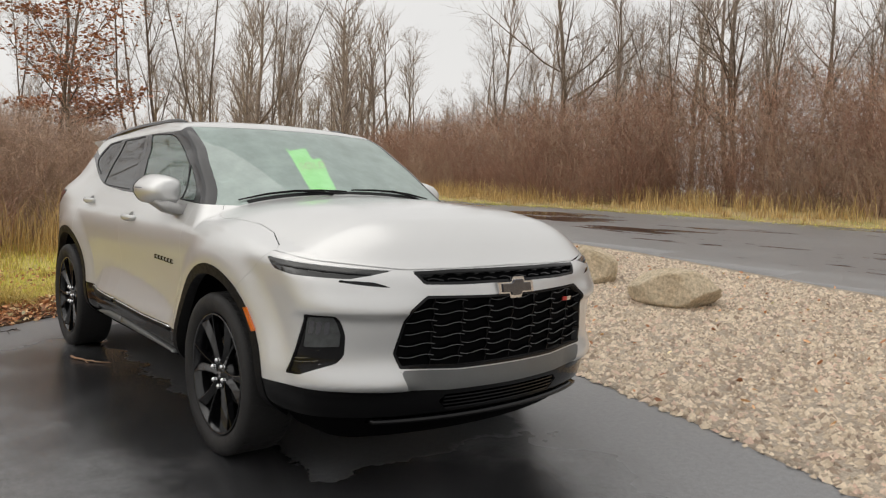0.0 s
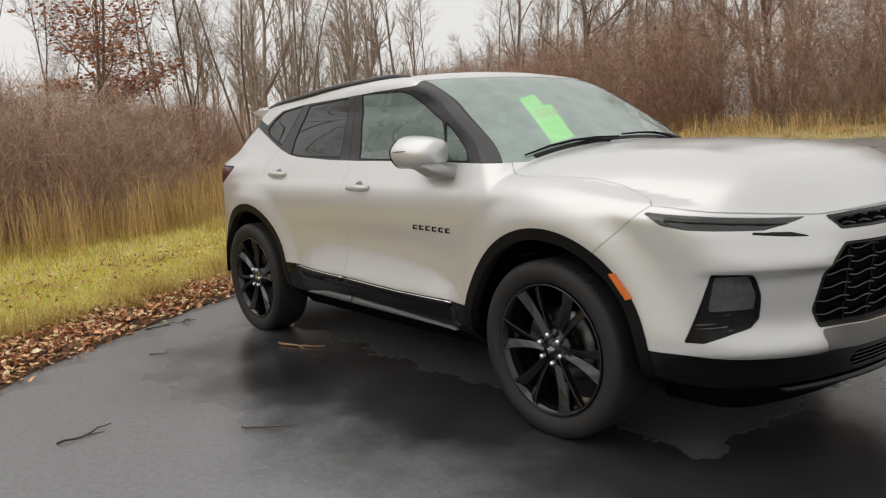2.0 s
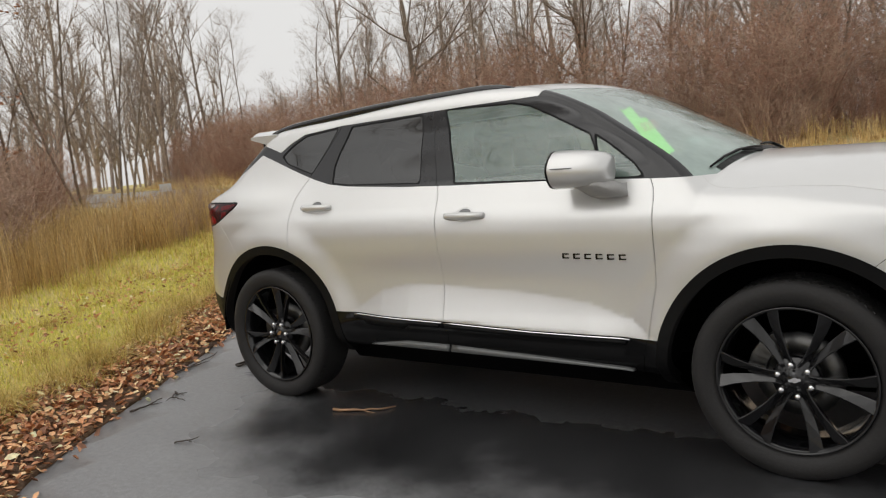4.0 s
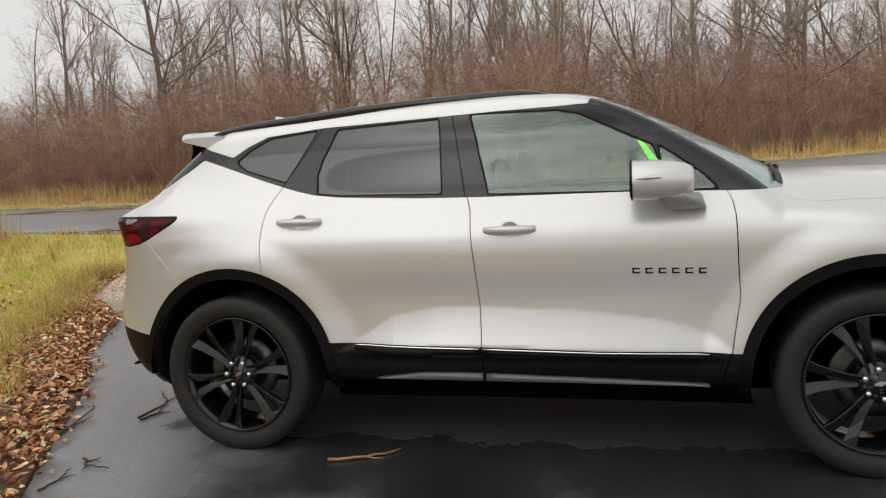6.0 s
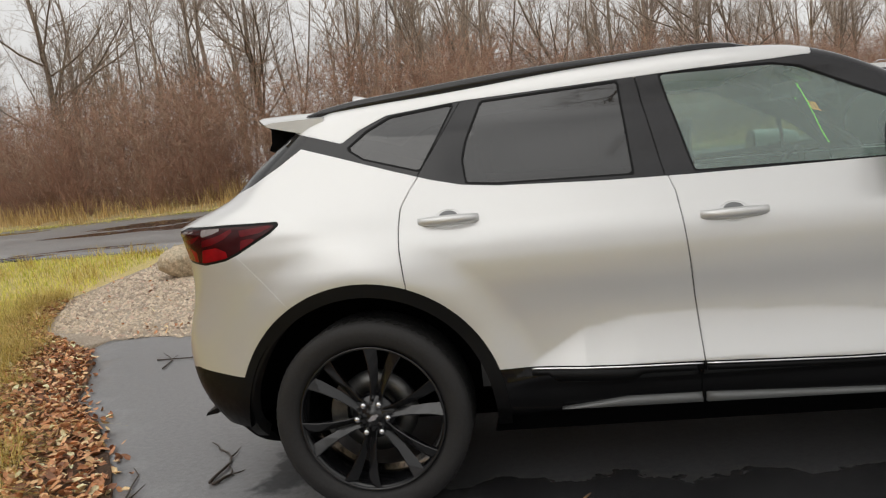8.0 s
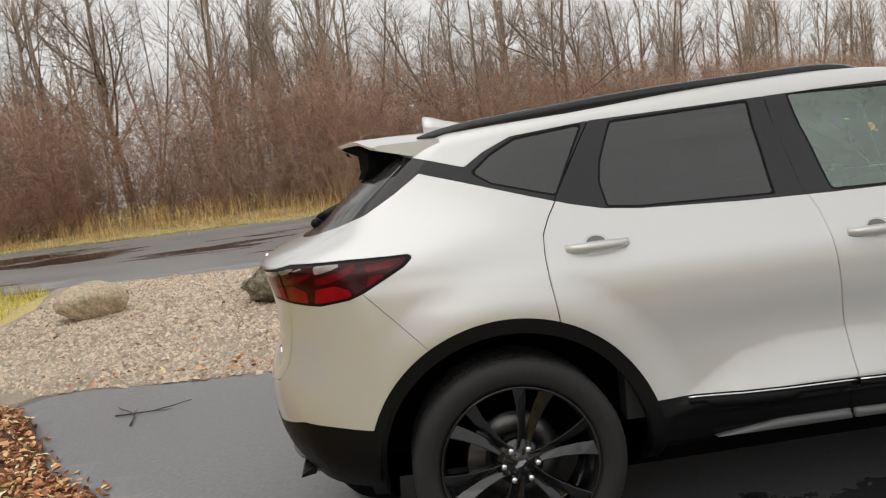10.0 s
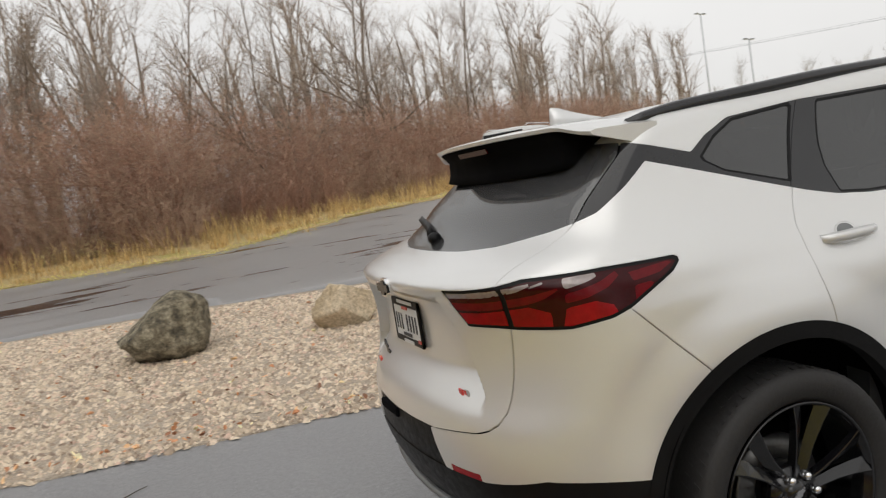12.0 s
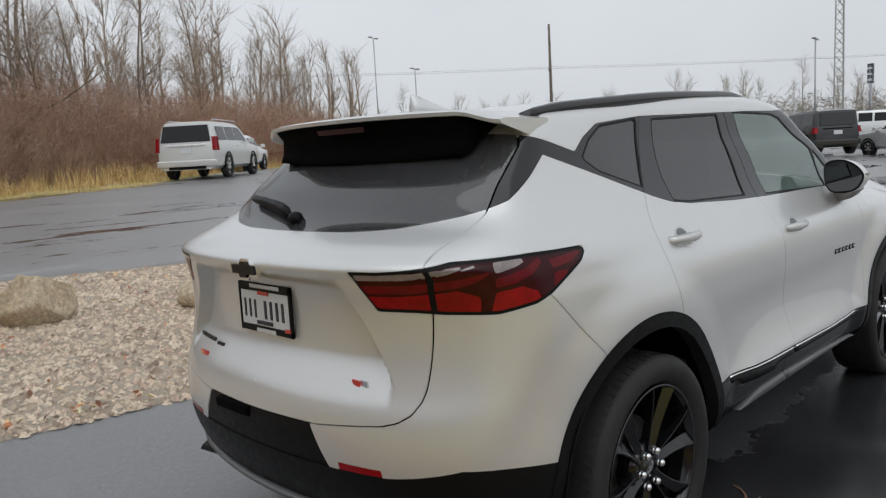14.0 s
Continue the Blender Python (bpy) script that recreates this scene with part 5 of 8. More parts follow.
def layered(name, low, high, scale, rough=(0.85, 0.95), fine=60, bump=0.3, depth=0.02, third=None, random=0.0):
    """Earthy surface: two colours in large drifts, speckled at a fine scale."""
    m, n, l, b = nodes_of(name)
    big, small = noise_node(n, l, scale, 6), noise_node(n, l, fine, 5, 0.7)
    a = ramp_node(n, l, big.outputs["Fac"], [(0.36, low), (0.64, high)] if third is None else [(0.32, low), (0.5, high), (0.68, third)])
    g = ramp_node(n, l, small.outputs["Fac"], [(0.25, (0.45, 0.45, 0.45)), (0.75, (1.45, 1.42, 1.38))])
    x = n.new("ShaderNodeMix")
    x.data_type, x.blend_type = "RGBA", "MULTIPLY"
    x.inputs["Factor"].default_value = 1.0
    l.new(a.outputs["Color"], x.inputs["A"])
    l.new(g.outputs["Color"], x.inputs["B"])
    colour = x.outputs["Result"]
    if random:
        geo = n.new("ShaderNodeNewGeometry")
        v = ramp_node(n, l, geo.outputs["Random Per Island"], [(0.0, (1 - random,) * 3), (1.0, (1 + random, 1 + random, 1 + 0.9 * random))])
        y = n.new("ShaderNodeMix")
        y.data_type, y.blend_type = "RGBA", "MULTIPLY"
        y.inputs["Factor"].default_value = 1.0
        l.new(colour, y.inputs["A"])
        l.new(v.outputs["Color"], y.inputs["B"])
        colour = y.outputs["Result"]
    l.new(colour, b.inputs["Base Color"])
    q = n.new("ShaderNodeMapRange")
    q.inputs["To Min"].default_value, q.inputs["To Max"].default_value = rough
    l.new(big.outputs["Fac"], q.inputs["Value"])
    l.new(q.outputs["Result"], b.inputs["Roughness"])
    if bump:
        u = n.new("ShaderNodeBump")
        u.inputs["Strength"].default_value, u.inputs["Distance"].default_value = bump, depth
        l.new(small.outputs["Fac"], u.inputs["Height"])
        l.new(u.outputs["Normal"], b.inputs["Normal"])
    return m


def islands(name, stops, rough=0.8, spec=0.3, veins=0, through_light=0.0):
    """Many small pieces, each with its own colour."""
    m, n, l, b = nodes_of(name)
    geo = n.new("ShaderNodeNewGeometry")
    r = ramp_node(n, l, geo.outputs["Random Per Island"], stops)
    colour = r.outputs["Color"]
    t = noise_node(n, l, veins or 40, 4)
    g = ramp_node(n, l, t.outputs["Fac"], [(0.3, (0.72, 0.72, 0.72)), (0.7, (1.2, 1.2, 1.2))])
    x = n.new("ShaderNodeMix")
    x.data_type, x.blend_type = "RGBA", "MULTIPLY"
    x.inputs["Factor"].default_value = 1.0
    l.new(colour, x.inputs["A"])
    l.new(g.outputs["Color"], x.inputs["B"])
    l.new(x.outputs["Result"], b.inputs["Base Color"])
    b.inputs["Roughness"].default_value, b.inputs["Specular IOR Level"].default_value = rough, spec
    if through_light:
        soft = n.new("ShaderNodeBsdfTranslucent")
        l.new(x.outputs["Result"], soft.inputs["Color"])
        both = n.new("ShaderNodeMixShader")
        both.inputs["Fac"].default_value = through_light
        l.new(b.outputs[0], both.inputs[1])
        l.new(soft.outputs[0], both.inputs[2])
        l.new(both.outputs[0], n["Material Output"].inputs["Surface"])
    return m


def driveway_asphalt():
    """Sealed asphalt: wet and dark, with a drier greyer patch that keeps a ragged edge round the parked car."""
    m, n, l, b = nodes_of("driveway_asphalt")
    c = n.new("ShaderNodeTexCoord")
    sep = n.new("ShaderNodeSeparateXYZ")
    warp = noise_node(n, l, 2.6, 5, 0.62)
    l.new(c.outputs["Object"], sep.inputs[0])

    def math_node(op, a, b_, c_=None):
        k = n.new("ShaderNodeMath")
        k.operation = op
        for i, v in enumerate((a, b_, c_)):
            if v is None:
                continue
            if isinstance(v, (int, float)):
                k.inputs[i].default_value = v
            else:
                l.new(v, k.inputs[i])
        return k.outputs[0]
    ax = math_node("SUBTRACT", math_node("ABSOLUTE", math_node("ADD", sep.outputs["X"], 0.0), 0), 2.03)
    ay = math_node("SUBTRACT", math_node("ABSOLUTE", sep.outputs["Y"], 0), 0.66)
    d = math_node("MAXIMUM", ax, ay)
    w = math_node("MULTIPLY_ADD", warp.outputs["Fac"], 0.62, -0.31)
    dry = n.new("ShaderNodeMapRange")
    dry.inputs["From Min"].default_value, dry.inputs["From Max"].default_value = 0.03, -0.03
    l.new(math_node("ADD", d, w), dry.inputs["Value"])
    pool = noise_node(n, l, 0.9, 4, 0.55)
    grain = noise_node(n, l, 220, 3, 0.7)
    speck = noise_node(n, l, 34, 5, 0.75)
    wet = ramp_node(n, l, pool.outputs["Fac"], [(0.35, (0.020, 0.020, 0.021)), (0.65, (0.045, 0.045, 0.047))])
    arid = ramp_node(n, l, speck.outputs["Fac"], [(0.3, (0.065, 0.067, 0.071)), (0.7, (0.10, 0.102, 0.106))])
    # wet drive: ragged dark band and paler sky sheen beyond, painted into the colour
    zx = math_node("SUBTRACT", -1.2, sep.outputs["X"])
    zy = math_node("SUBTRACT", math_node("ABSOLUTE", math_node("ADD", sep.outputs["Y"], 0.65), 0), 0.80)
    sheen_mask = n.new("ShaderNodeMapRange")
    sheen_mask.interpolation_type = "SMOOTHSTEP"
    sheen_mask.inputs["From Min"].default_value, sheen_mask.inputs["From Max"].default_value = -0.3, 0.6
    l.new(math_node("ADD", math_node("MAXIMUM", zx, zy), math_node("MULTIPLY_ADD", pool.outputs["Fac"], 1.8, -0.9)), sheen_mask.inputs["Value"])
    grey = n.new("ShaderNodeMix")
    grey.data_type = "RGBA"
    l.new(sheen_mask.outputs["Result"], grey.inputs["Factor"])
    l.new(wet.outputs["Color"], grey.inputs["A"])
    # grey lifted in the colour in place of reflected sky
    sheen_grey = ramp_node(n, l, speck.outputs["Fac"], [(0.3, (0.17, 0.171, 0.176)), (0.7, (0.275, 0.276, 0.284))])
    l.new(sheen_grey.outputs["Color"], grey.inputs["B"])
    mx = n.new("ShaderNodeMix")
    mx.data_type = "RGBA"
    l.new(dry.outputs["Result"], mx.inputs["Factor"])
    l.new(grey.outputs["Result"], mx.inputs["A"])
    l.new(arid.outputs["Color"], mx.inputs["B"])
    # chalky spill
    cx = math_node("POWER", math_node("DIVIDE", math_node("ADD", sep.outputs["X"], 2.65), 0.55), 2)
    cy = math_node("POWER", math_node("DIVIDE", math_node("ADD", sep.outputs["Y"], -1.25), 0.75), 2)
    spill = n.new("ShaderNodeMapRange")
    spill.inputs["From Min"].default_value, spill.inputs["From Max"].default_value = 1.0, 0.2
    l.new(math_node("ADD", cx, cy), spill.inputs["Value"])
    blot = ramp_node(n, l, warp.outputs["Fac"], [(0.52, (0, 0, 0)), (0.66, (1, 1, 1))])
    sp = math_node("MULTIPLY", math_node("MULTIPLY", spill.outputs["Result"], blot.outputs["Color"]), 0.55)
    mx2 = n.new("ShaderNodeMix")
    mx2.data_type = "RGBA"
    l.new(sp, mx2.inputs["Factor"])
    l.new(mx.outputs["Result"], mx2.inputs["A"])
    mx2.inputs["B"].default_value = (0.26, 0.26, 0.26, 1)
    stone = ramp_node(n, l, grain.outputs["Fac"], [(0.28, (0.55, 0.55, 0.55)), (0.62, (1.1, 1.1, 1.1)), (0.74, (2.0, 2.0, 2.0))])
    mx3 = n.new("ShaderNodeMix")
    mx3.data_type, mx3.blend_type = "RGBA", "MULTIPLY"
    mx3.inputs["Factor"].default_value = 1.0
    l.new(mx2.outputs["Result"], mx3.inputs["A"])
    l.new(stone.outputs["Color"], mx3.inputs["B"])
    l.new(mx3.outputs["Result"], b.inputs["Base Color"])
    rg = n.new("ShaderNodeMapRange")
    rg.inputs["From Min"].default_value, rg.inputs["From Max"].default_value = 0.35, 0.65
    rg.inputs["To Min"].default_value, rg.inputs["To Max"].default_value = 0.06, 0.15
    l.new(pool.outputs["Fac"], rg.inputs["Value"])
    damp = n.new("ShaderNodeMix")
    l.new(sheen_mask.outputs["Result"], damp.inputs["Factor"])
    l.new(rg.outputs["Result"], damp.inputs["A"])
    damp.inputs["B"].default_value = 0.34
    rr = n.new("ShaderNodeMix")
    l.new(dry.outputs["Result"], rr.inputs["Factor"])
    l.new(damp.outputs["Result"], rr.inputs["A"])
    rr.inputs["B"].default_value = 0.62
    l.new(rr.outputs["Result"], b.inputs["Roughness"])
    u = n.new("ShaderNodeBump")
    u.inputs["Strength"].default_value, u.inputs["Distance"].default_value = 0.14, 0.004
    l.new(grain.outputs["Fac"], u.inputs["Height"])
    u2 = n.new("ShaderNodeBump")
    u2.inputs["Strength"].default_value, u2.inputs["Distance"].default_value = 0.10, 0.012
    l.new(speck.outputs["Fac"], u2.inputs["Height"])
    l.new(u.outputs["Normal"], u2.inputs["Normal"])
    l.new(u2.outputs["Normal"], b.inputs["Normal"])
    return m


def road_asphalt():
    """Old wet road: grey, with dark puddles drawn out along it."""
    m, n, l, b = nodes_of("road_asphalt")
    c = n.new("ShaderNodeTexCoord")
    mp = n.new("ShaderNodeMapping")
    mp.inputs["Rotation"].default_value, mp.inputs["Scale"].default_value = (0, 0, radians(14)), (0.22, 1.0, 1.0)
    l.new(c.outputs["Object"], mp.inputs["Vector"])
    t = n.new("ShaderNodeTexNoise")
    t.inputs["Scale"].default_value, t.inputs["Detail"].default_value, t.inputs["Roughness"].default_value = 0.85, 6, 0.6
    l.new(mp.outputs[0], t.inputs["Vector"])
    grain = noise_node(n, l, 90, 4, 0.7)
    r = ramp_node(n, l, t.outputs["Fac"], [(0.39, (0.022, 0.021, 0.022)), (0.42, (0.20, 0.195, 0.195)), (0.7, (0.27, 0.263, 0.258))])
    l.new(r.outputs["Color"], b.inputs["Base Color"])
    q = ramp_node(n, l, t.outputs["Fac"], [(0.39, (0.04, 0.04, 0.04)), (0.42, (0.30, 0.30, 0.30)), (0.7, (0.42, 0.42, 0.42))])
    l.new(q.outputs["Color"], b.inputs["Roughness"])
    u = n.new("ShaderNodeBump")
    u.inputs["Distance"].default_value = 0.006
    k = ramp_node(n, l, t.outputs["Fac"], [(0.38, (0, 0, 0)), (0.5, (0.4, 0.4, 0.4))])
    l.new(k.outputs["Color"], u.inputs["Strength"])
    l.new(grain.outputs["Fac"], u.inputs["Height"])
    l.new(u.outputs["Normal"], b.inputs["Normal"])
    return m


EARTH = layered("meadow_earth", (0.44, 0.40, 0.12), (0.55, 0.46, 0.18), 0.6, fine=40, third=(0.60, 0.47, 0.24))
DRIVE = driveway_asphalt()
ROAD = road_asphalt()
BED = layered("gravel_bed_earth", (0.40, 0.33, 0.26), (0.50, 0.43, 0.35), 1.2, fine=55, bump=0.8)
LITTER = layered("leaf_litter_earth", (0.10, 0.055, 0.03), (0.18, 0.10, 0.05), 2.5, fine=45, bump=0.8)
VERGE = layered("straw_verge_earth", (0.30, 0.24, 0.09), (0.44, 0.33, 0.16), 0.9, fine=30, bump=0.6, third=(0.30, 0.29, 0.07))
BRUSH_EARTH = layered("thicket_floor_earth", (0.06, 0.035, 0.022), (0.11, 0.06, 0.035), 1.5, fine=25, bump=0.6)


def gz(x, y):
    """Height of the ground: level by the car, a gentle rise beyond it."""
    d = np.maximum(np.asarray(y, float) - 2.3, 0)
    return np.where(d < 18, 0.05 * d, 0.9 + 0.10 * (1 - np.exp(-np.maximum(d - 18, 0) / 5)))


def quick(name, v, f, material, parent=None, label="", category="", kind="", smooth=False):
    """A large mesh from arrays of vertices and equal-sided faces."""
    v, f = np.asarray(v, np.float32), np.asarray(f, np.int32)
    me = bpy.data.meshes.new(name)
    me.vertices.add(len(v))
    me.vertices.foreach_set("co", v.ravel())
    me.loops.add(f.size)
    me.loops.foreach_set("vertex_index", f.ravel())
    me.polygons.add(len(f))
    me.polygons.foreach_set("loop_start", np.arange(0, f.size, f.shape[1], dtype=np.int32))
    me.materials.append(material)
    me.update(calc_edges=True)
    me.validate()
    if smooth:
        me.shade_smooth()
    ob = new(name, me)
    ob.parent = parent
    return tagged(ob, label, category, "", kind)


def grid_of(xs, ys_):
    x, y = np.meshgrid(xs, ys_, indexing="ij")
    i, j = np.meshgrid(np.arange(len(xs) - 1), np.arange(len(ys_) - 1), indexing="ij")
    a = (i * len(ys_) + j).ravel()
    b, c, d = a + 1, a + len(ys_), a + len(ys_) + 1
    return np.stack([x.ravel(), y.ravel(), 0 * x.ravel()], -1), np.concatenate([np.stack([a, c, d], -1), np.stack([a, d, b], -1)])


def ripple(x, y, size, seed, octaves=3):
    """Smooth pseudo-random relief, about -1 to 1."""
    r = np.random.default_rng(seed)
    out = 0
    for o in range(octaves):
        for _ in range(4):
            a, ph = r.uniform(0, 2 * math.pi), r.uniform(0, 6.28)
            k = 2 * math.pi / (size / 1.9**o) * r.uniform(0.7, 1.4)
            out = out + np.sin(k * (x * math.cos(a) + y * math.sin(a)) + ph) / (1.9**o * 4)
    return out


def sheet(name, outline, step_size, lift, material, label, ragged=0.0, rough=0.0, seed=1):
    """A paved or bedded area over the ground, cut to its outline, with a turned-down edge."""
    o = np.array(outline, float)
    lo, hi = o.min(0) - step_size, o.max(0) + step_size
    mesh = grid_of(np.arange(lo[0], hi[0], step_size), np.arange(lo[1], hi[1], step_size))
    v = mesh[0]
    s = polygon_distance(v[:, 0], v[:, 1], outline)
    if ragged:
        s = s + ragged * ripple(v[:, 0], v[:, 1], 0.8, seed)
    v, t = clip(mesh, s)[0]
    v[:, 2] = gz(v[:, 0], v[:, 1]) + lift
    if rough:
        v[:, 2] += rough * (ripple(v[:, 0], v[:, 1], 0.7, seed + 5) + 1) * 0.5
    up = np.tile((0.0, 0.0, 1.0), (len(v), 1))
    (v, t), _ = hem((v, t), up, lift + 0.03)
    return quick(name, v, t, material, None, label, "", "structure", True)


far_x = np.array([-700, -400, -220, -130, -80, -55, -40, -32])
xs = np.concatenate([far_x, np.arange(-27, 16, 0.45), [18, 21, 25, 30, 37, 46, 60, 85, 130, 220, 400, 700]])
ys_ = np.concatenate([[-700, -400, -220, -130, -80, -55, -38, -28, -20, -15], np.arange(-11, 28, 0.45), [31, 35, 41, 50, 65, 90, 130, 220, 400, 700]])
v, t = grid_of(xs, ys_)
near = np.exp(-((v[:, 0] + 5) / 40) ** 2 - ((v[:, 1] - 5) / 40) ** 2)
v[:, 2] = gz(v[:, 0], v[:, 1]) - 0.012 + 0.02 * near * ripple(v[:, 0], v[:, 1], 3.0, 3) - 0.02
quick("ground", v, t, EARTH, None, "yellow-green winter meadow ground", "", "structure", True)

DRIVE_LEFT = [(9.0, -14.0), (4.0, -8.4), (1.0, -5.2), (0.0, -4.1), (-0.7, -3.3), (-1.25, -2.73), (-1.7, -2.3), (-2.25, -1.45), (-2.9, -0.4), (-3.5, 0.43), (-3.9, 0.85), (-4.5, 1.95), (-4.85, 2.45)]
DRIVE_BACK = [(-4.8, 2.8), (-3.6, 2.63), (-2.4, 2.5), (-1.6, 2.36), (1.5, 1.75), (2.8, 1.4), (3.5, 1.17), (8.0, -0.3), (14.0, -2.2)]
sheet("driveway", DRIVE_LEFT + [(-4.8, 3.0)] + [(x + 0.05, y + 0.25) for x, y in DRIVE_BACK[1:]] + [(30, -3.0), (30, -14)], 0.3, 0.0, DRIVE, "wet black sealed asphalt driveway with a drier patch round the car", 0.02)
LEAF_OUT = [(0.3, -5.6), (-1.2, -4.2), (-2.1, -3.3), (-2.84, -2.43), (-3.3, -1.5), (-3.7, -0.7), (-4.2, 0.0), (-4.7, 0.45), (-5.3, 1.7), (-5.9, 2.6), (-6.5, 3.5), (-7.0, 4.8)]
sheet("leaf_strip", LEAF_OUT[::-1] + [(1.0, -5.2), (0.0, -4.1), (-0.7, -3.3), (-1.25, -2.73), (-1.7, -2.3), (-2.25, -1.45), (-2.9, -0.4), (-3.5, 0.43), (-3.9, 0.85), (-4.5, 1.95), (-4.85, 2.45), (-5.9, 3.3), (-6.6, 4.8)], 0.12, -0.004, LITTER, "dark damp earth under fallen leaves", 0.03, 0.03, 4)
ROAD_NEAR = [(-60, 21.0), (-40, 16.0), (-26, 12.8), (-17, 10.8), (-13, 9.8), (-9, 8.95), (-6.9, 8.7), (-3, 8.1), (-1, 7.5), (0.5, 7.0), (1.4, 6.75), (8.0, 5.0), (14, 3.2)]
ROAD_FAR = [(70, 60), (30, 39), (22, 34), (16, 29.8), (11, 25.3), (7.7, 21.3), (6.3, 19.8), (2.3, 19.0), (1.2, 17.6), (-2, 15.0), (-6, 15.4), (-10, 15.9), (-14, 15.7), (-19, 16.4), (-26, 18.2), (-40, 21.5), (-60, 26.5)]
sheet("road", ROAD_NEAR + [(20, 1.0), (30, -3.0), (30, -14), (70, -20), (95, 30)] + ROAD_FAR, 0.8, 0.006, ROAD, "wet grey asphalt road with long dark puddles widening into a car park", 0.06)
sheet("gravel_bed", DRIVE_BACK[::-1] + [(-4.85, 2.45), (-5.9, 3.2), (-6.7, 4.8), (-6.7, 7.0), (-7.2, 8.75), (-6.9, 8.7), (-3, 8.1), (-1, 7.5), (0.5, 7.0), (1.4, 6.75), (8.0, 5.0), (14, 3.2), (20, 1.0), (28, -2.2), (20, -2.4)], 0.2, 0.005, BED, "beige gravel bed between driveway and road", 0.03, 0.006, 9)
sheet("verge", ROAD_FAR[1:] + [(-60, 33), (-26, 24.0), (-17, 19.6), (-11.5, 18), (-9.6, 19.5), (-6, 20), (-2.5, 18.5), (-1, 21.5), (3.7, 24.5), (9, 29.5), (14, 33.5), (20, 37), (28, 42), (34, 46)], 0.6, -0.004, VERGE, "straw-coloured grass verge along the road", 0.2, 0.05, 14)
# ---- stones, leaves and plants ----
def inside(points, outline):
    return polygon_distance(points[:, 0], points[:, 1], outline) < 0


def scatter(n, outline, seed):
    """n random points of the plan inside an outline."""
    r = np.random.default_rng(seed)
    o = np.array(outline, float)
    lo, hi = o.min(0), o.max(0)
    got = np.zeros((0, 2))
    while len(got) < n:
        p = r.uniform(lo, hi, (n * 2, 2))
        got = np.concatenate([got, p[inside(p, outline)]])
    return got[:n]


def pebbles(n, outline, seed, small, large):
    r = np.random.default_rng(seed)
    p = scatter(n, outline, seed)
    size = r.uniform(small, large, n) * r.choice([0.7, 1.0, 1.5], n, p=[0.5, 0.4, 0.1])
    base = np.array([(1, 0, 0), (-1, 0, 0), (0, 1, 0), (0, -1, 0), (0, 0, 1)], float)
    base[:4, 2] = -0.35
    face = np.array([(0, 2, 4), (2, 1, 4), (1, 3, 4), (3, 0, 4)])
    a = r.uniform(0, 2 * math.pi, n)
    k = base[None] * r.uniform(0.75, 1.3, (n, 5, 1)) + r.normal(0, 0.22, (n, 5, 3))
    k = k * size[:, None, None] * np.array((1.0, 0.75, 0.55))
    c, s = np.cos(a)[:, None], np.sin(a)[:, None]
    x = k[..., 0] * c - k[..., 1] * s
    y = k[..., 0] * s + k[..., 1] * c
    z = k[..., 2] + (gz(p[:, 0], p[:, 1]) + 0.012)[:, None]
    v = np.stack([x + p[:, :1], y + p[:, 1:2], z], -1).reshape(-1, 3)
    return v, (face[None] + 5 * np.arange(n)[:, None, None]).reshape(-1, 3)


PEBBLE = islands("wet_gravel", [(0.0, (0.268, 0.190, 0.137)), (0.25, (0.483, 0.381, 0.275)), (0.55, (0.671, 0.546, 0.401)), (0.8, (0.779, 0.647, 0.493)), (1.0, (0.591, 0.406, 0.309))], 0.5, 0.4)
NEAR_BED = [(-4.8, 2.77), (-3.6, 2.60), (-2.4, 2.47), (-1.6, 2.33), (1.5, 1.72), (2.8, 1.37), (5.0, 0.64), (6.5, 0.17), (6.5, 5.2), (1.4, 6.6), (0.5, 6.85), (-1, 7.35), (-3, 7.95), (-6.9, 8.5), (-6.6, 7.0), (-6.6, 4.8), (-5.8, 3.3)]
v1, f1 = pebbles(46000, NEAR_BED, 5, 0.016, 0.036)
v2, f2 = pebbles(7000, [(6.5, 0.3), (20, -2.3), (27, -2.2), (20, 0.9), (6.5, 5.2)], 6, 0.02, 0.045)
quick("gravel", np.concatenate([v1, v2]), np.concatenate([f1, f2 + len(v1)]), PEBBLE, None, "loose beige and pinkish gravel stones", "gravel", "stuff")


def boulder(x, y, size, seed, material, label, planes=16, turn=0.0, slant=0.0):
    r = np.random.default_rng(seed)
    bm = bmesh.new()
    bmesh.ops.create_icosphere(bm, subdivisions=5, radius=1)
    d = np.array([q.co for q in bm.verts])
    nrm = r.normal(0, 1, (planes, 3))
    nrm /= np.linalg.norm(nrm, axis=1, keepdims=True)
    off = r.uniform(0.68, 0.95, planes)
    rad = np.ones(len(d))
    for q, o in zip(nrm, off):
        c = d @ q
        lim = np.where(c > 0.05, o / np.maximum(c, 0.05), 9)
        rad = -smax(-rad, -lim, 0.025)
    p = d * rad[:, None]
    wob = ripple(p[:, 0] * 2 + p[:, 2], p[:, 1] * 2 - p[:, 2], 0.9, seed + 1, 4)
    p = p * (1 + 0.035 * wob)[:, None] * np.array(size) * 0.62
    # one end stands higher than the other
    p[:, 2] = np.where(p[:, 2] > -0.1, (p[:, 2] + 0.1) * (1 + slant * np.clip(p[:, 0] / (0.5 * size[0]), -1, 1)) - 0.1, p[:, 2])
    for q, w in zip(bm.verts, p):
        q.co = w
    z = float(gz(x, y)) + size[2] * 0.40
    bm.transform(pose(x, y, z, r.uniform(-6, 6), r.uniform(-6, 6), turn))
    ob = part("boulder", bm, material, None, "", True)
    return tagged(ob, label, "boulder", "boulders on the gravel")


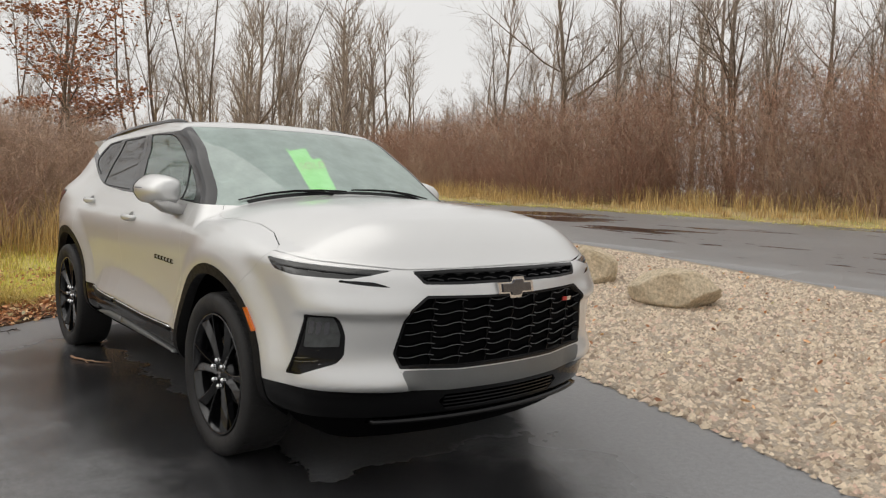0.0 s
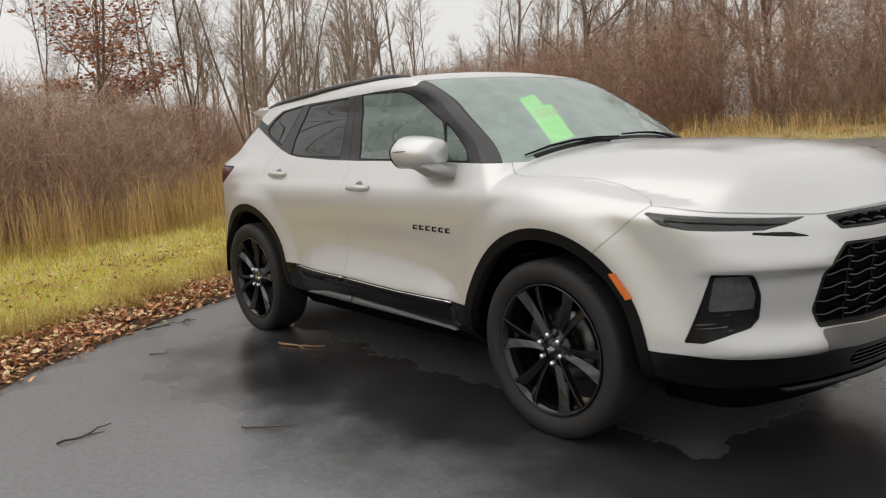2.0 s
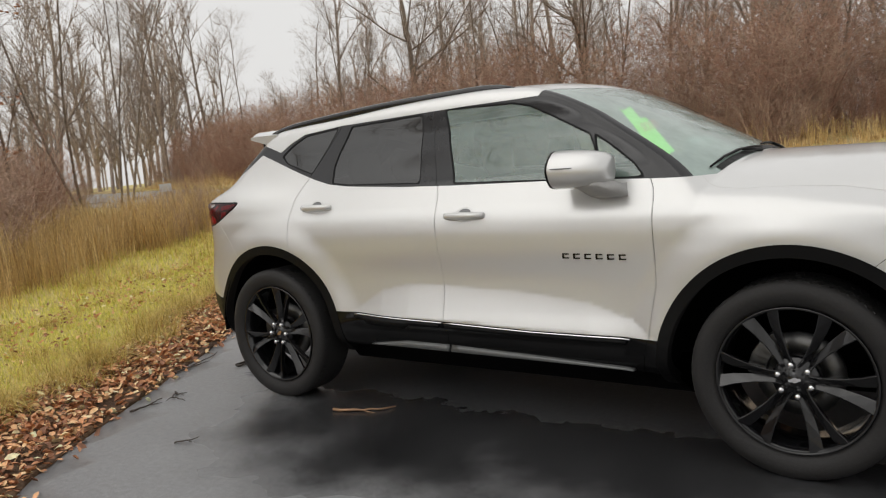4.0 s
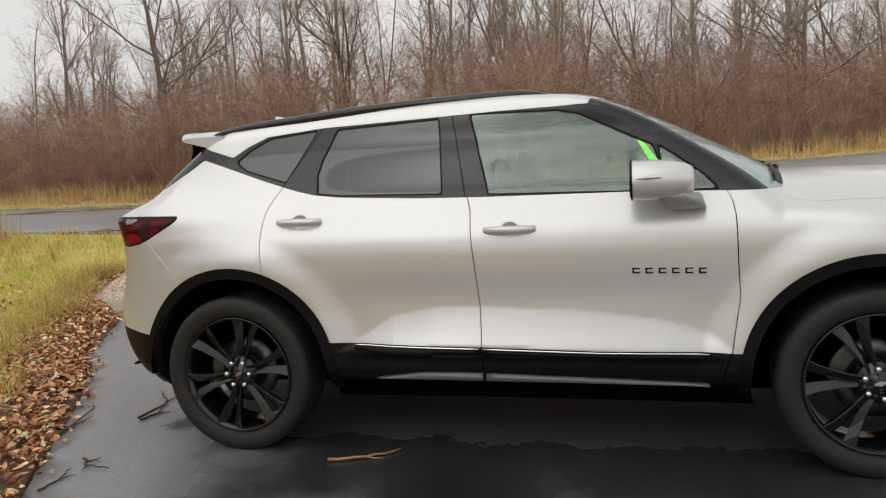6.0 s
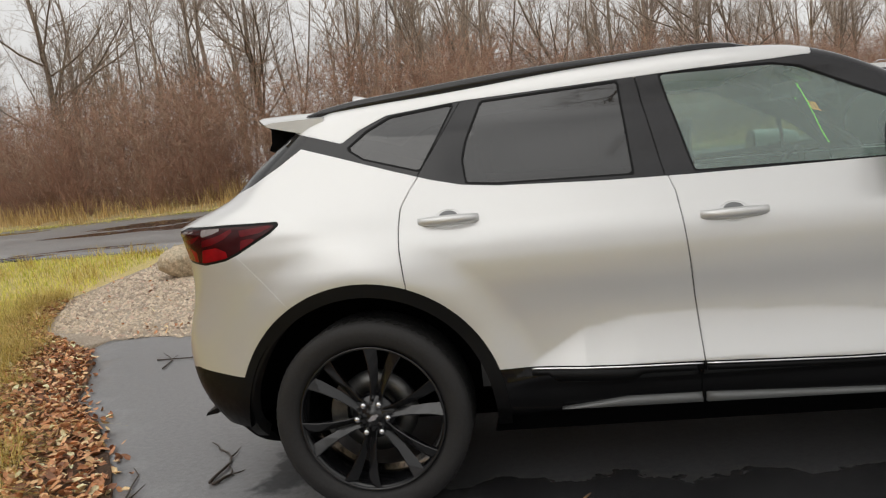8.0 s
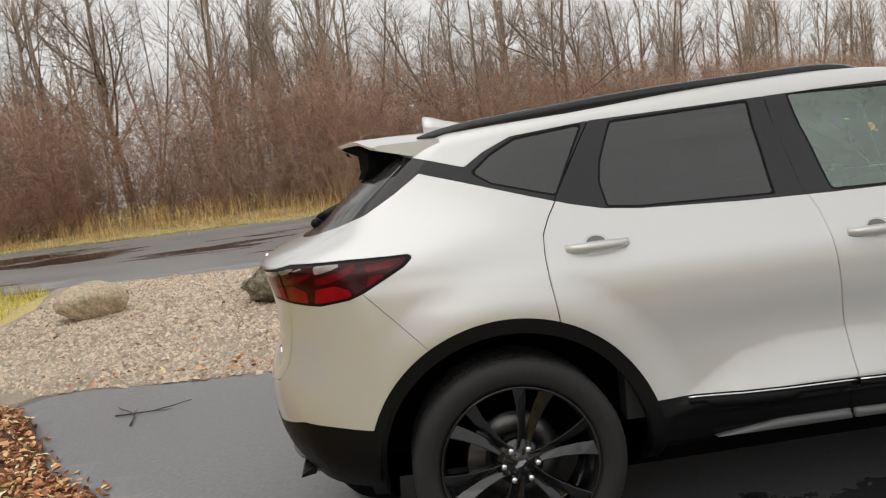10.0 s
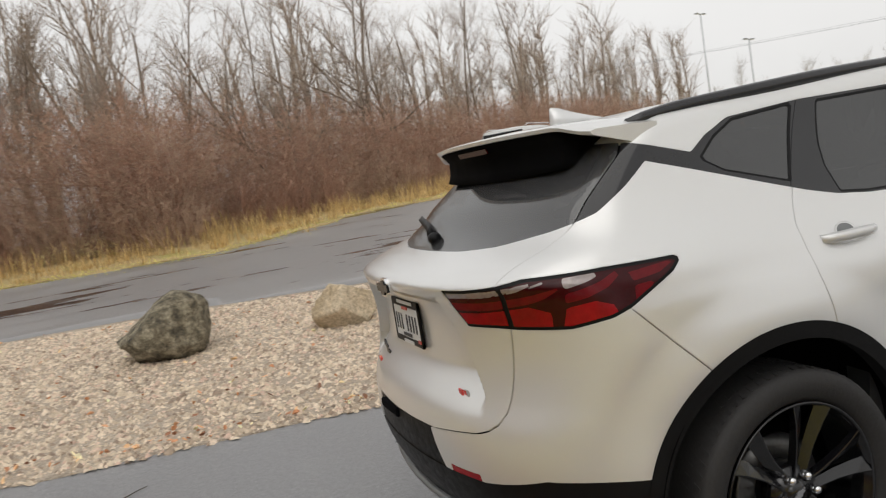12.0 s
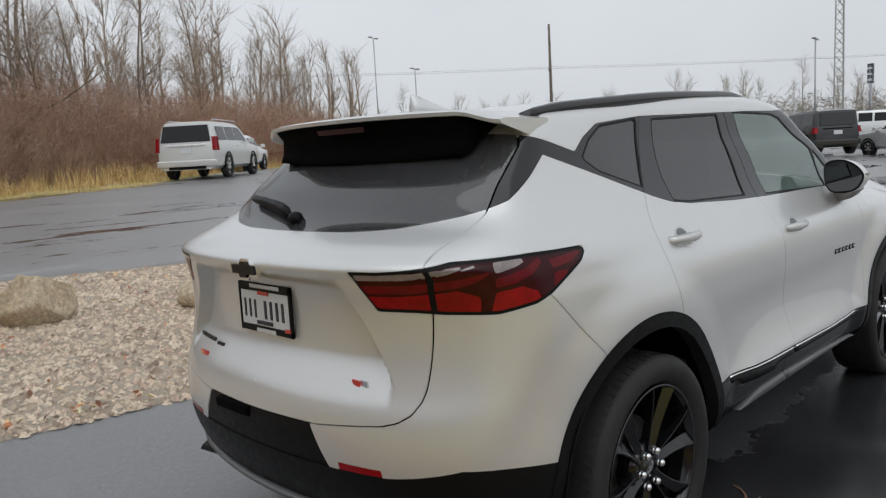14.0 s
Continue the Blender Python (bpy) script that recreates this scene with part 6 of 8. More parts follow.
TAN_ROCK = layered("tan_sandstone", (0.42, 0.33, 0.21), (0.60, 0.50, 0.36), 2.6, (0.7, 0.9), 28, 0.7, 0.03, (0.52, 0.45, 0.33))
MOSS_ROCK = layered("mossy_dark_rock", (0.05, 0.045, 0.032), (0.22, 0.19, 0.13), 11.0, (0.75, 0.95), 40, 0.9, 0.05, (0.50, 0.45, 0.33))
boulder(-3.2, 5.55, (0.84, 0.74, 0.58), 3, MOSS_ROCK, "dark pitted boulder with pale moss on the gravel", 12, -8, 0.45)
boulder(-1.4, 5.2, (0.56, 0.52, 0.46), 8, TAN_ROCK, "blocky tan sandstone boulder on the gravel", 9, 20)
boulder(-5.55, 6.0, (0.78, 0.6, 0.42), 12, TAN_ROCK, "low tan sandstone boulder on the gravel", 11, 70)
boulder(0.2, 4.65, (0.86, 0.6, 0.38), 21, TAN_ROCK, "long flat tan sandstone boulder on the gravel", 10, 5)


def leaves(p, z, size, seed):
    """Curled fallen leaves: a folded, lobed blade of six triangles each."""
    r = np.random.default_rng(seed)
    n = len(p)
    flat = np.array([(-1, 0, 0), (-0.3, 0.5, 1), (0.55, 0.42, 1), (1.05, 0, 0.2), (0.5, -0.45, 1), (-0.35, -0.5, 1), (0.1, 0, -0.4)], float)
    face = np.array([(0, 6, 1), (1, 6, 2), (2, 6, 3), (3, 6, 4), (4, 6, 5), (5, 6, 0)])
    s = r.uniform(0.6, 1.25, n) * size
    k = np.tile(flat, (n, 1, 1)) + r.normal(0, 0.10, (n, 7, 3)) * np.array((1, 1, 0.5))
    k[..., 2] *= r.uniform(-0.2, 0.6, (n, 1))
    k *= s[:, None, None]
    rx, ry, rz = r.normal(0, 0.45, n), r.normal(0, 0.45, n), r.uniform(0, 6.28, n)
    y, zz = k[..., 1] * np.cos(rx)[:, None] - k[..., 2] * np.sin(rx)[:, None], k[..., 1] * np.sin(rx)[:, None] + k[..., 2] * np.cos(rx)[:, None]
    x, zz = k[..., 0] * np.cos(ry)[:, None] + zz * np.sin(ry)[:, None], -k[..., 0] * np.sin(ry)[:, None] + zz * np.cos(ry)[:, None]
    c, q = np.cos(rz)[:, None], np.sin(rz)[:, None]
    v = np.stack([x * c - y * q + p[:, :1], x * q + y * c + p[:, 1:2], np.maximum(zz, -0.012) + z[:, None]], -1)
    return v.reshape(-1, 3), (face[None] + 7 * np.arange(n)[:, None, None]).reshape(-1, 3)


LEAF = islands("fallen_leaf", [(0.0, (0.185, 0.082, 0.045)), (0.3, (0.442, 0.192, 0.091)), (0.6, (0.784, 0.382, 0.184)), (0.85, (0.900, 0.626, 0.338)), (1.0, (0.900, 0.895, 0.580))], 0.55, 0.4)
strip = LEAF_OUT[::-1] + [(x - 0.02, y - 0.012) for x, y in DRIVE_LEFT[2:]] + [(-5.9, 3.3), (-6.6, 4.8)]
p1 = scatter(11500, strip, 31)
d1 = polygon_distance(p1[:, 0], p1[:, 1], strip)
z1 = gz(p1[:, 0], p1[:, 1]) + 0.018 + np.random.default_rng(2).uniform(0, 0.055, len(p1)) * np.clip(-d1 / 0.15, 0.2, 1)
r2 = np.random.default_rng(33)
edge = np.array(DRIVE_LEFT[2:])
i2 = r2.integers(0, len(edge) - 1, 260)
p2 = edge[i2] + (edge[i2 + 1] - edge[i2]) * r2.uniform(0, 1, (260, 1)) + (np.abs(r2.normal(0, 0.07, (260, 1))) - 0.05) * np.array((0.8, 0.45))
p3 = scatter(900, [(-7.5, 4.8), (-6.5, 2.8), (-5.2, 0.6), (-4.1, -1.2), (-3.3, -2.5), (-5, -3.2), (-6.5, -0.5), (-8.5, 3)], 34)
p4 = scatter(420, NEAR_BED, 35)
p4 = np.concatenate([p4, scatter(70, [(-4.7, 2.86), (-3.6, 2.69), (-2.4, 2.56), (-1.6, 2.42), (-1.6, 2.6), (-4.7, 3.1)], 36)])
pp = np.concatenate([p1, p2, p3, p4])
zz = np.concatenate([z1, gz(p2[:, 0], p2[:, 1]) + 0.012, gz(p3[:, 0], p3[:, 1]) + 0.03, gz(p4[:, 0], p4[:, 1]) + 0.045])
quick("fallen_leaves", *leaves(pp, zz, 0.027, 37), LEAF, None, "brown fallen leaves drifted along the asphalt edge", "leaves", "stuff")


def blades(p, height, lean, width, seed):
    """Bent grass blades of three triangles each."""
    r = np.random.default_rng(seed)
    n = len(p)
    h = height * r.uniform(0.5, 1.25, n)
    a = r.uniform(0, 2 * math.pi, n)
    d = np.stack([np.cos(a), np.sin(a), 0 * a], -1)
    q = np.stack([-np.sin(a), np.cos(a), 0 * a], -1) * width[:, None] * 0.5
    base = np.stack([p[:, 0], p[:, 1], gz(p[:, 0], p[:, 1]) - 0.03], -1)
    L = (lean * r.uniform(0.4, 1.5, n))[:, None]
    mid = base + d * L * 0.35 * h[:, None] + np.array((0, 0, 1)) * (h * 0.6)[:, None]
    tip = base + d * L * h[:, None] + np.array((0, 0, 1)) * (h * np.clip(1.0 - 0.45 * L[:, 0], 0.15, 1))[:, None]
    v = np.stack([base - q, base + q, mid + q * 0.8, mid - q * 0.8, tip], 1).reshape(-1, 3)
    f = np.array([(0, 1, 2), (0, 2, 3), (3, 2, 4)])
    return v, (f[None] + 5 * np.arange(n)[:, None, None]).reshape(-1, 3)


def merged(meshes):
    v, f, k = [], [], 0
    for a, b in meshes:
        v.append(a)
        f.append(b + k)
        k += len(a)
    return np.concatenate(v), np.concatenate(f)


GREEN_GRASS = islands("winter_grass", [(0.0, (0.42, 0.44, 0.08)), (0.30, (0.72, 0.70, 0.14)), (0.6, (0.86, 0.80, 0.20)), (0.8, (0.88, 0.78, 0.32)), (1.0, (0.90, 0.80, 0.46))], 0.55, 0.3, 0, 0.5)
DRY_GRASS = islands("dry_grass", [(0.0, (0.345, 0.212, 0.086)), (0.5, (0.661, 0.470, 0.204)), (1.0, (0.890, 0.682, 0.340))], 0.6, 0.3, 0, 0.35)
# lawn, thickest along the leaves
LAWN_NEAR = [(-7.3, 5.2), (-6.45, 3.5), (-5.85, 2.6), (-5.25, 1.7), (-4.65, 0.5), (-4.15, 0.0), (-3.65, -0.7), (-3.25, -1.5), (-2.8, -2.4), (-2.0, -3.4), (-4.2, -4.2), (-6.2, -0.6), (-7.6, 2.0), (-9.0, 5.6)]
LAWN_FAR = [(-7.2, 8.6), (-6.9, 5.6), (-7.6, 2.0), (-6.2, -0.6), (-4.2, -4.2), (-7.0, -7.0), (-10.5, -1.5), (-11.6, 0.5), (-12.8, 2.0), (-14.5, 3.2), (-17, 5.5), (-17, 10.6), (-13, 9.6), (-9, 8.8)]


def patchy(p, seed, low):
    """Keeps points in drifts."""
    k = ripple(p[:, 0], p[:, 1], 1.6, seed)
    return p[k > low]


r = np.random.default_rng(51)
a = scatter(34000, LAWN_NEAR, 52)
b = np.concatenate([scatter(34000, LAWN_FAR, 53), scatter(9000, [(-2.1, -3.4), (0.2, -5.7), (3.4, -9.0), (0, -12), (-7, -8), (-4.2, -4.2)], 57)])
quick("lawn_grass", *merged([blades(a, 0.09, 0.7, r.uniform(0.004, 0.008, len(a)), 54), blades(b, 0.13, 0.8, r.uniform(0.007, 0.014, len(b)), 55)]), GREEN_GRASS, None, "yellow-green wet winter grass", "grass", "stuff")


def tufts(centres, per, spread, height, lean, width, seed):
    r = np.random.default_rng(seed)
    p = np.repeat(centres, per, 0) + r.normal(0, spread, (len(centres) * per, 2))
    return blades(p, np.repeat(r.uniform(0.6, 1.2, len(centres)) * height, per), lean, np.full(len(p), width), seed + 1)


def along(line_pts, n, spread, seed):
    """n points strewn along a polyline of the plan."""
    r = np.random.default_rng(seed)
    q = np.array(line_pts, float)
    seg = np.linalg.norm(np.diff(q, axis=0), axis=1)
    cum = np.concatenate([[0], np.cumsum(seg)])
    s = np.sort(r.uniform(0, cum[-1], n))
    return np.stack([np.interp(s, cum, q[:, 0]), np.interp(s, cum, q[:, 1])], -1) + r.normal(0, spread, (n, 2))


straw = [tufts(along([(x + 0.12, y + 0.07) for x, y in LEAF_OUT[2:]], 170, 0.11, 61), 48, 0.05, 0.30, 1.25, 0.005, 62),
         tufts(scatter(150, LAWN_NEAR, 63), 30, 0.05, 0.17, 1.0, 0.005, 64),
         tufts(scatter(330, LAWN_FAR, 65), 26, 0.08, 0.30, 0.9, 0.008, 66)]
GOLD_GRASS = islands("golden_straw_grass", [(0.0, (0.36, 0.27, 0.06)), (0.5, (0.62, 0.47, 0.13)), (1.0, (0.80, 0.63, 0.24))], 0.55, 0.3, 0, 0.35)
quick("straw_tufts", *merged(straw), GOLD_GRASS, None, "straw-coloured tufts leaning over the leaves", "grass", "stuff")
tall = [tufts(scatter(260, [(-10.2, 3.0), (-12.5, 3.0), (-15, 4.5), (-17, 7.0), (-16, 9.6), (-12.5, 8.6), (-10.8, 5.5)], 67), 30, 0.16, 1.05, 0.45, 0.010, 68),
        tufts(along([(-7.8, -4.0), (-8.2, -1.6), (-8.6, 0.4), (-9.9, 2.1), (-12.0, 3.2), (-14.2, 4.4)], 190, 0.4, 69), 20, 0.14, 1.05, 0.30, 0.008, 70)]
VERGE_LINE = [(-40, 23.4), (-26, 20.0), (-19, 17.8), (-14, 16.6), (-10, 17.0), (-6, 16.6), (-2, 16.0), (0.5, 18.3), (2.0, 20.3), (6, 21.4), (8, 23.4), (11.5, 27), (16, 31), (22, 35.2), (30, 40.2)]
verge = [tufts(along(VERGE_LINE, 620, 0.55, 71), 20, 0.12, 0.38, 0.6, 0.014, 72), tufts(along([(x - 0.3, y + 1.5) for x, y in VERGE_LINE], 420, 0.6, 73), 20, 0.14, 0.75, 0.4, 0.014, 74)]
quick("tall_dry_grass", *merged(tall), DRY_GRASS, None, "tall dry grass before the thicket", "grass", "stuff")
quick("verge_grass", *merged(verge), DRY_GRASS, None, "straw grass along the road's far edge", "grass", "stuff")
gp = along([(x, y - 0.9) for x, y in VERGE_LINE], 9000, 0.35, 75)
quick("short_verge_grass", *blades(gp, 0.12, 0.8, np.full(len(gp), 0.016), 76), GREEN_GRASS, None, "short yellow-green grass at the road's edge", "grass", "stuff")


# ---- woody plants ----
def limbs(P, R, sides):
    """Tapered tubes along polylines; each ends in a point."""
    n, k, _ = P.shape
    d = np.gradient(P, axis=1)
    d /= np.linalg.norm(d, axis=-1, keepdims=True) + 1e-9
    a = np.cross(d, np.array((0.31, 0.22, 0.13)))
    a /= np.linalg.norm(a, axis=-1, keepdims=True) + 1e-9
    b = np.cross(d, a)
    an = 2 * math.pi * np.arange(sides) / sides
    ring = P[:, :-1, None] + R[:, :-1, None, None] * (a[:, :-1, None] * np.cos(an)[:, None] + b[:, :-1, None] * np.sin(an)[:, None])
    v = np.concatenate([ring.reshape(n, -1, 3), P[:, -1:]], 1)
    per = (k - 1) * sides + 1
    f = []
    for j in range(k - 2):
        for i in range(sides):
            m = (i + 1) % sides
            f += [(j * sides + i, j * sides + m, (j + 1) * sides + m), (j * sides + i, (j + 1) * sides + m, (j + 1) * sides + i)]
    f += [((k - 2) * sides + i, (k - 2) * sides + (i + 1) % sides, per - 1) for i in range(sides)]
    return v.reshape(-1, 3), (np.array(f)[None] + per * np.arange(n)[:, None, None]).reshape(-1, 3)


def grow(r, pos, d, length, radius, k, wander, up):
    """Polylines from points, wandering and bending upwards."""
    n = len(pos)
    P, cur, d = [pos], pos, d / np.linalg.norm(d, axis=-1, keepdims=True)
    for _ in range(k - 1):
        d = d + r.normal(0, wander, (n, 3)) + np.array((0, 0, up))
        d /= np.linalg.norm(d, axis=-1, keepdims=True)
        cur = cur + d * (length / (k - 1))[:, None]
        P.append(cur)
    taper = np.linspace(1, 0.25, k)
    return np.stack(P, 1), radius[:, None] * taper[None]


def sprout(r, P, R, per, t0, t1, length, spread, up, k, thin, wander=0.12, shorter=0.5, least=0.002):
    n, kk, _ = P.shape
    t = np.sort(r.uniform(t0, t1, (n, per)), 1)
    q = t * (kk - 1) * 0.999
    i = q.astype(int)
    w = (q - i)[..., None]
    rows = np.arange(n)[:, None]
    pos = P[rows, i] * (1 - w) + P[rows, i + 1] * w
    dirs = P[rows, i + 1] - P[rows, i]
    dirs /= np.linalg.norm(dirs, axis=-1, keepdims=True) + 1e-9
    rad = R[rows, i] * (1 - w[..., 0]) + R[rows, i + 1] * w[..., 0]
    s = r.normal(0, 1, dirs.shape)
    s -= (s * dirs).sum(-1, keepdims=True) * dirs
    s /= np.linalg.norm(s, axis=-1, keepdims=True)
    ang = spread * r.uniform(0.6, 1.3, (n, per, 1))
    d = dirs * np.cos(ang) + s * np.sin(ang)
    ln = length * (1 - shorter * t) * r.uniform(0.6, 1.3, t.shape)
    return grow(r, pos.reshape(-1, 3), d.reshape(-1, 3), ln.ravel(), np.maximum(rad * thin, least).ravel(), k, wander, up)


def bark(name, low, high, scale=9):
    return layered(name, low, high, scale, (0.8, 0.95), 70, 0.5, 0.01, None, 0.25)


BARK = bark("grey_brown_bark", (0.15, 0.115, 0.088), (0.29, 0.235, 0.19))
TWIG = bark("brown_twigs", (0.24, 0.185, 0.15), (0.40, 0.325, 0.27), 4)
RED_TWIG = bark("reddish_brown_stems", (0.285, 0.152, 0.104), (0.45, 0.262, 0.185), 1.2)
TAN_TWIG = bark("tan_brown_stems", (0.35, 0.235, 0.165), (0.52, 0.365, 0.265), 1.2)
PALE_BRUSH = bark("pale_tan_stems", (0.56, 0.385, 0.295), (0.72, 0.53, 0.425), 1.2)
RUSSET = islands("russet_oak_leaf", [(0.0, (0.38, 0.16, 0.085)), (0.5, (0.56, 0.26, 0.145)), (1.0, (0.72, 0.40, 0.24))], 0.6, 0.3)


def bush_mesh(seed, stems, height, width, material, name="bush"):
    r = np.random.default_rng(seed)
    a, q = r.uniform(0, 2 * math.pi, stems), np.sqrt(r.uniform(0, 1, stems)) * width * 0.5
    pos = np.stack([q * np.cos(a), q * np.sin(a), np.full(stems, -0.05)], -1)
    d = np.stack([np.cos(a) * q * 0.35, np.sin(a) * q * 0.35, np.ones(stems)], -1) + r.normal(0, 0.16, (stems, 3))
    P0, R0 = grow(r, pos, d, height * r.uniform(0.55, 1.05, stems), r.uniform(0.008, 0.015, stems), 4, 0.13, 0.05)
    P1, R1 = sprout(r, P0, R0, 7, 0.08, 0.97, 0.95, 0.65, 0.10, 3, 0.75, 0.16, 0.45, 0.007)
    P2, R2 = sprout(r, P1, R1, 3, 0.2, 0.95, 0.42, 0.7, 0.08, 2, 0.8, 0.1, 0.3, 0.006)
    v, f = merged([limbs(P0, R0, 3), limbs(P1, R1, 3), limbs(P2, R2, 3)])
    return v, f, material


def tree_mesh(seed, height, radius, limb_n, limb_len, spread, low, lean=0.05, forks=0):
    """Trunk with limbs, and the crown of branches and twigs."""
    r = np.random.default_rng(seed)
    n = 1 + forks
    d = np.tile((0.0, 0.0, 1.0), (n, 1)) + r.normal(0, lean + 0.12 * (forks > 0), (n, 3))
    P0, R0 = grow(r, np.tile((0.0, 0.0, -0.15), (n, 1)) + r.normal(0, 0.12 * (forks > 0), (n, 3)) * np.array((1, 1, 0)), d, height * r.uniform(0.85, 1.0, n), np.full(n, radius), 12, 0.045, 0.03)
    P1, R1 = sprout(r, P0, R0, limb_n, low, 0.97, limb_len, spread, 0.12, 6, 0.5, 0.10, 0.62, 0.008)
    P2, R2 = sprout(r, P1, R1, 9, 0.2, 0.98, limb_len * 0.45, 0.75, 0.06, 4, 0.6, 0.14, 0.4, 0.005)
    P3, R3 = sprout(r, P2, R2, 7, 0.15, 0.98, limb_len * 0.24, 0.65, 0.03, 2, 0.75, 0.1, 0.3, 0.0042)
    return merged([limbs(P0, R0, 9), limbs(P1, R1, 5)]), merged([limbs(P2, R2, 3), limbs(P3, R3, 3)]), P2


def make_tree(mesh, label, group="", mats=None):
    tr = thing("tree", label, "tree", group)
    wood, twigs, _ = mesh
    quick("trunk", *wood, BARK, tr, "", "", "", True)
    quick("crown", *twigs, TWIG, tr, "bare twigs")
    return tr


PLACED = set()


def put(kinds, spots, seed, low=0.85, high=1.2):
    """Stands copies of the first-built plants on spots of the plan."""
    r = np.random.default_rng(seed)
    for j, (x, y) in enumerate(spots):
        k = int(r.integers(0, len(kinds)))
        s = r.uniform(low, high)
        m = Matrix.Translation((x, y, float(gz(x, y)) - 0.03)) @ Matrix.Rotation(r.uniform(0, 6.28), 4, "Z") @ Matrix.Diagonal((s * r.uniform(0.9, 1.1), s * r.uniform(0.9, 1.1), s, 1))
        if kinds[k].name not in PLACED:
            PLACED.add(kinds[k].name)
            kinds[k].matrix_world = m
        else:
            copy_thing(kinds[k], m)


def bush_kinds(seed, count, stems, height, width, material, label, group):
    out = []
    for k in range(count):
        v, f, mat = bush_mesh(seed + k, stems, height, width, material)
        ob = quick("bush", v, f, mat)
        out.append(tagged(ob, label, "bush", group))
    return out


HEDGE = [(-46, 28.5), (-36, 25.0), (-28, 22.5), (-20, 20.4), (-17, 18.9), (-11.5, 17.8), (-9.6, 19.0), (-6, 19.3), (-2.5, 18.0), (-1, 21), (3.7, 23.8), (9, 28.5), (14, 32.5), (20, 36), (28, 41), (36, 46)]


def rows_of(line_pts, gap, offset, seed, jitter=0.35):
    r = np.random.default_rng(seed)
    q = np.array(line_pts, float)
    seg = np.diff(q, axis=0)
    ln = np.linalg.norm(seg, axis=1)
    cum = np.concatenate([[0], np.cumsum(ln)])
    s = np.arange(gap / 2, cum[-1], gap)
    i = np.clip(np.searchsorted(cum, s) - 1, 0, len(seg) - 1)
    p = q[i] + seg[i] * ((s - cum[i]) / ln[i])[:, None]
    nrm = np.stack([-seg[i, 1], seg[i, 0]], -1) / ln[i][:, None]
    return p + nrm * offset + r.normal(0, jitter, p.shape)


red = bush_kinds(101, 4, 36, 3.3, 2.1, RED_TWIG, "reddish-brown leafless thicket shrub", "thicket shrubs")
tan = bush_kinds(111, 3, 36, 3.1, 2.1, TAN_TWIG, "tan-brown leafless thicket shrub", "thicket shrubs")
mixed = red + tan
put(mixed, rows_of(HEDGE, 1.45, 0.2, 121), 122, 0.7, 1.0)
put(mixed, rows_of(HEDGE, 1.9, 2.0, 123), 124, 1.15, 1.5)
LEFT_HEDGE = [(-7.0, -14.5), (-8.0, -9.0), (-8.7, -4.8), (-9.2, -1.6), (-9.7, 0.4), (-11.0, 2.0), (-13.2, 3.0), (-15.8, 4.2), (-18.5, 6.0), (-22, 9.2)]
put(mixed, rows_of(LEFT_HEDGE, 1.5, 0.4, 131), 132, 0.6, 0.95)
put(mixed, rows_of(LEFT_HEDGE, 1.7, 2.2, 133), 134, 1.0, 1.3)


def tangle(line_pts, n, depth, height, length, radius, seed):
    """Uncountable fine twigs that fill a thicket, thinner towards its ragged top."""
    r = np.random.default_rng(seed)
    q = np.array(line_pts, float)
    seg = np.diff(q, axis=0)
    ln = np.linalg.norm(seg, axis=1)
    cum = np.concatenate([[0], np.cumsum(ln)])
    s = r.uniform(0, cum[-1], n)
    i = np.clip(np.searchsorted(cum, s) - 1, 0, len(seg) - 1)
    back = depth * r.uniform(0, 1, n)
    p = q[i] + seg[i] * ((s - cum[i]) / ln[i])[:, None] + np.stack([-seg[i, 1], seg[i, 0]], -1) / ln[i][:, None] * back[:, None] + r.normal(0, 0.4, (n, 2))
    top = height * (0.62 + 0.38 * back / depth) * (1 + 0.22 * ripple(p[:, 0], p[:, 1], 3.2, seed, 4))
    z = top * r.beta(1.1, 1.5, n)
    d = np.stack([r.normal(0, 0.5, n), r.normal(0, 0.5, n), r.uniform(-0.15, 1.0, n)], -1)
    base = np.stack([p[:, 0], p[:, 1], gz(p[:, 0], p[:, 1]) + z], -1)
    P, R = grow(r, base, d, length * r.uniform(0.5, 1.3, n), np.full(n, radius), 2, 0.0, 0.0)
    return limbs(P, R, 3)


quick("thicket", *tangle(HEDGE, 72000, 6.5, 5.3, 0.80, 0.008, 143), TAN_TWIG, None, "dense tan-brown leafless brush along the road", "thicket", "stuff")
quick("thicket", *tangle(HEDGE, 104000, 6.5, 5.2, 0.80, 0.008, 141), RED_TWIG, None, "dense reddish-brown leafless brush along the road", "thicket", "stuff")
quick("thicket", *tangle(LEFT_HEDGE, 36000, 4.5, 3.3, 0.6, 0.0055, 142), TAN_TWIG, None, "dense brown leafless brush beside the lawn", "thicket", "stuff")
quick("thicket", *tangle(LEFT_HEDGE, 40000, 3.6, 3.0, 0.75, 0.0055, 144), PALE_BRUSH, None, "pale tan leafless brush beside the lawn", "thicket", "stuff")
put(mixed, rows_of([(-10.6, 4.9), (-12.2, 6.4), (-13.8, 7.8), (-16.2, 9.9)], 0.9, 0.3, 135, 0.35), 136, 0.32, 0.55)
# thicket behind the drive, beyond the lawn
put(mixed, rows_of([(45, -27), (20, -25), (4, -23), (-7, -19), (-7.5, -14.5)], 3.6, -0.5, 137, 0.6), 138, 1.1, 1.5)

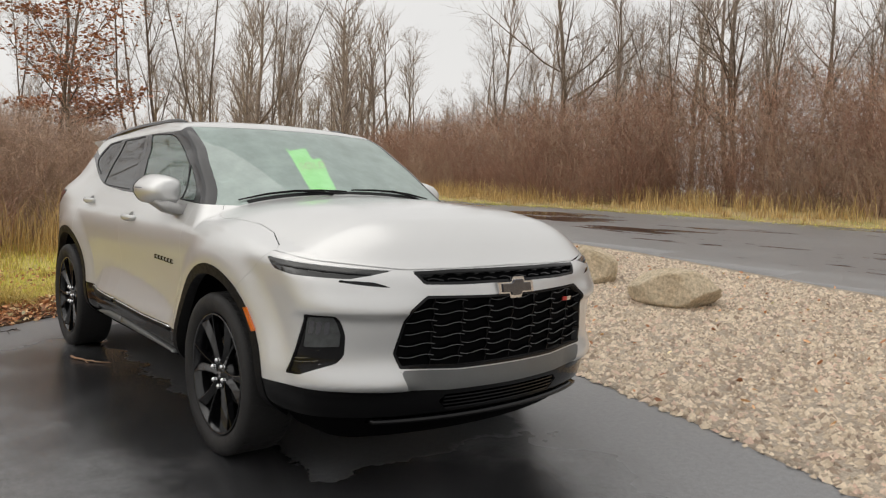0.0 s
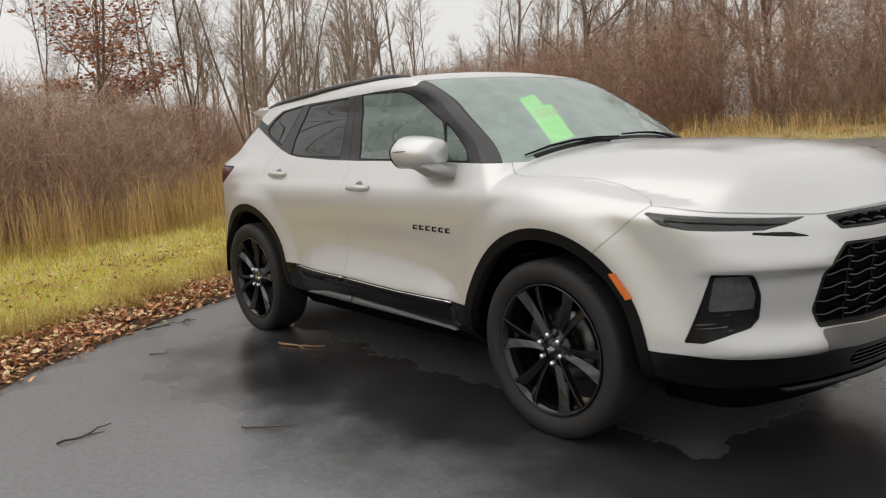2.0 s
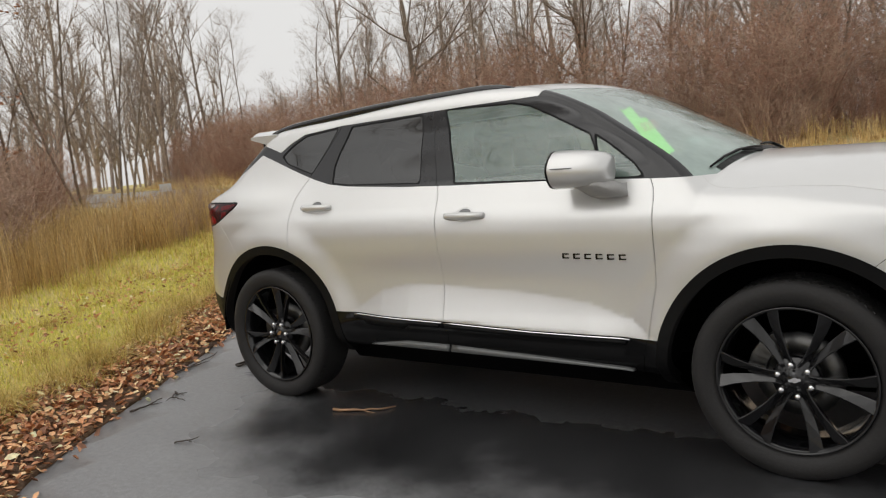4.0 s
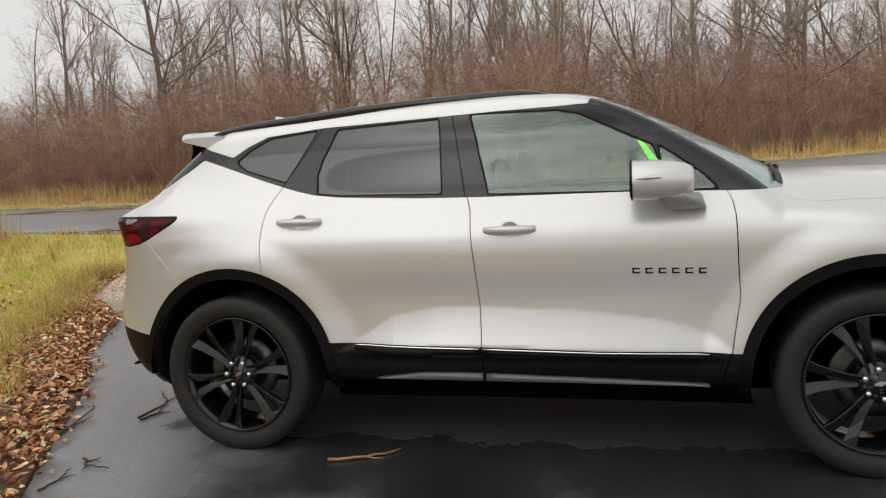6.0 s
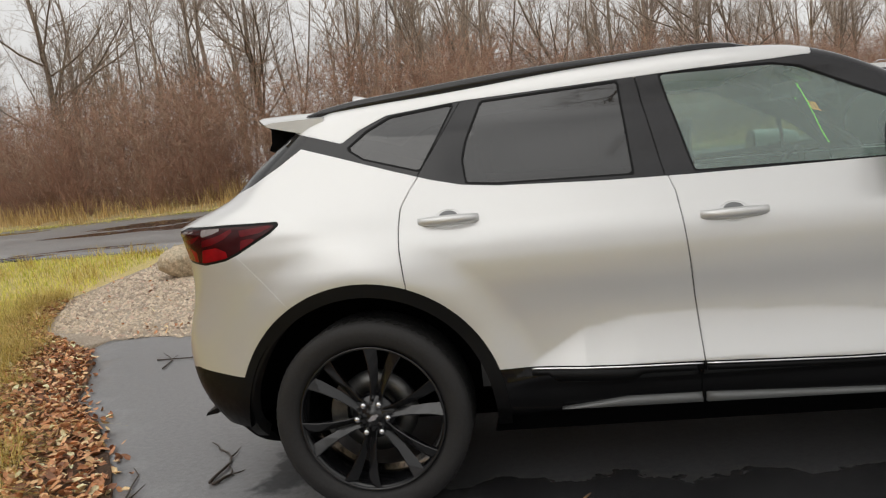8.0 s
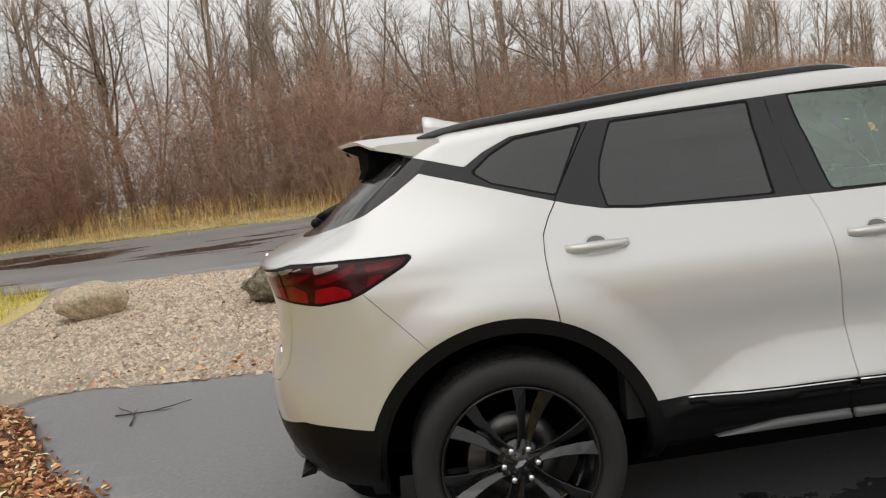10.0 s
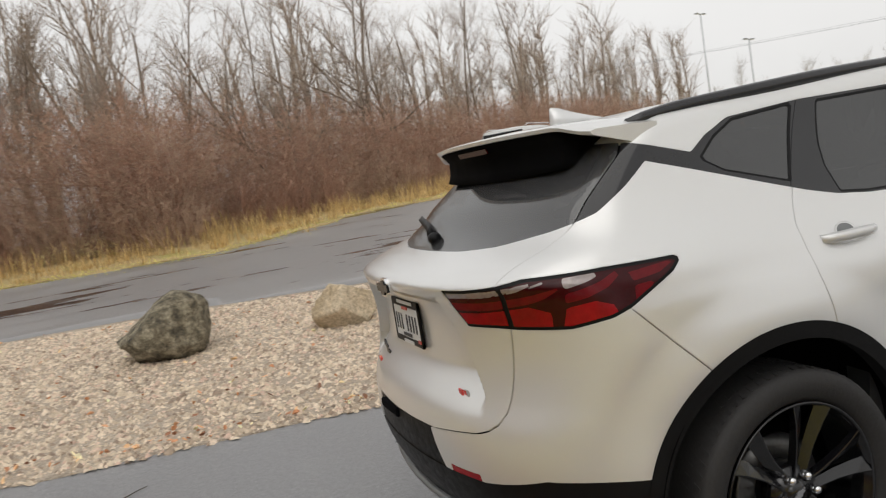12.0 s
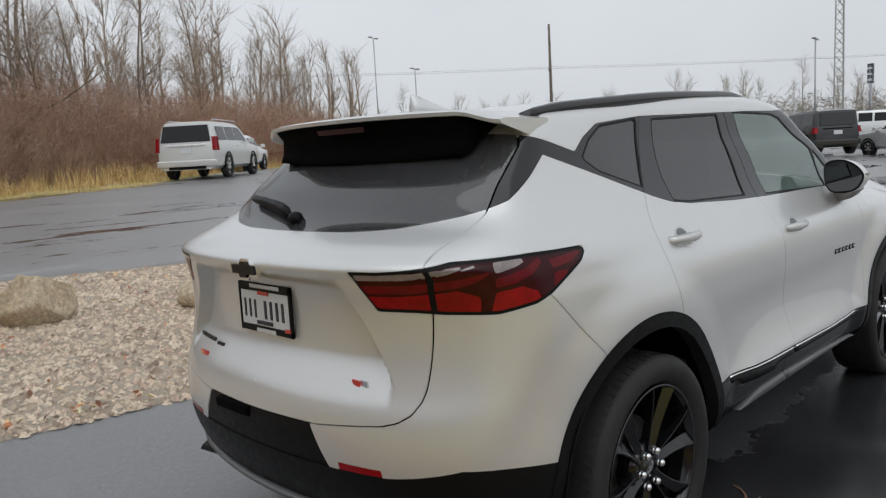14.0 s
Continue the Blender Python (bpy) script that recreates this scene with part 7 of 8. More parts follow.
wood_kinds = [make_tree(tree_mesh(200 + k, h, rad, ln, ll, sp, lw, le, fk), lb, "bare trees behind the thicket") for k, (h, rad, ln, ll, sp, lw, le, fk, lb) in enumerate((
    (11.5, 0.060, 15, 3.0, 0.70, 0.28, 0.04, 0, "tall slim leafless tree behind the thicket"), (10.0, 0.050, 14, 2.6, 0.65, 0.22, 0.06, 0, "tall slim leafless tree behind the thicket"),
    (12.5, 0.085, 15, 3.4, 0.75, 0.30, 0.05, 0, "tall leafless tree with a straight trunk"), (9.0, 0.042, 10, 2.4, 0.6, 0.2, 0.08, 2, "leafless tree with several stems"),
    (8.0, 0.045, 15, 2.4, 0.8, 0.12, 0.06, 0, "small leafless tree with low branches"), (11.0, 0.052, 9, 2.8, 0.6, 0.35, 0.10, 1, "forked leafless tree with rising branches")))]
big_kinds = [make_tree(tree_mesh(230 + k, h, rad, ln, ll, sp, lw, 0.04, fk), lb, "bare trees behind the thicket") for k, (h, rad, ln, ll, sp, lw, fk, lb) in enumerate((
    (10.5, 0.13, 17, 5.2, 0.85, 0.22, 0, "broad leafless tree with wide branches"), (9.5, 0.11, 12, 4.6, 0.75, 0.18, 1, "broad forked leafless tree")))]
put(big_kinds, [(-2.7, 25), (2.1, 25), (11.5, 36), (-11.1, 25), (-19.5, 25), (6.5, 30)], 240, 0.95, 1.15)
TRUNKS = [(-7.8, 25), (-6.9, 25), (1.7, 27), (8.3, 32), (5.5, 28), (13.7, 36), (19.9, 40), (13.2, 39), (15.3, 38), (24, 43), (29, 46), (33, 48),
          (-18.9, 24), (-13.5, 24), (-10.1, 24), (-6.4, 24), (-5.7, 24.5), (-2.0, 24), (3.1, 27), (-23.4, 25), (-36, 28), (-31.5, 27), (-28, 26), (-24, 25), (-18, 23.5), (-15, 22.5),
          (-17.5, 5.1), (-18, 7.3), (-21, 10.3), (-17, 2.2), (-17.5, 0.5), (-14, -5), (-18, -3.5), (-22, 6.5)]
put(wood_kinds, TRUNKS, 241, 0.85, 1.15)
r = np.random.default_rng(250)
WOOD = np.concatenate([rows_of(HEDGE, 5.2, 9.0, 251, 1.6), rows_of(HEDGE, 6.0, 13.5, 252, 2.0), rows_of([(-16, -12), (-19, -3), (-24, 3), (-31, 10), (-40, 14)], 9.0, 1.5, 253, 1.6)])
put(wood_kinds, [tuple(q) for q in WOOD], 254, 0.75, 1.1)
put(wood_kinds, [tuple(q) for q in rows_of([(46, -31), (20, -29), (2, -27), (-10, -22), (-14, -14)], 3.4, -1.0, 255, 1.5)], 256, 0.85, 1.2)


put(big_kinds, [(-11.5, -8.5), (-13.0, -11.0), (-5.5, -15.5), (-1.0, -17.5), (4.5, -19.5)], 257, 0.9, 1.1)
put(wood_kinds, [(-10.5, -10.5), (-9.0, -13.0), (-7.0, -16.5), (1.5, -19.0), (-12.0, -6.8), (-3.5, -18.0)], 258, 0.85, 1.05)


def russet_oak():
    wood, twigs, ends = tree_mesh(260, 9.2, 0.055, 16, 3.6, 1.25, 0.2)
    tr = thing("oak_tree", "young oak still holding russet-brown leaves", "tree", at=pose(-15.6, 2.1, 0))
    quick("trunk", *wood, BARK, tr, "", "", "", True)
    quick("crown", *twigs, TWIG, tr, "bare twigs")
    q = np.random.default_rng(261)
    pick = ends[(ends[:, 0, 2] < 6.8) & (ends[:, 0, 2] > 2.4)]
    pick = pick[q.integers(0, len(pick), 230)]
    knot = np.repeat(pick[np.arange(230), q.integers(1, pick.shape[1], 230)], 24, 0)
    spot = knot + q.normal(0, 1, knot.shape) * np.array((0.30, 0.30, 0.07))
    v, f = leaves(spot[:, :2], spot[:, 2], 0.062, 262)
    quick("foliage", v, f, RUSSET, tr, "russet-brown dead leaves")


russet_oak()
old = make_tree(tree_mesh(270, 12.5, 0.22, 14, 3.6, 0.8, 0.45, 0.02), "thick leafless tree at the lawn's edge")
old.matrix_world = pose(-14.0, -0.9, 0, 0, 0, 40)

# twigs and sticks on the driveway
STICK = plain("wet_dark_twig", (0.055, 0.04, 0.03), 0.45, 0, 0.3, 60)
ORANGE_STICK = plain("peeled_orange_stick", (0.36, 0.20, 0.11), 0.5, 0, 0.35, 40)
for k, (a, b, rad, bend, mat, lb) in enumerate((
        ((-0.93, -1.02), (-0.62, -0.85), 0.0052, 0.03, ORANGE_STICK, "peeled orange stick lying on the asphalt"), ((-2.32, -0.57), (-2.55, -0.05), 0.005, 0.10, STICK, "dark curled twig lying on the asphalt"),
        ((-2.2, -1.15), (-1.98, -1.24), 0.004, 0.03, STICK, ""), ((-2.58, -1.15), (-2.8, -0.34), 0.005, 0.05, STICK, ""), ((-2.13, -1.51), (-2.18, -1.27), 0.004, 0.02, STICK, ""),
        ((-2.31, -0.58), (-2.31, -0.37), 0.005, 0.05, STICK, ""), ((-0.16, -2.55), (-0.25, -2.29), 0.004, 0.02, STICK, ""), ((0.31, -1.85), (0.48, -1.65), 0.003, 0.02, STICK, ""),
        ((-1.39, -1.72), (-1.32, -1.62), 0.003, 0.01, STICK, ""), ((-2.15, -1.19), (-2.11, -1.13), 0.003, 0.01, STICK, ""), ((-3.9, 1.9), (-3.4, 2.05), 0.004, 0.08, STICK, ""), ((-3.7, 1.6), (-3.95, 2.1), 0.004, 0.06, STICK, ""))):
    q = np.random.default_rng(300 + k)
    a, b = Vector((*a, 0.008)), Vector((*b, 0.008))
    rad *= 1.5
    side = (b - a).normalized().cross(Vector((0, 0, 1)))
    pts = [a.lerp(b, f) + side * (bend * math.sin(math.pi * f) + q.normal(0, 0.006)) + Vector((0, 0, abs(q.normal(0, 0.004)))) for f in np.linspace(0, 1, 9)]
    bm = bmesh.new()
    tube(bm, pts, [rad * (1.1 - 0.7 * f) for f in np.linspace(0, 1, 9)], 6)
    tube(bm, [pts[4], pts[4] + side * 0.03 + (b - a) * 0.10, pts[4] + side * 0.05 + (b - a) * 0.22], [rad * 0.6, rad * 0.5, rad * 0.2], 5)
    tagged(part("twig", bm, mat, None, "", True), lb or "thin dark twig lying on the wet asphalt", "twig", "twigs on the driveway")
# ---- parked vehicles across the road and in the car park ----
FAR_GLASS = plain("dark_car_window", (0.008, 0.009, 0.010), 0.06, 0, 0.2, 6, spec=0.4)
SILVER = car_paint("silver_paint", (0.64, 0.64, 0.62))
WHITE = car_paint("white_paint", (0.80, 0.80, 0.79))
BLACK_PAINT = car_paint("black_paint", (0.012, 0.012, 0.013))
RED_PAINT = car_paint("red_paint", (0.35, 0.02, 0.02))
GREY_PAINT = car_paint("grey_paint", (0.16, 0.17, 0.18))
CHROME_WHEEL = plain("bright_wheel", (0.62, 0.62, 0.63), 0.2, 1.0, 0.1, 30)


def far_wheel(parent, x, y, rad, rim_mat, s):
    w = new("wheel")
    w.parent = parent
    w.matrix_basis = pose(x, y, rad)
    bm = bmesh.new()
    revolve(bm, [(rad * 0.66, -0.10), (rad * 0.9, -0.12), (rad, -0.09), (rad, 0.09), (rad * 0.9, 0.12), (rad * 0.66, 0.10)], 28)
    part("tyre", bm, RUBBER, w, smooth=True)
    bm = bmesh.new()
    revolve(bm, [(0.0, s * 0.085), (rad * 0.2, s * 0.09), (rad * 0.6, s * 0.06), (rad * 0.68, s * 0.10), (rad * 0.68, -s * 0.05)], 28)
    rim = part("rim", bm, rim_mat, w, smooth=True)
    for k in range(6):
        a = 2 * math.pi * k / 6
        bm = bmesh.new()
        box(bm, (rad * 0.16, 0.012, rad * 0.26), (rad * 0.43 * math.cos(a), s * 0.082, rad * 0.43 * math.sin(a)), Euler((0, -a + math.pi / 2, 0)))
        part("wheel_slot", bm, DARK, rim)


def parked_car(name, label, category, at, length, width, height, paint, stations, belt, roof_w, axle, wheel, rim_mat, side_windows, rear_window, front_window, tail, chrome_rear=False, group=""):
    """stations: (x, top height) of the outline from tail to nose; belt: height of the window line."""
    c = thing(name, label, category, group, at=at)
    W = width / 2
    rings = []
    for x, top in stations:
        end = 1 - 0.10 * max(0, abs(x) / (length / 2) - 0.86) / 0.14
        cabin = top > belt + 0.08
        up = [(W * 0.86 * end, 0.32), (W * 0.98 * end, 0.42), (W * end, 0.62), (W * end, belt * 0.85), (W * 0.965 * end, min(belt, top - 0.05))]
        f = np.clip((top - belt) / (height - belt), 0, 1)
        up += [(W * (0.965 - (0.965 - roof_w) * 0.9 * f) * end, max(min(belt, top - 0.05), top - 0.10)), (W * (0.93 - (0.93 - roof_w + 0.07) * f) * end, top - 0.02), (W * 0.45 * end, top)]
        ring = [(x, -y, z) for y, z in up] + [(x, y, z) for y, z in reversed(up)]
        rings.append(ring)
    body = part("body", loft(bmesh.new(), rings), paint, c, smooth=False)
    me = body.data
    me.shade_smooth()
    me.set_sharp_from_angle(angle=radians(32))

    def flank(z):
        f = (z - belt) / (height - 0.10 - belt)
        return W * (0.965 - (0.965 - roof_w) * 0.9 * f)
    for s in (-1, 1):
        for win in side_windows:
            bm = bmesh.new()
            prism(bm, [(x, s * (flank(z) - 0.004), z) for x, z in win], (0, s * 0.012, 0))
            part("side_window", bm, FAR_GLASS, c, "dark side glass")
        for ax in axle:
            bm = bmesh.new()
            loft(bm, [[(ax + r * math.cos(a), s * y, wheel + r * math.sin(a)) for a in np.linspace(-0.15, math.pi + 0.15, 18)] for r, y in ((wheel + 0.075, W + 0.006), (wheel + 0.02, W + 0.008), (wheel + 0.02, W - 0.25), (0.02, W - 0.25))], close=False, caps=False)
            part("wheel_arch", bm, DARK, c, "dark wheel arch")
            far_wheel(c, ax, s * (W - 0.09), wheel, rim_mat, s)
        bm = bmesh.new()
        x, z0, z1, w = tail
        prism(bm, [(x, s * (W * 0.99), z0), (x - 0.01, s * (W * 0.985 - w), z0), (x + 0.03, s * (W * 0.975 - w), z1), (x + 0.05, s * (W * 0.955), z1)], (-0.03, 0, 0))
        part("tail_lamp", bm, RED_BRIGHT, c, "tall red tail lamp")
        bm = bmesh.new()
        prism(bm, [(x - 0.01, s * (W * 0.93), z0), (x + 0.22, s * (W * 1.0), z0), (x + 0.16, s * (W * 0.985), z1), (x + 0.03, s * W * 0.93, z1)], (0, s * 0.014, 0))
        part("tail_lamp", bm, RED_BRIGHT, c, "tall red tail lamp")
        bm = bmesh.new()
        box(bm, (0.12, 0.20, 0.16), (length * 0.19, s * (W + 0.10), belt + 0.06), None, 0.03)
        part("door_mirror", bm, paint, c)
        bm = bmesh.new()
        for hx in (-0.35, 0.55):
            box(bm, (0.20, 0.03, 0.03), (hx, s * (W * 0.985), belt * 0.88), None, 0.01)
        part("door_handles", bm, CHROME if chrome_rear else paint, c)
    for nm, (x0, z0, x1, z1, w0, w1), off in (("rear_window", rear_window, -0.02), ("windscreen", front_window, 0.02)):
        bm = bmesh.new()
        prism(bm, [(x0, -w0 * W, z0), (x0, w0 * W, z0), (x1, w1 * W, z1), (x1, -w1 * W, z1)], (off, 0, 0.012))
        part(nm, bm, FAR_GLASS, c, "dark glass")
    xb = stations[0][0]
    bm = bmesh.new()
    box(bm, (0.16, width * 0.97, 0.22), (xb + 0.02, 0, 0.52), None, 0.05)
    part("rear_bumper", bm, paint, c, smooth=False)
    bm = bmesh.new()
    box(bm, (0.05, width * 0.6, 0.12), (xb - 0.03, 0, 0.40), None, 0.02)
    part("bumper_trim", bm, BLACK_TRIM, c)
    bm = bmesh.new()
    box(bm, (0.02, 0.34, 0.16), (xb - 0.035, 0, belt * 0.78), None, 0.004)
    part("plate_panel", bm, PLATE_WHITE, c)
    bm = bmesh.new()
    box(bm, (0.03, width * 0.62, 0.05), (xb - 0.03, 0, belt * 0.92), None, 0.01)
    part("tailgate_bar", bm, CHROME if chrome_rear else BLACK_TRIM, c)
    xf = stations[-1][0]
    bm = bmesh.new()
    box(bm, (0.05, width * 0.56, 0.26), (xf + 0.0, 0, 0.78), None, 0.02)
    part("grille", bm, BLACK_TRIM, c)
    for s in (-1, 1):
        bm = bmesh.new()
        box(bm, (0.08, 0.34, 0.15), (xf - 0.01, s * W * 0.72, 0.86), None, 0.03)
        part("headlamp", bm, CLEAR_LENS, c)
    if chrome_rear:
        for s in (-1, 1):
            bm = bmesh.new()
            tube(bm, [(-2.1, s * W * 0.72, height - 0.01), (-1.9, s * W * 0.72, height + 0.05), (0.4, s * W * 0.72, height + 0.05), (0.6, s * W * 0.72, height - 0.01)], 0.018, 6)
            part("roof_rail", bm, CHROME, c)
    return c


def big_suv():
    return parked_car("suv", "large silver utility car with bright wheels at the roadside", "car", pose(10.35, 22.75, float(gz(10.3, 22.7)) + 0.008, 0, 0, 42), 5.18, 2.04, 1.89, SILVER,
                      [(-2.59, 1.02), (-2.56, 1.18), (-2.42, 1.84), (-2.30, 1.875), (-1.6, 1.89), (-0.4, 1.89), (0.35, 1.86), (0.62, 1.78), (1.18, 1.22), (1.35, 1.18), (2.2, 1.10), (2.48, 1.02), (2.59, 0.80)],
                      1.20, 0.78, (-1.44, 1.50), 0.40, CHROME_WHEEL,
                      ([(-2.2, 1.25), (-1.35, 1.25), (-1.35, 1.70), (-2.12, 1.70)], [(-1.25, 1.25), (-0.32, 1.25), (-0.32, 1.72), (-1.25, 1.70)], [(-0.22, 1.25), (0.85, 1.25), (0.48, 1.68), (-0.22, 1.72)]),
                      (-2.57, 1.22, -2.45, 1.74, 0.80, 0.72), (1.16, 1.24, 0.66, 1.75, 0.84, 0.70), (-2.58, 0.92, 1.36, 0.13), True)


def lot_car(name, label, at, paint, boxy, group="cars in the car park"):
    if boxy:
        return parked_car(name, label, "car", at, 4.4, 1.88, 1.85, paint, [(-2.2, 1.0), (-2.18, 1.15), (-2.12, 1.80), (-1.9, 1.85), (0.3, 1.85), (0.5, 1.82), (0.82, 1.20), (2.0, 1.14), (2.15, 1.05), (2.2, 0.7)],
                          1.18, 0.86, (-1.45, 1.45), 0.41, BLACK_GLOSS, ([(-1.95, 1.24), (-1.0, 1.24), (-1.0, 1.70), (-1.92, 1.70)], [(-0.9, 1.24), (-0.2, 1.24), (-0.2, 1.72), (-0.9, 1.72)], [(-0.1, 1.24), (0.65, 1.24), (0.46, 1.70), (-0.1, 1.72)]),
                          (-2.19, 1.2, -2.13, 1.7, 0.75, 0.72), (0.82, 1.22, 0.52, 1.78, 0.85, 0.80), (-2.2, 0.9, 1.15, 0.12), group=group)
    return parked_car(name, label, "car", at, 4.6, 1.85, 1.66, paint, [(-2.3, 0.85), (-2.26, 1.05), (-2.0, 1.25), (-1.75, 1.54), (-1.5, 1.60), (-0.4, 1.66), (0.2, 1.62), (0.95, 1.14), (1.1, 1.08), (1.9, 0.98), (2.2, 0.88), (2.3, 0.65)],
                      1.08, 0.74, (-1.38, 1.40), 0.35, CHROME_WHEEL, ([(-1.7, 1.15), (-1.0, 1.13), (-1.0, 1.48), (-1.45, 1.46)], [(-0.92, 1.13), (-0.15, 1.13), (-0.15, 1.50), (-0.92, 1.49)], [(-0.05, 1.13), (0.72, 1.13), (0.25, 1.46), (-0.05, 1.50)]),
                      (-2.06, 1.2, -1.78, 1.52, 0.75, 0.66), (0.95, 1.14, 0.25, 1.58, 0.82, 0.66), (-2.27, 0.82, 1.06, 0.24), group=group)


big_suv()
lot_car("sedan", "white car parked beyond the silver utility car", pose(15.4, 29.6, float(gz(14, 27)) + 0.008, 0, 0, 42), WHITE, False, "")
for k, (x, y, turn, paint, boxy, nm, lb) in enumerate((
        (31.4, 9.3, 42, BLACK_PAINT, True, "off_road_car", "black boxy off-road car in the wet car park"), (31.8, 5.6, 55, WHITE, False, "crossover", "white crossover in the wet car park"),
        (32.6, 2.6, 55, RED_PAINT, False, "hatchback", "red car in the wet car park"), (33.2, 0.0, 55, GREY_PAINT, False, "hatchback", "grey car in the wet car park"),
        (36.5, 15.0, 190, WHITE, False, "crossover", "white crossover in the wet car park"), (45.0, 11.4, 100, WHITE, True, "van", "white van at the back of the car park"),
        (45.5, 5.0, 95, GREY_PAINT, False, "hatchback", "grey car at the back of the car park"))):
    lot_car(nm, lb, pose(x, y, float(gz(x, y)) + 0.008, 0, 0, turn), paint, boxy)

# ---- poles, masts and signs ----
WEATHERED = plain("weathered_pole_wood", (0.15, 0.125, 0.10), 0.85, 0, 0.3, 12, 0.3)
GALVANISED = plain("galvanised_steel", (0.36, 0.37, 0.38), 0.5, 0.7, 0.15, 10)


def utility_pole(x, y, h):
    p = thing("utility_pole", "weathered wooden utility pole with a cross-arm", "utility pole", at=pose(x, y, float(gz(x, y)), 0, 0, 35))
    bm = bmesh.new()
    tube(bm, [(0, 0, -0.2), (0, 0, h * 0.5), (0.02, 0, h)], [0.17, 0.15, 0.11], 10)
    part("post", bm, WEATHERED, p, smooth=True)
    bm = bmesh.new()
    box(bm, (2.4, 0.10, 0.12), (0, 0.12, h - 4.5), None, 0.01)
    arm = part("cross_arm", bm, WEATHERED, p)
    for k in (-1.1, -0.4, 0.4, 1.1):
        bm = bmesh.new()
        tube(bm, [(k, 0.12, h - 4.44), (k, 0.12, h - 4.30), (k, 0.12, h - 4.22)], [0.03, 0.05, 0.02], 8)
        part("insulator", bm, GALVANISED, arm)
    return p


def lamp_post(x, y, h, turn):
    p = thing("lamp_post", "slim grey lamp post with a shoebox head", "lamp post", "car park lamps", at=pose(x, y, float(gz(x, y)), 0, 0, turn))
    bm = bmesh.new()
    tube(bm, [(0, 0, -0.2), (0, 0, h)], [0.09, 0.06], 8)
    part("post", bm, GALVANISED, p, smooth=True)
    for s in (-1, 1):
        bm = bmesh.new()
        tube(bm, [(0, 0, h - 0.1), (s * 0.5, 0, h - 0.02)], 0.03, 6)
        box(bm, (0.6, 0.32, 0.14), (s * 0.75, 0, h), None, 0.03)
        part("lamp_head", bm, GALVANISED, p)


def lattice_tower(x, y, h, w):
    t = thing("lattice_tower", "tall pale lattice mast far beyond the car park", "tower", at=pose(x, y, 0.5, 0, 0, 20))
    legs = [(-w / 2, -w / 3), (w / 2, -w / 3), (0, w * 0.6)]
    for lx, ly in legs:
        bm = bmesh.new()
        tube(bm, [(lx, ly, 0), (lx * 0.6, ly * 0.6, h)], 0.16, 6)
        part("leg", bm, GALVANISED, t)
    bm = bmesh.new()
    n = 26
    for k in range(n):
        a, b = k / n, (k + 1) / n
        for (x0, y0), (x1, y1) in zip(legs, legs[1:] + legs[:1]):
            fa, fb = 1 - 0.4 * a, 1 - 0.4 * b
            tube(bm, [(x0 * fa, y0 * fa, h * a), (x1 * fb, y1 * fb, h * b)], 0.07, 4)
            tube(bm, [(x1 * fa, y1 * fa, h * a), (x0 * fb, y0 * fb, h * b)], 0.07, 4)
    part("bracing", bm, GALVANISED, t, "crossed bracing")
    bm = bmesh.new()
    for a in (0, 2.1, 4.2):
        box(bm, (0.4, 0.5, 2.4), (1.3 * math.cos(a), 1.3 * math.sin(a), h - 2), Euler((0, 0, a)), 0.05)
        tube(bm, [(0, 0, h - 2), (1.3 * math.cos(a), 1.3 * math.sin(a), h - 2)], 0.08, 5)
    part("antennas", bm, GALVANISED, t)


def pole_sign(x, y, h):
    p = thing("pole_sign", "tall narrow sign on a pole beyond the car park", "sign", at=pose(x, y, float(gz(x, y)), 0, 0, 75))
    bm = bmesh.new()
    tube(bm, [(0, 0, -0.2), (0, 0, h)], 0.14, 8)
    part("post", bm, GALVANISED, p, smooth=True)
    bm = bmesh.new()
    box(bm, (0.55, 0.25, 1.9), (0, 0, h - 0.8), None, 0.03)
    board = part("sign_board", bm, plain("dark_sign_board", (0.06, 0.07, 0.09), 0.5), p)
    for k in range(3):
        bm = bmesh.new()
        box(bm, (0.45, 0.02, 0.2), (0, 0.135, h - 0.3 - 0.55 * k))
        box(bm, (0.45, 0.02, 0.2), (0, -0.135, h - 0.3 - 0.55 * k))
        part("sign_bar", bm, PLATE_WHITE, board)


utility_pole(60, 43.6, 12.2)
lamp_post(60, 70, 14.5, 20)
lamp_post(60, 63, 10, 20)
lamp_post(75, 23.4, 9, 10)
lattice_tower(210, 61.2, 62, 2.4)
pole_sign(80, 19.9, 6.4)
sg = thing("road_sign", "small white sign on a short post in the dry grass", "sign", at=pose(-14.9, 7.6, float(gz(-14.9, 7.6)), 0, 0, 52))
bm = bmesh.new()
tube(bm, [(0, 0, -0.1), (0, 0, 1.02)], 0.016, 6)
part("post", bm, GALVANISED, sg)
bm = bmesh.new()
box(bm, (0.29, 0.012, 0.20), (0, -0.024, 0.93), None, 0.004)
part("sign_board", bm, PLATE_WHITE, sg)


for k in (-1.1, 0.4, 1.1):
    a = Vector((60 + k * 0.82, 43.6 + k * 0.57, float(gz(0, 43)) + 7.95))
    for b in (Vector((160 + k, -20, 13)), Vector((-10 + k, 95, 13))):
        bm = bmesh.new()
        tube(bm, [a.lerp(b, f) - Vector((0, 0, 5 * f * (1 - f))) for f in np.linspace(0, 1, 14)], 0.006, 4)
        tagged(part("overhead_wire", bm, BLACK_TRIM, None), "thin dark overhead wire on poles", "wire", "overhead wires")


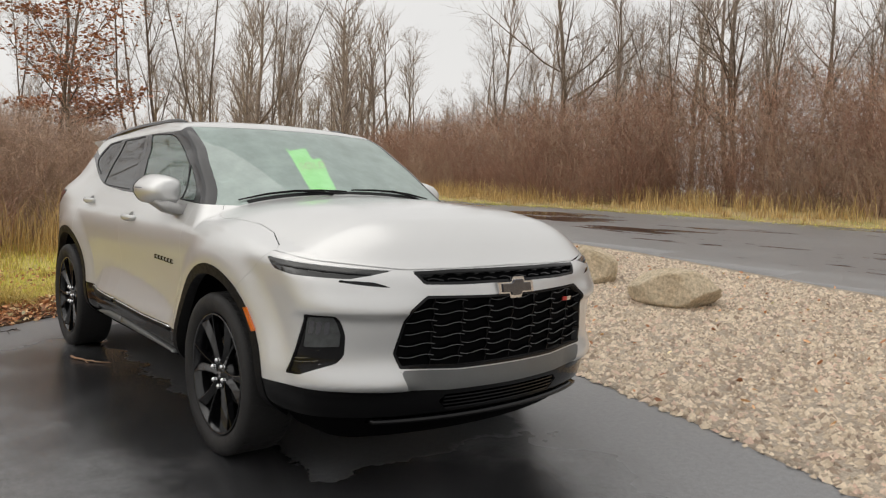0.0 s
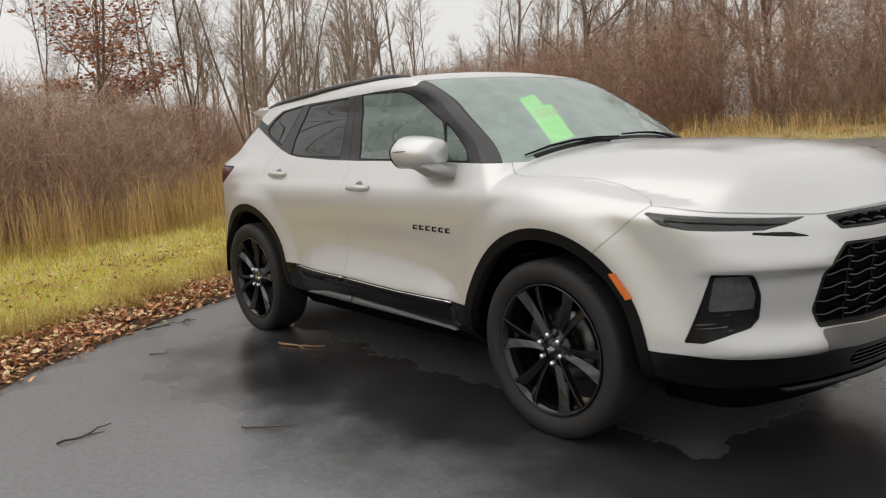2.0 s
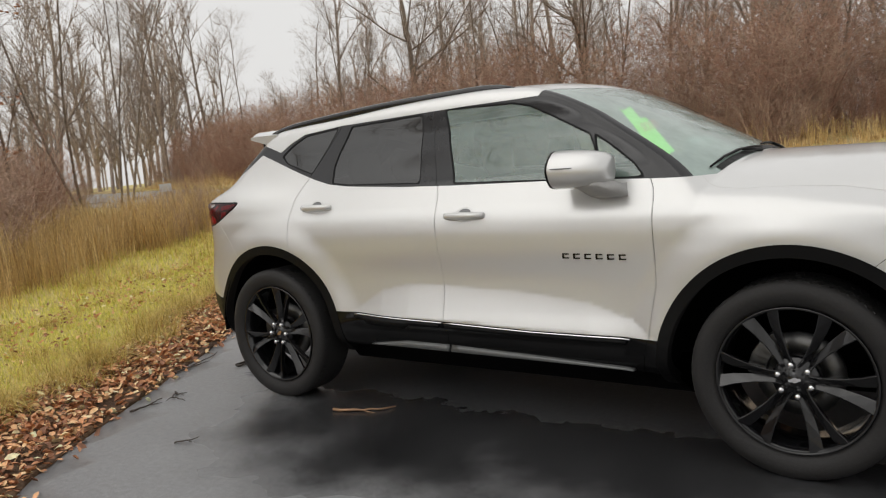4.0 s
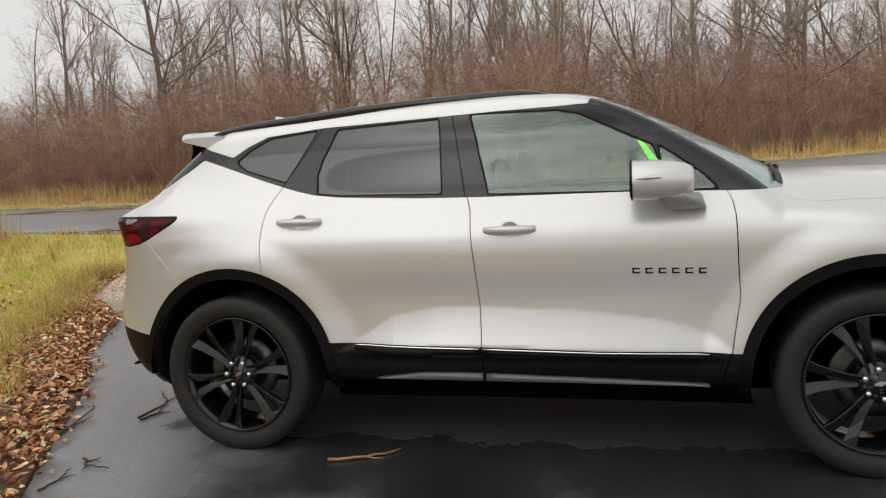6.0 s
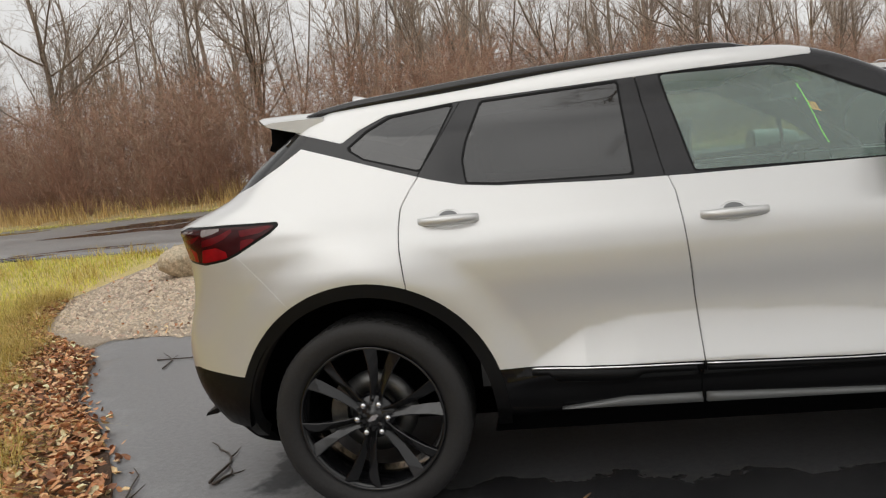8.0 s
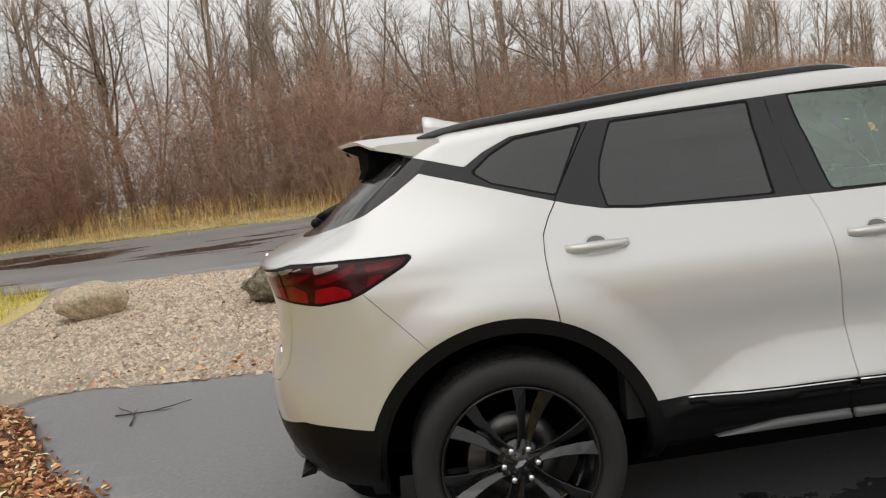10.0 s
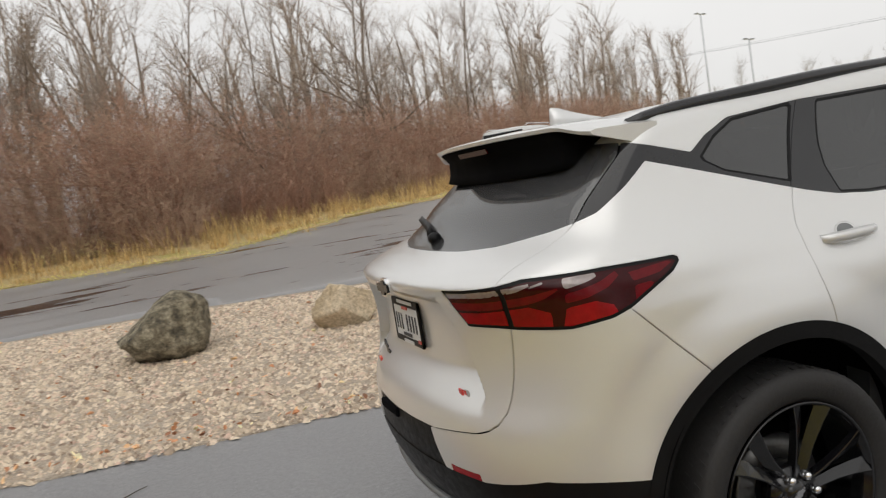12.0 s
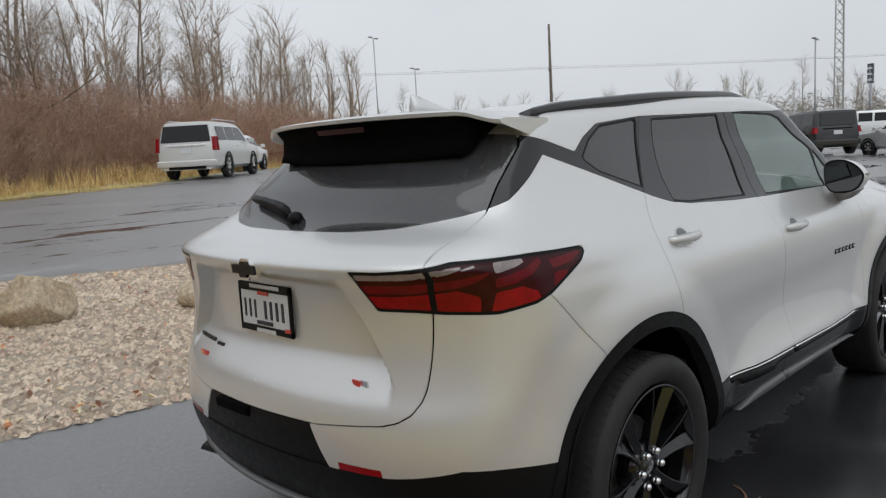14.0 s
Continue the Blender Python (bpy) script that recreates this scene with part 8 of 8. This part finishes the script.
# ---- far woods ----
def far_wood(spots, seed, low, high):
    r = np.random.default_rng(seed)
    kinds = []
    for k in range(4):
        q = np.random.default_rng(seed + k)
        P0, R0 = grow(q, np.zeros((1, 3)), np.array([(0.0, 0.0, 1.0)]), np.array([1.0]), np.array([0.014]), 6, 0.05, 0.03)
        P1, R1 = sprout(q, P0, R0, 16, 0.2, 0.97, 0.40, 0.6, 0.15, 4, 0.6, 0.1, 0.55, 0.003)
        P2, R2 = sprout(q, P1, R1, 7, 0.15, 0.98, 0.20, 0.6, 0.08, 2, 0.7, 0.1, 0.3, 0.0022)
        kinds.append(merged([limbs(P0, R0, 4), limbs(P1, R1, 3), limbs(P2, R2, 3)]))
    out = []
    for x, y in spots:
        v, f = kinds[int(r.integers(0, 4))]
        s, a = r.uniform(low, high), r.uniform(0, 6.28)
        m = np.array([(math.cos(a), -math.sin(a), 0), (math.sin(a), math.cos(a), 0), (0, 0, 1)]) * s
        out.append((v @ m.T + np.array((x, y, float(gz(x, y)) - 0.1)), f))
    return merged(out)


r = np.random.default_rng(401)
quick("far_wood", *far_wood(np.concatenate([rows_of(HEDGE, 3.6, 18, 402, 2.5), rows_of(HEDGE, 4.5, 25, 403, 3.0), rows_of([(26, 52), (40, 61), (56, 68)], 2.2, 2, 404, 2.0), rows_of([(24, 58), (42, 70), (60, 78)], 2.6, 2, 417, 2.0), scatter(50, [(-36, 17), (-80, 24), (-95, 55), (-60, 48), (-46, 36)], 409)]), 405, 9, 14), TWIG, None, "bare grey-brown wood behind the thicket", "woods", "stuff")
# far haze is mixed into this twig colour
HAZE_TWIG = bark("haze_grey_twigs", (0.30, 0.275, 0.255), (0.44, 0.41, 0.385), 0.3)
BAND = [(30, 230), (80, 200), (130, 165), (180, 115), (215, 60), (228, 0), (220, -60)]
quick("distant_trees", *merged([far_wood(np.concatenate([rows_of(BAND, 4.5, 0, 406, 4.0), rows_of([(38, 92), (55, 100), (72, 96)], 4, 0, 407, 3)]), 408, 9, 17), tangle(BAND, 26000, 14.0, 11.0, 2.6, 0.10, 410)]), HAZE_TWIG, None, "distant pale line of bare trees", "woods", "stuff")
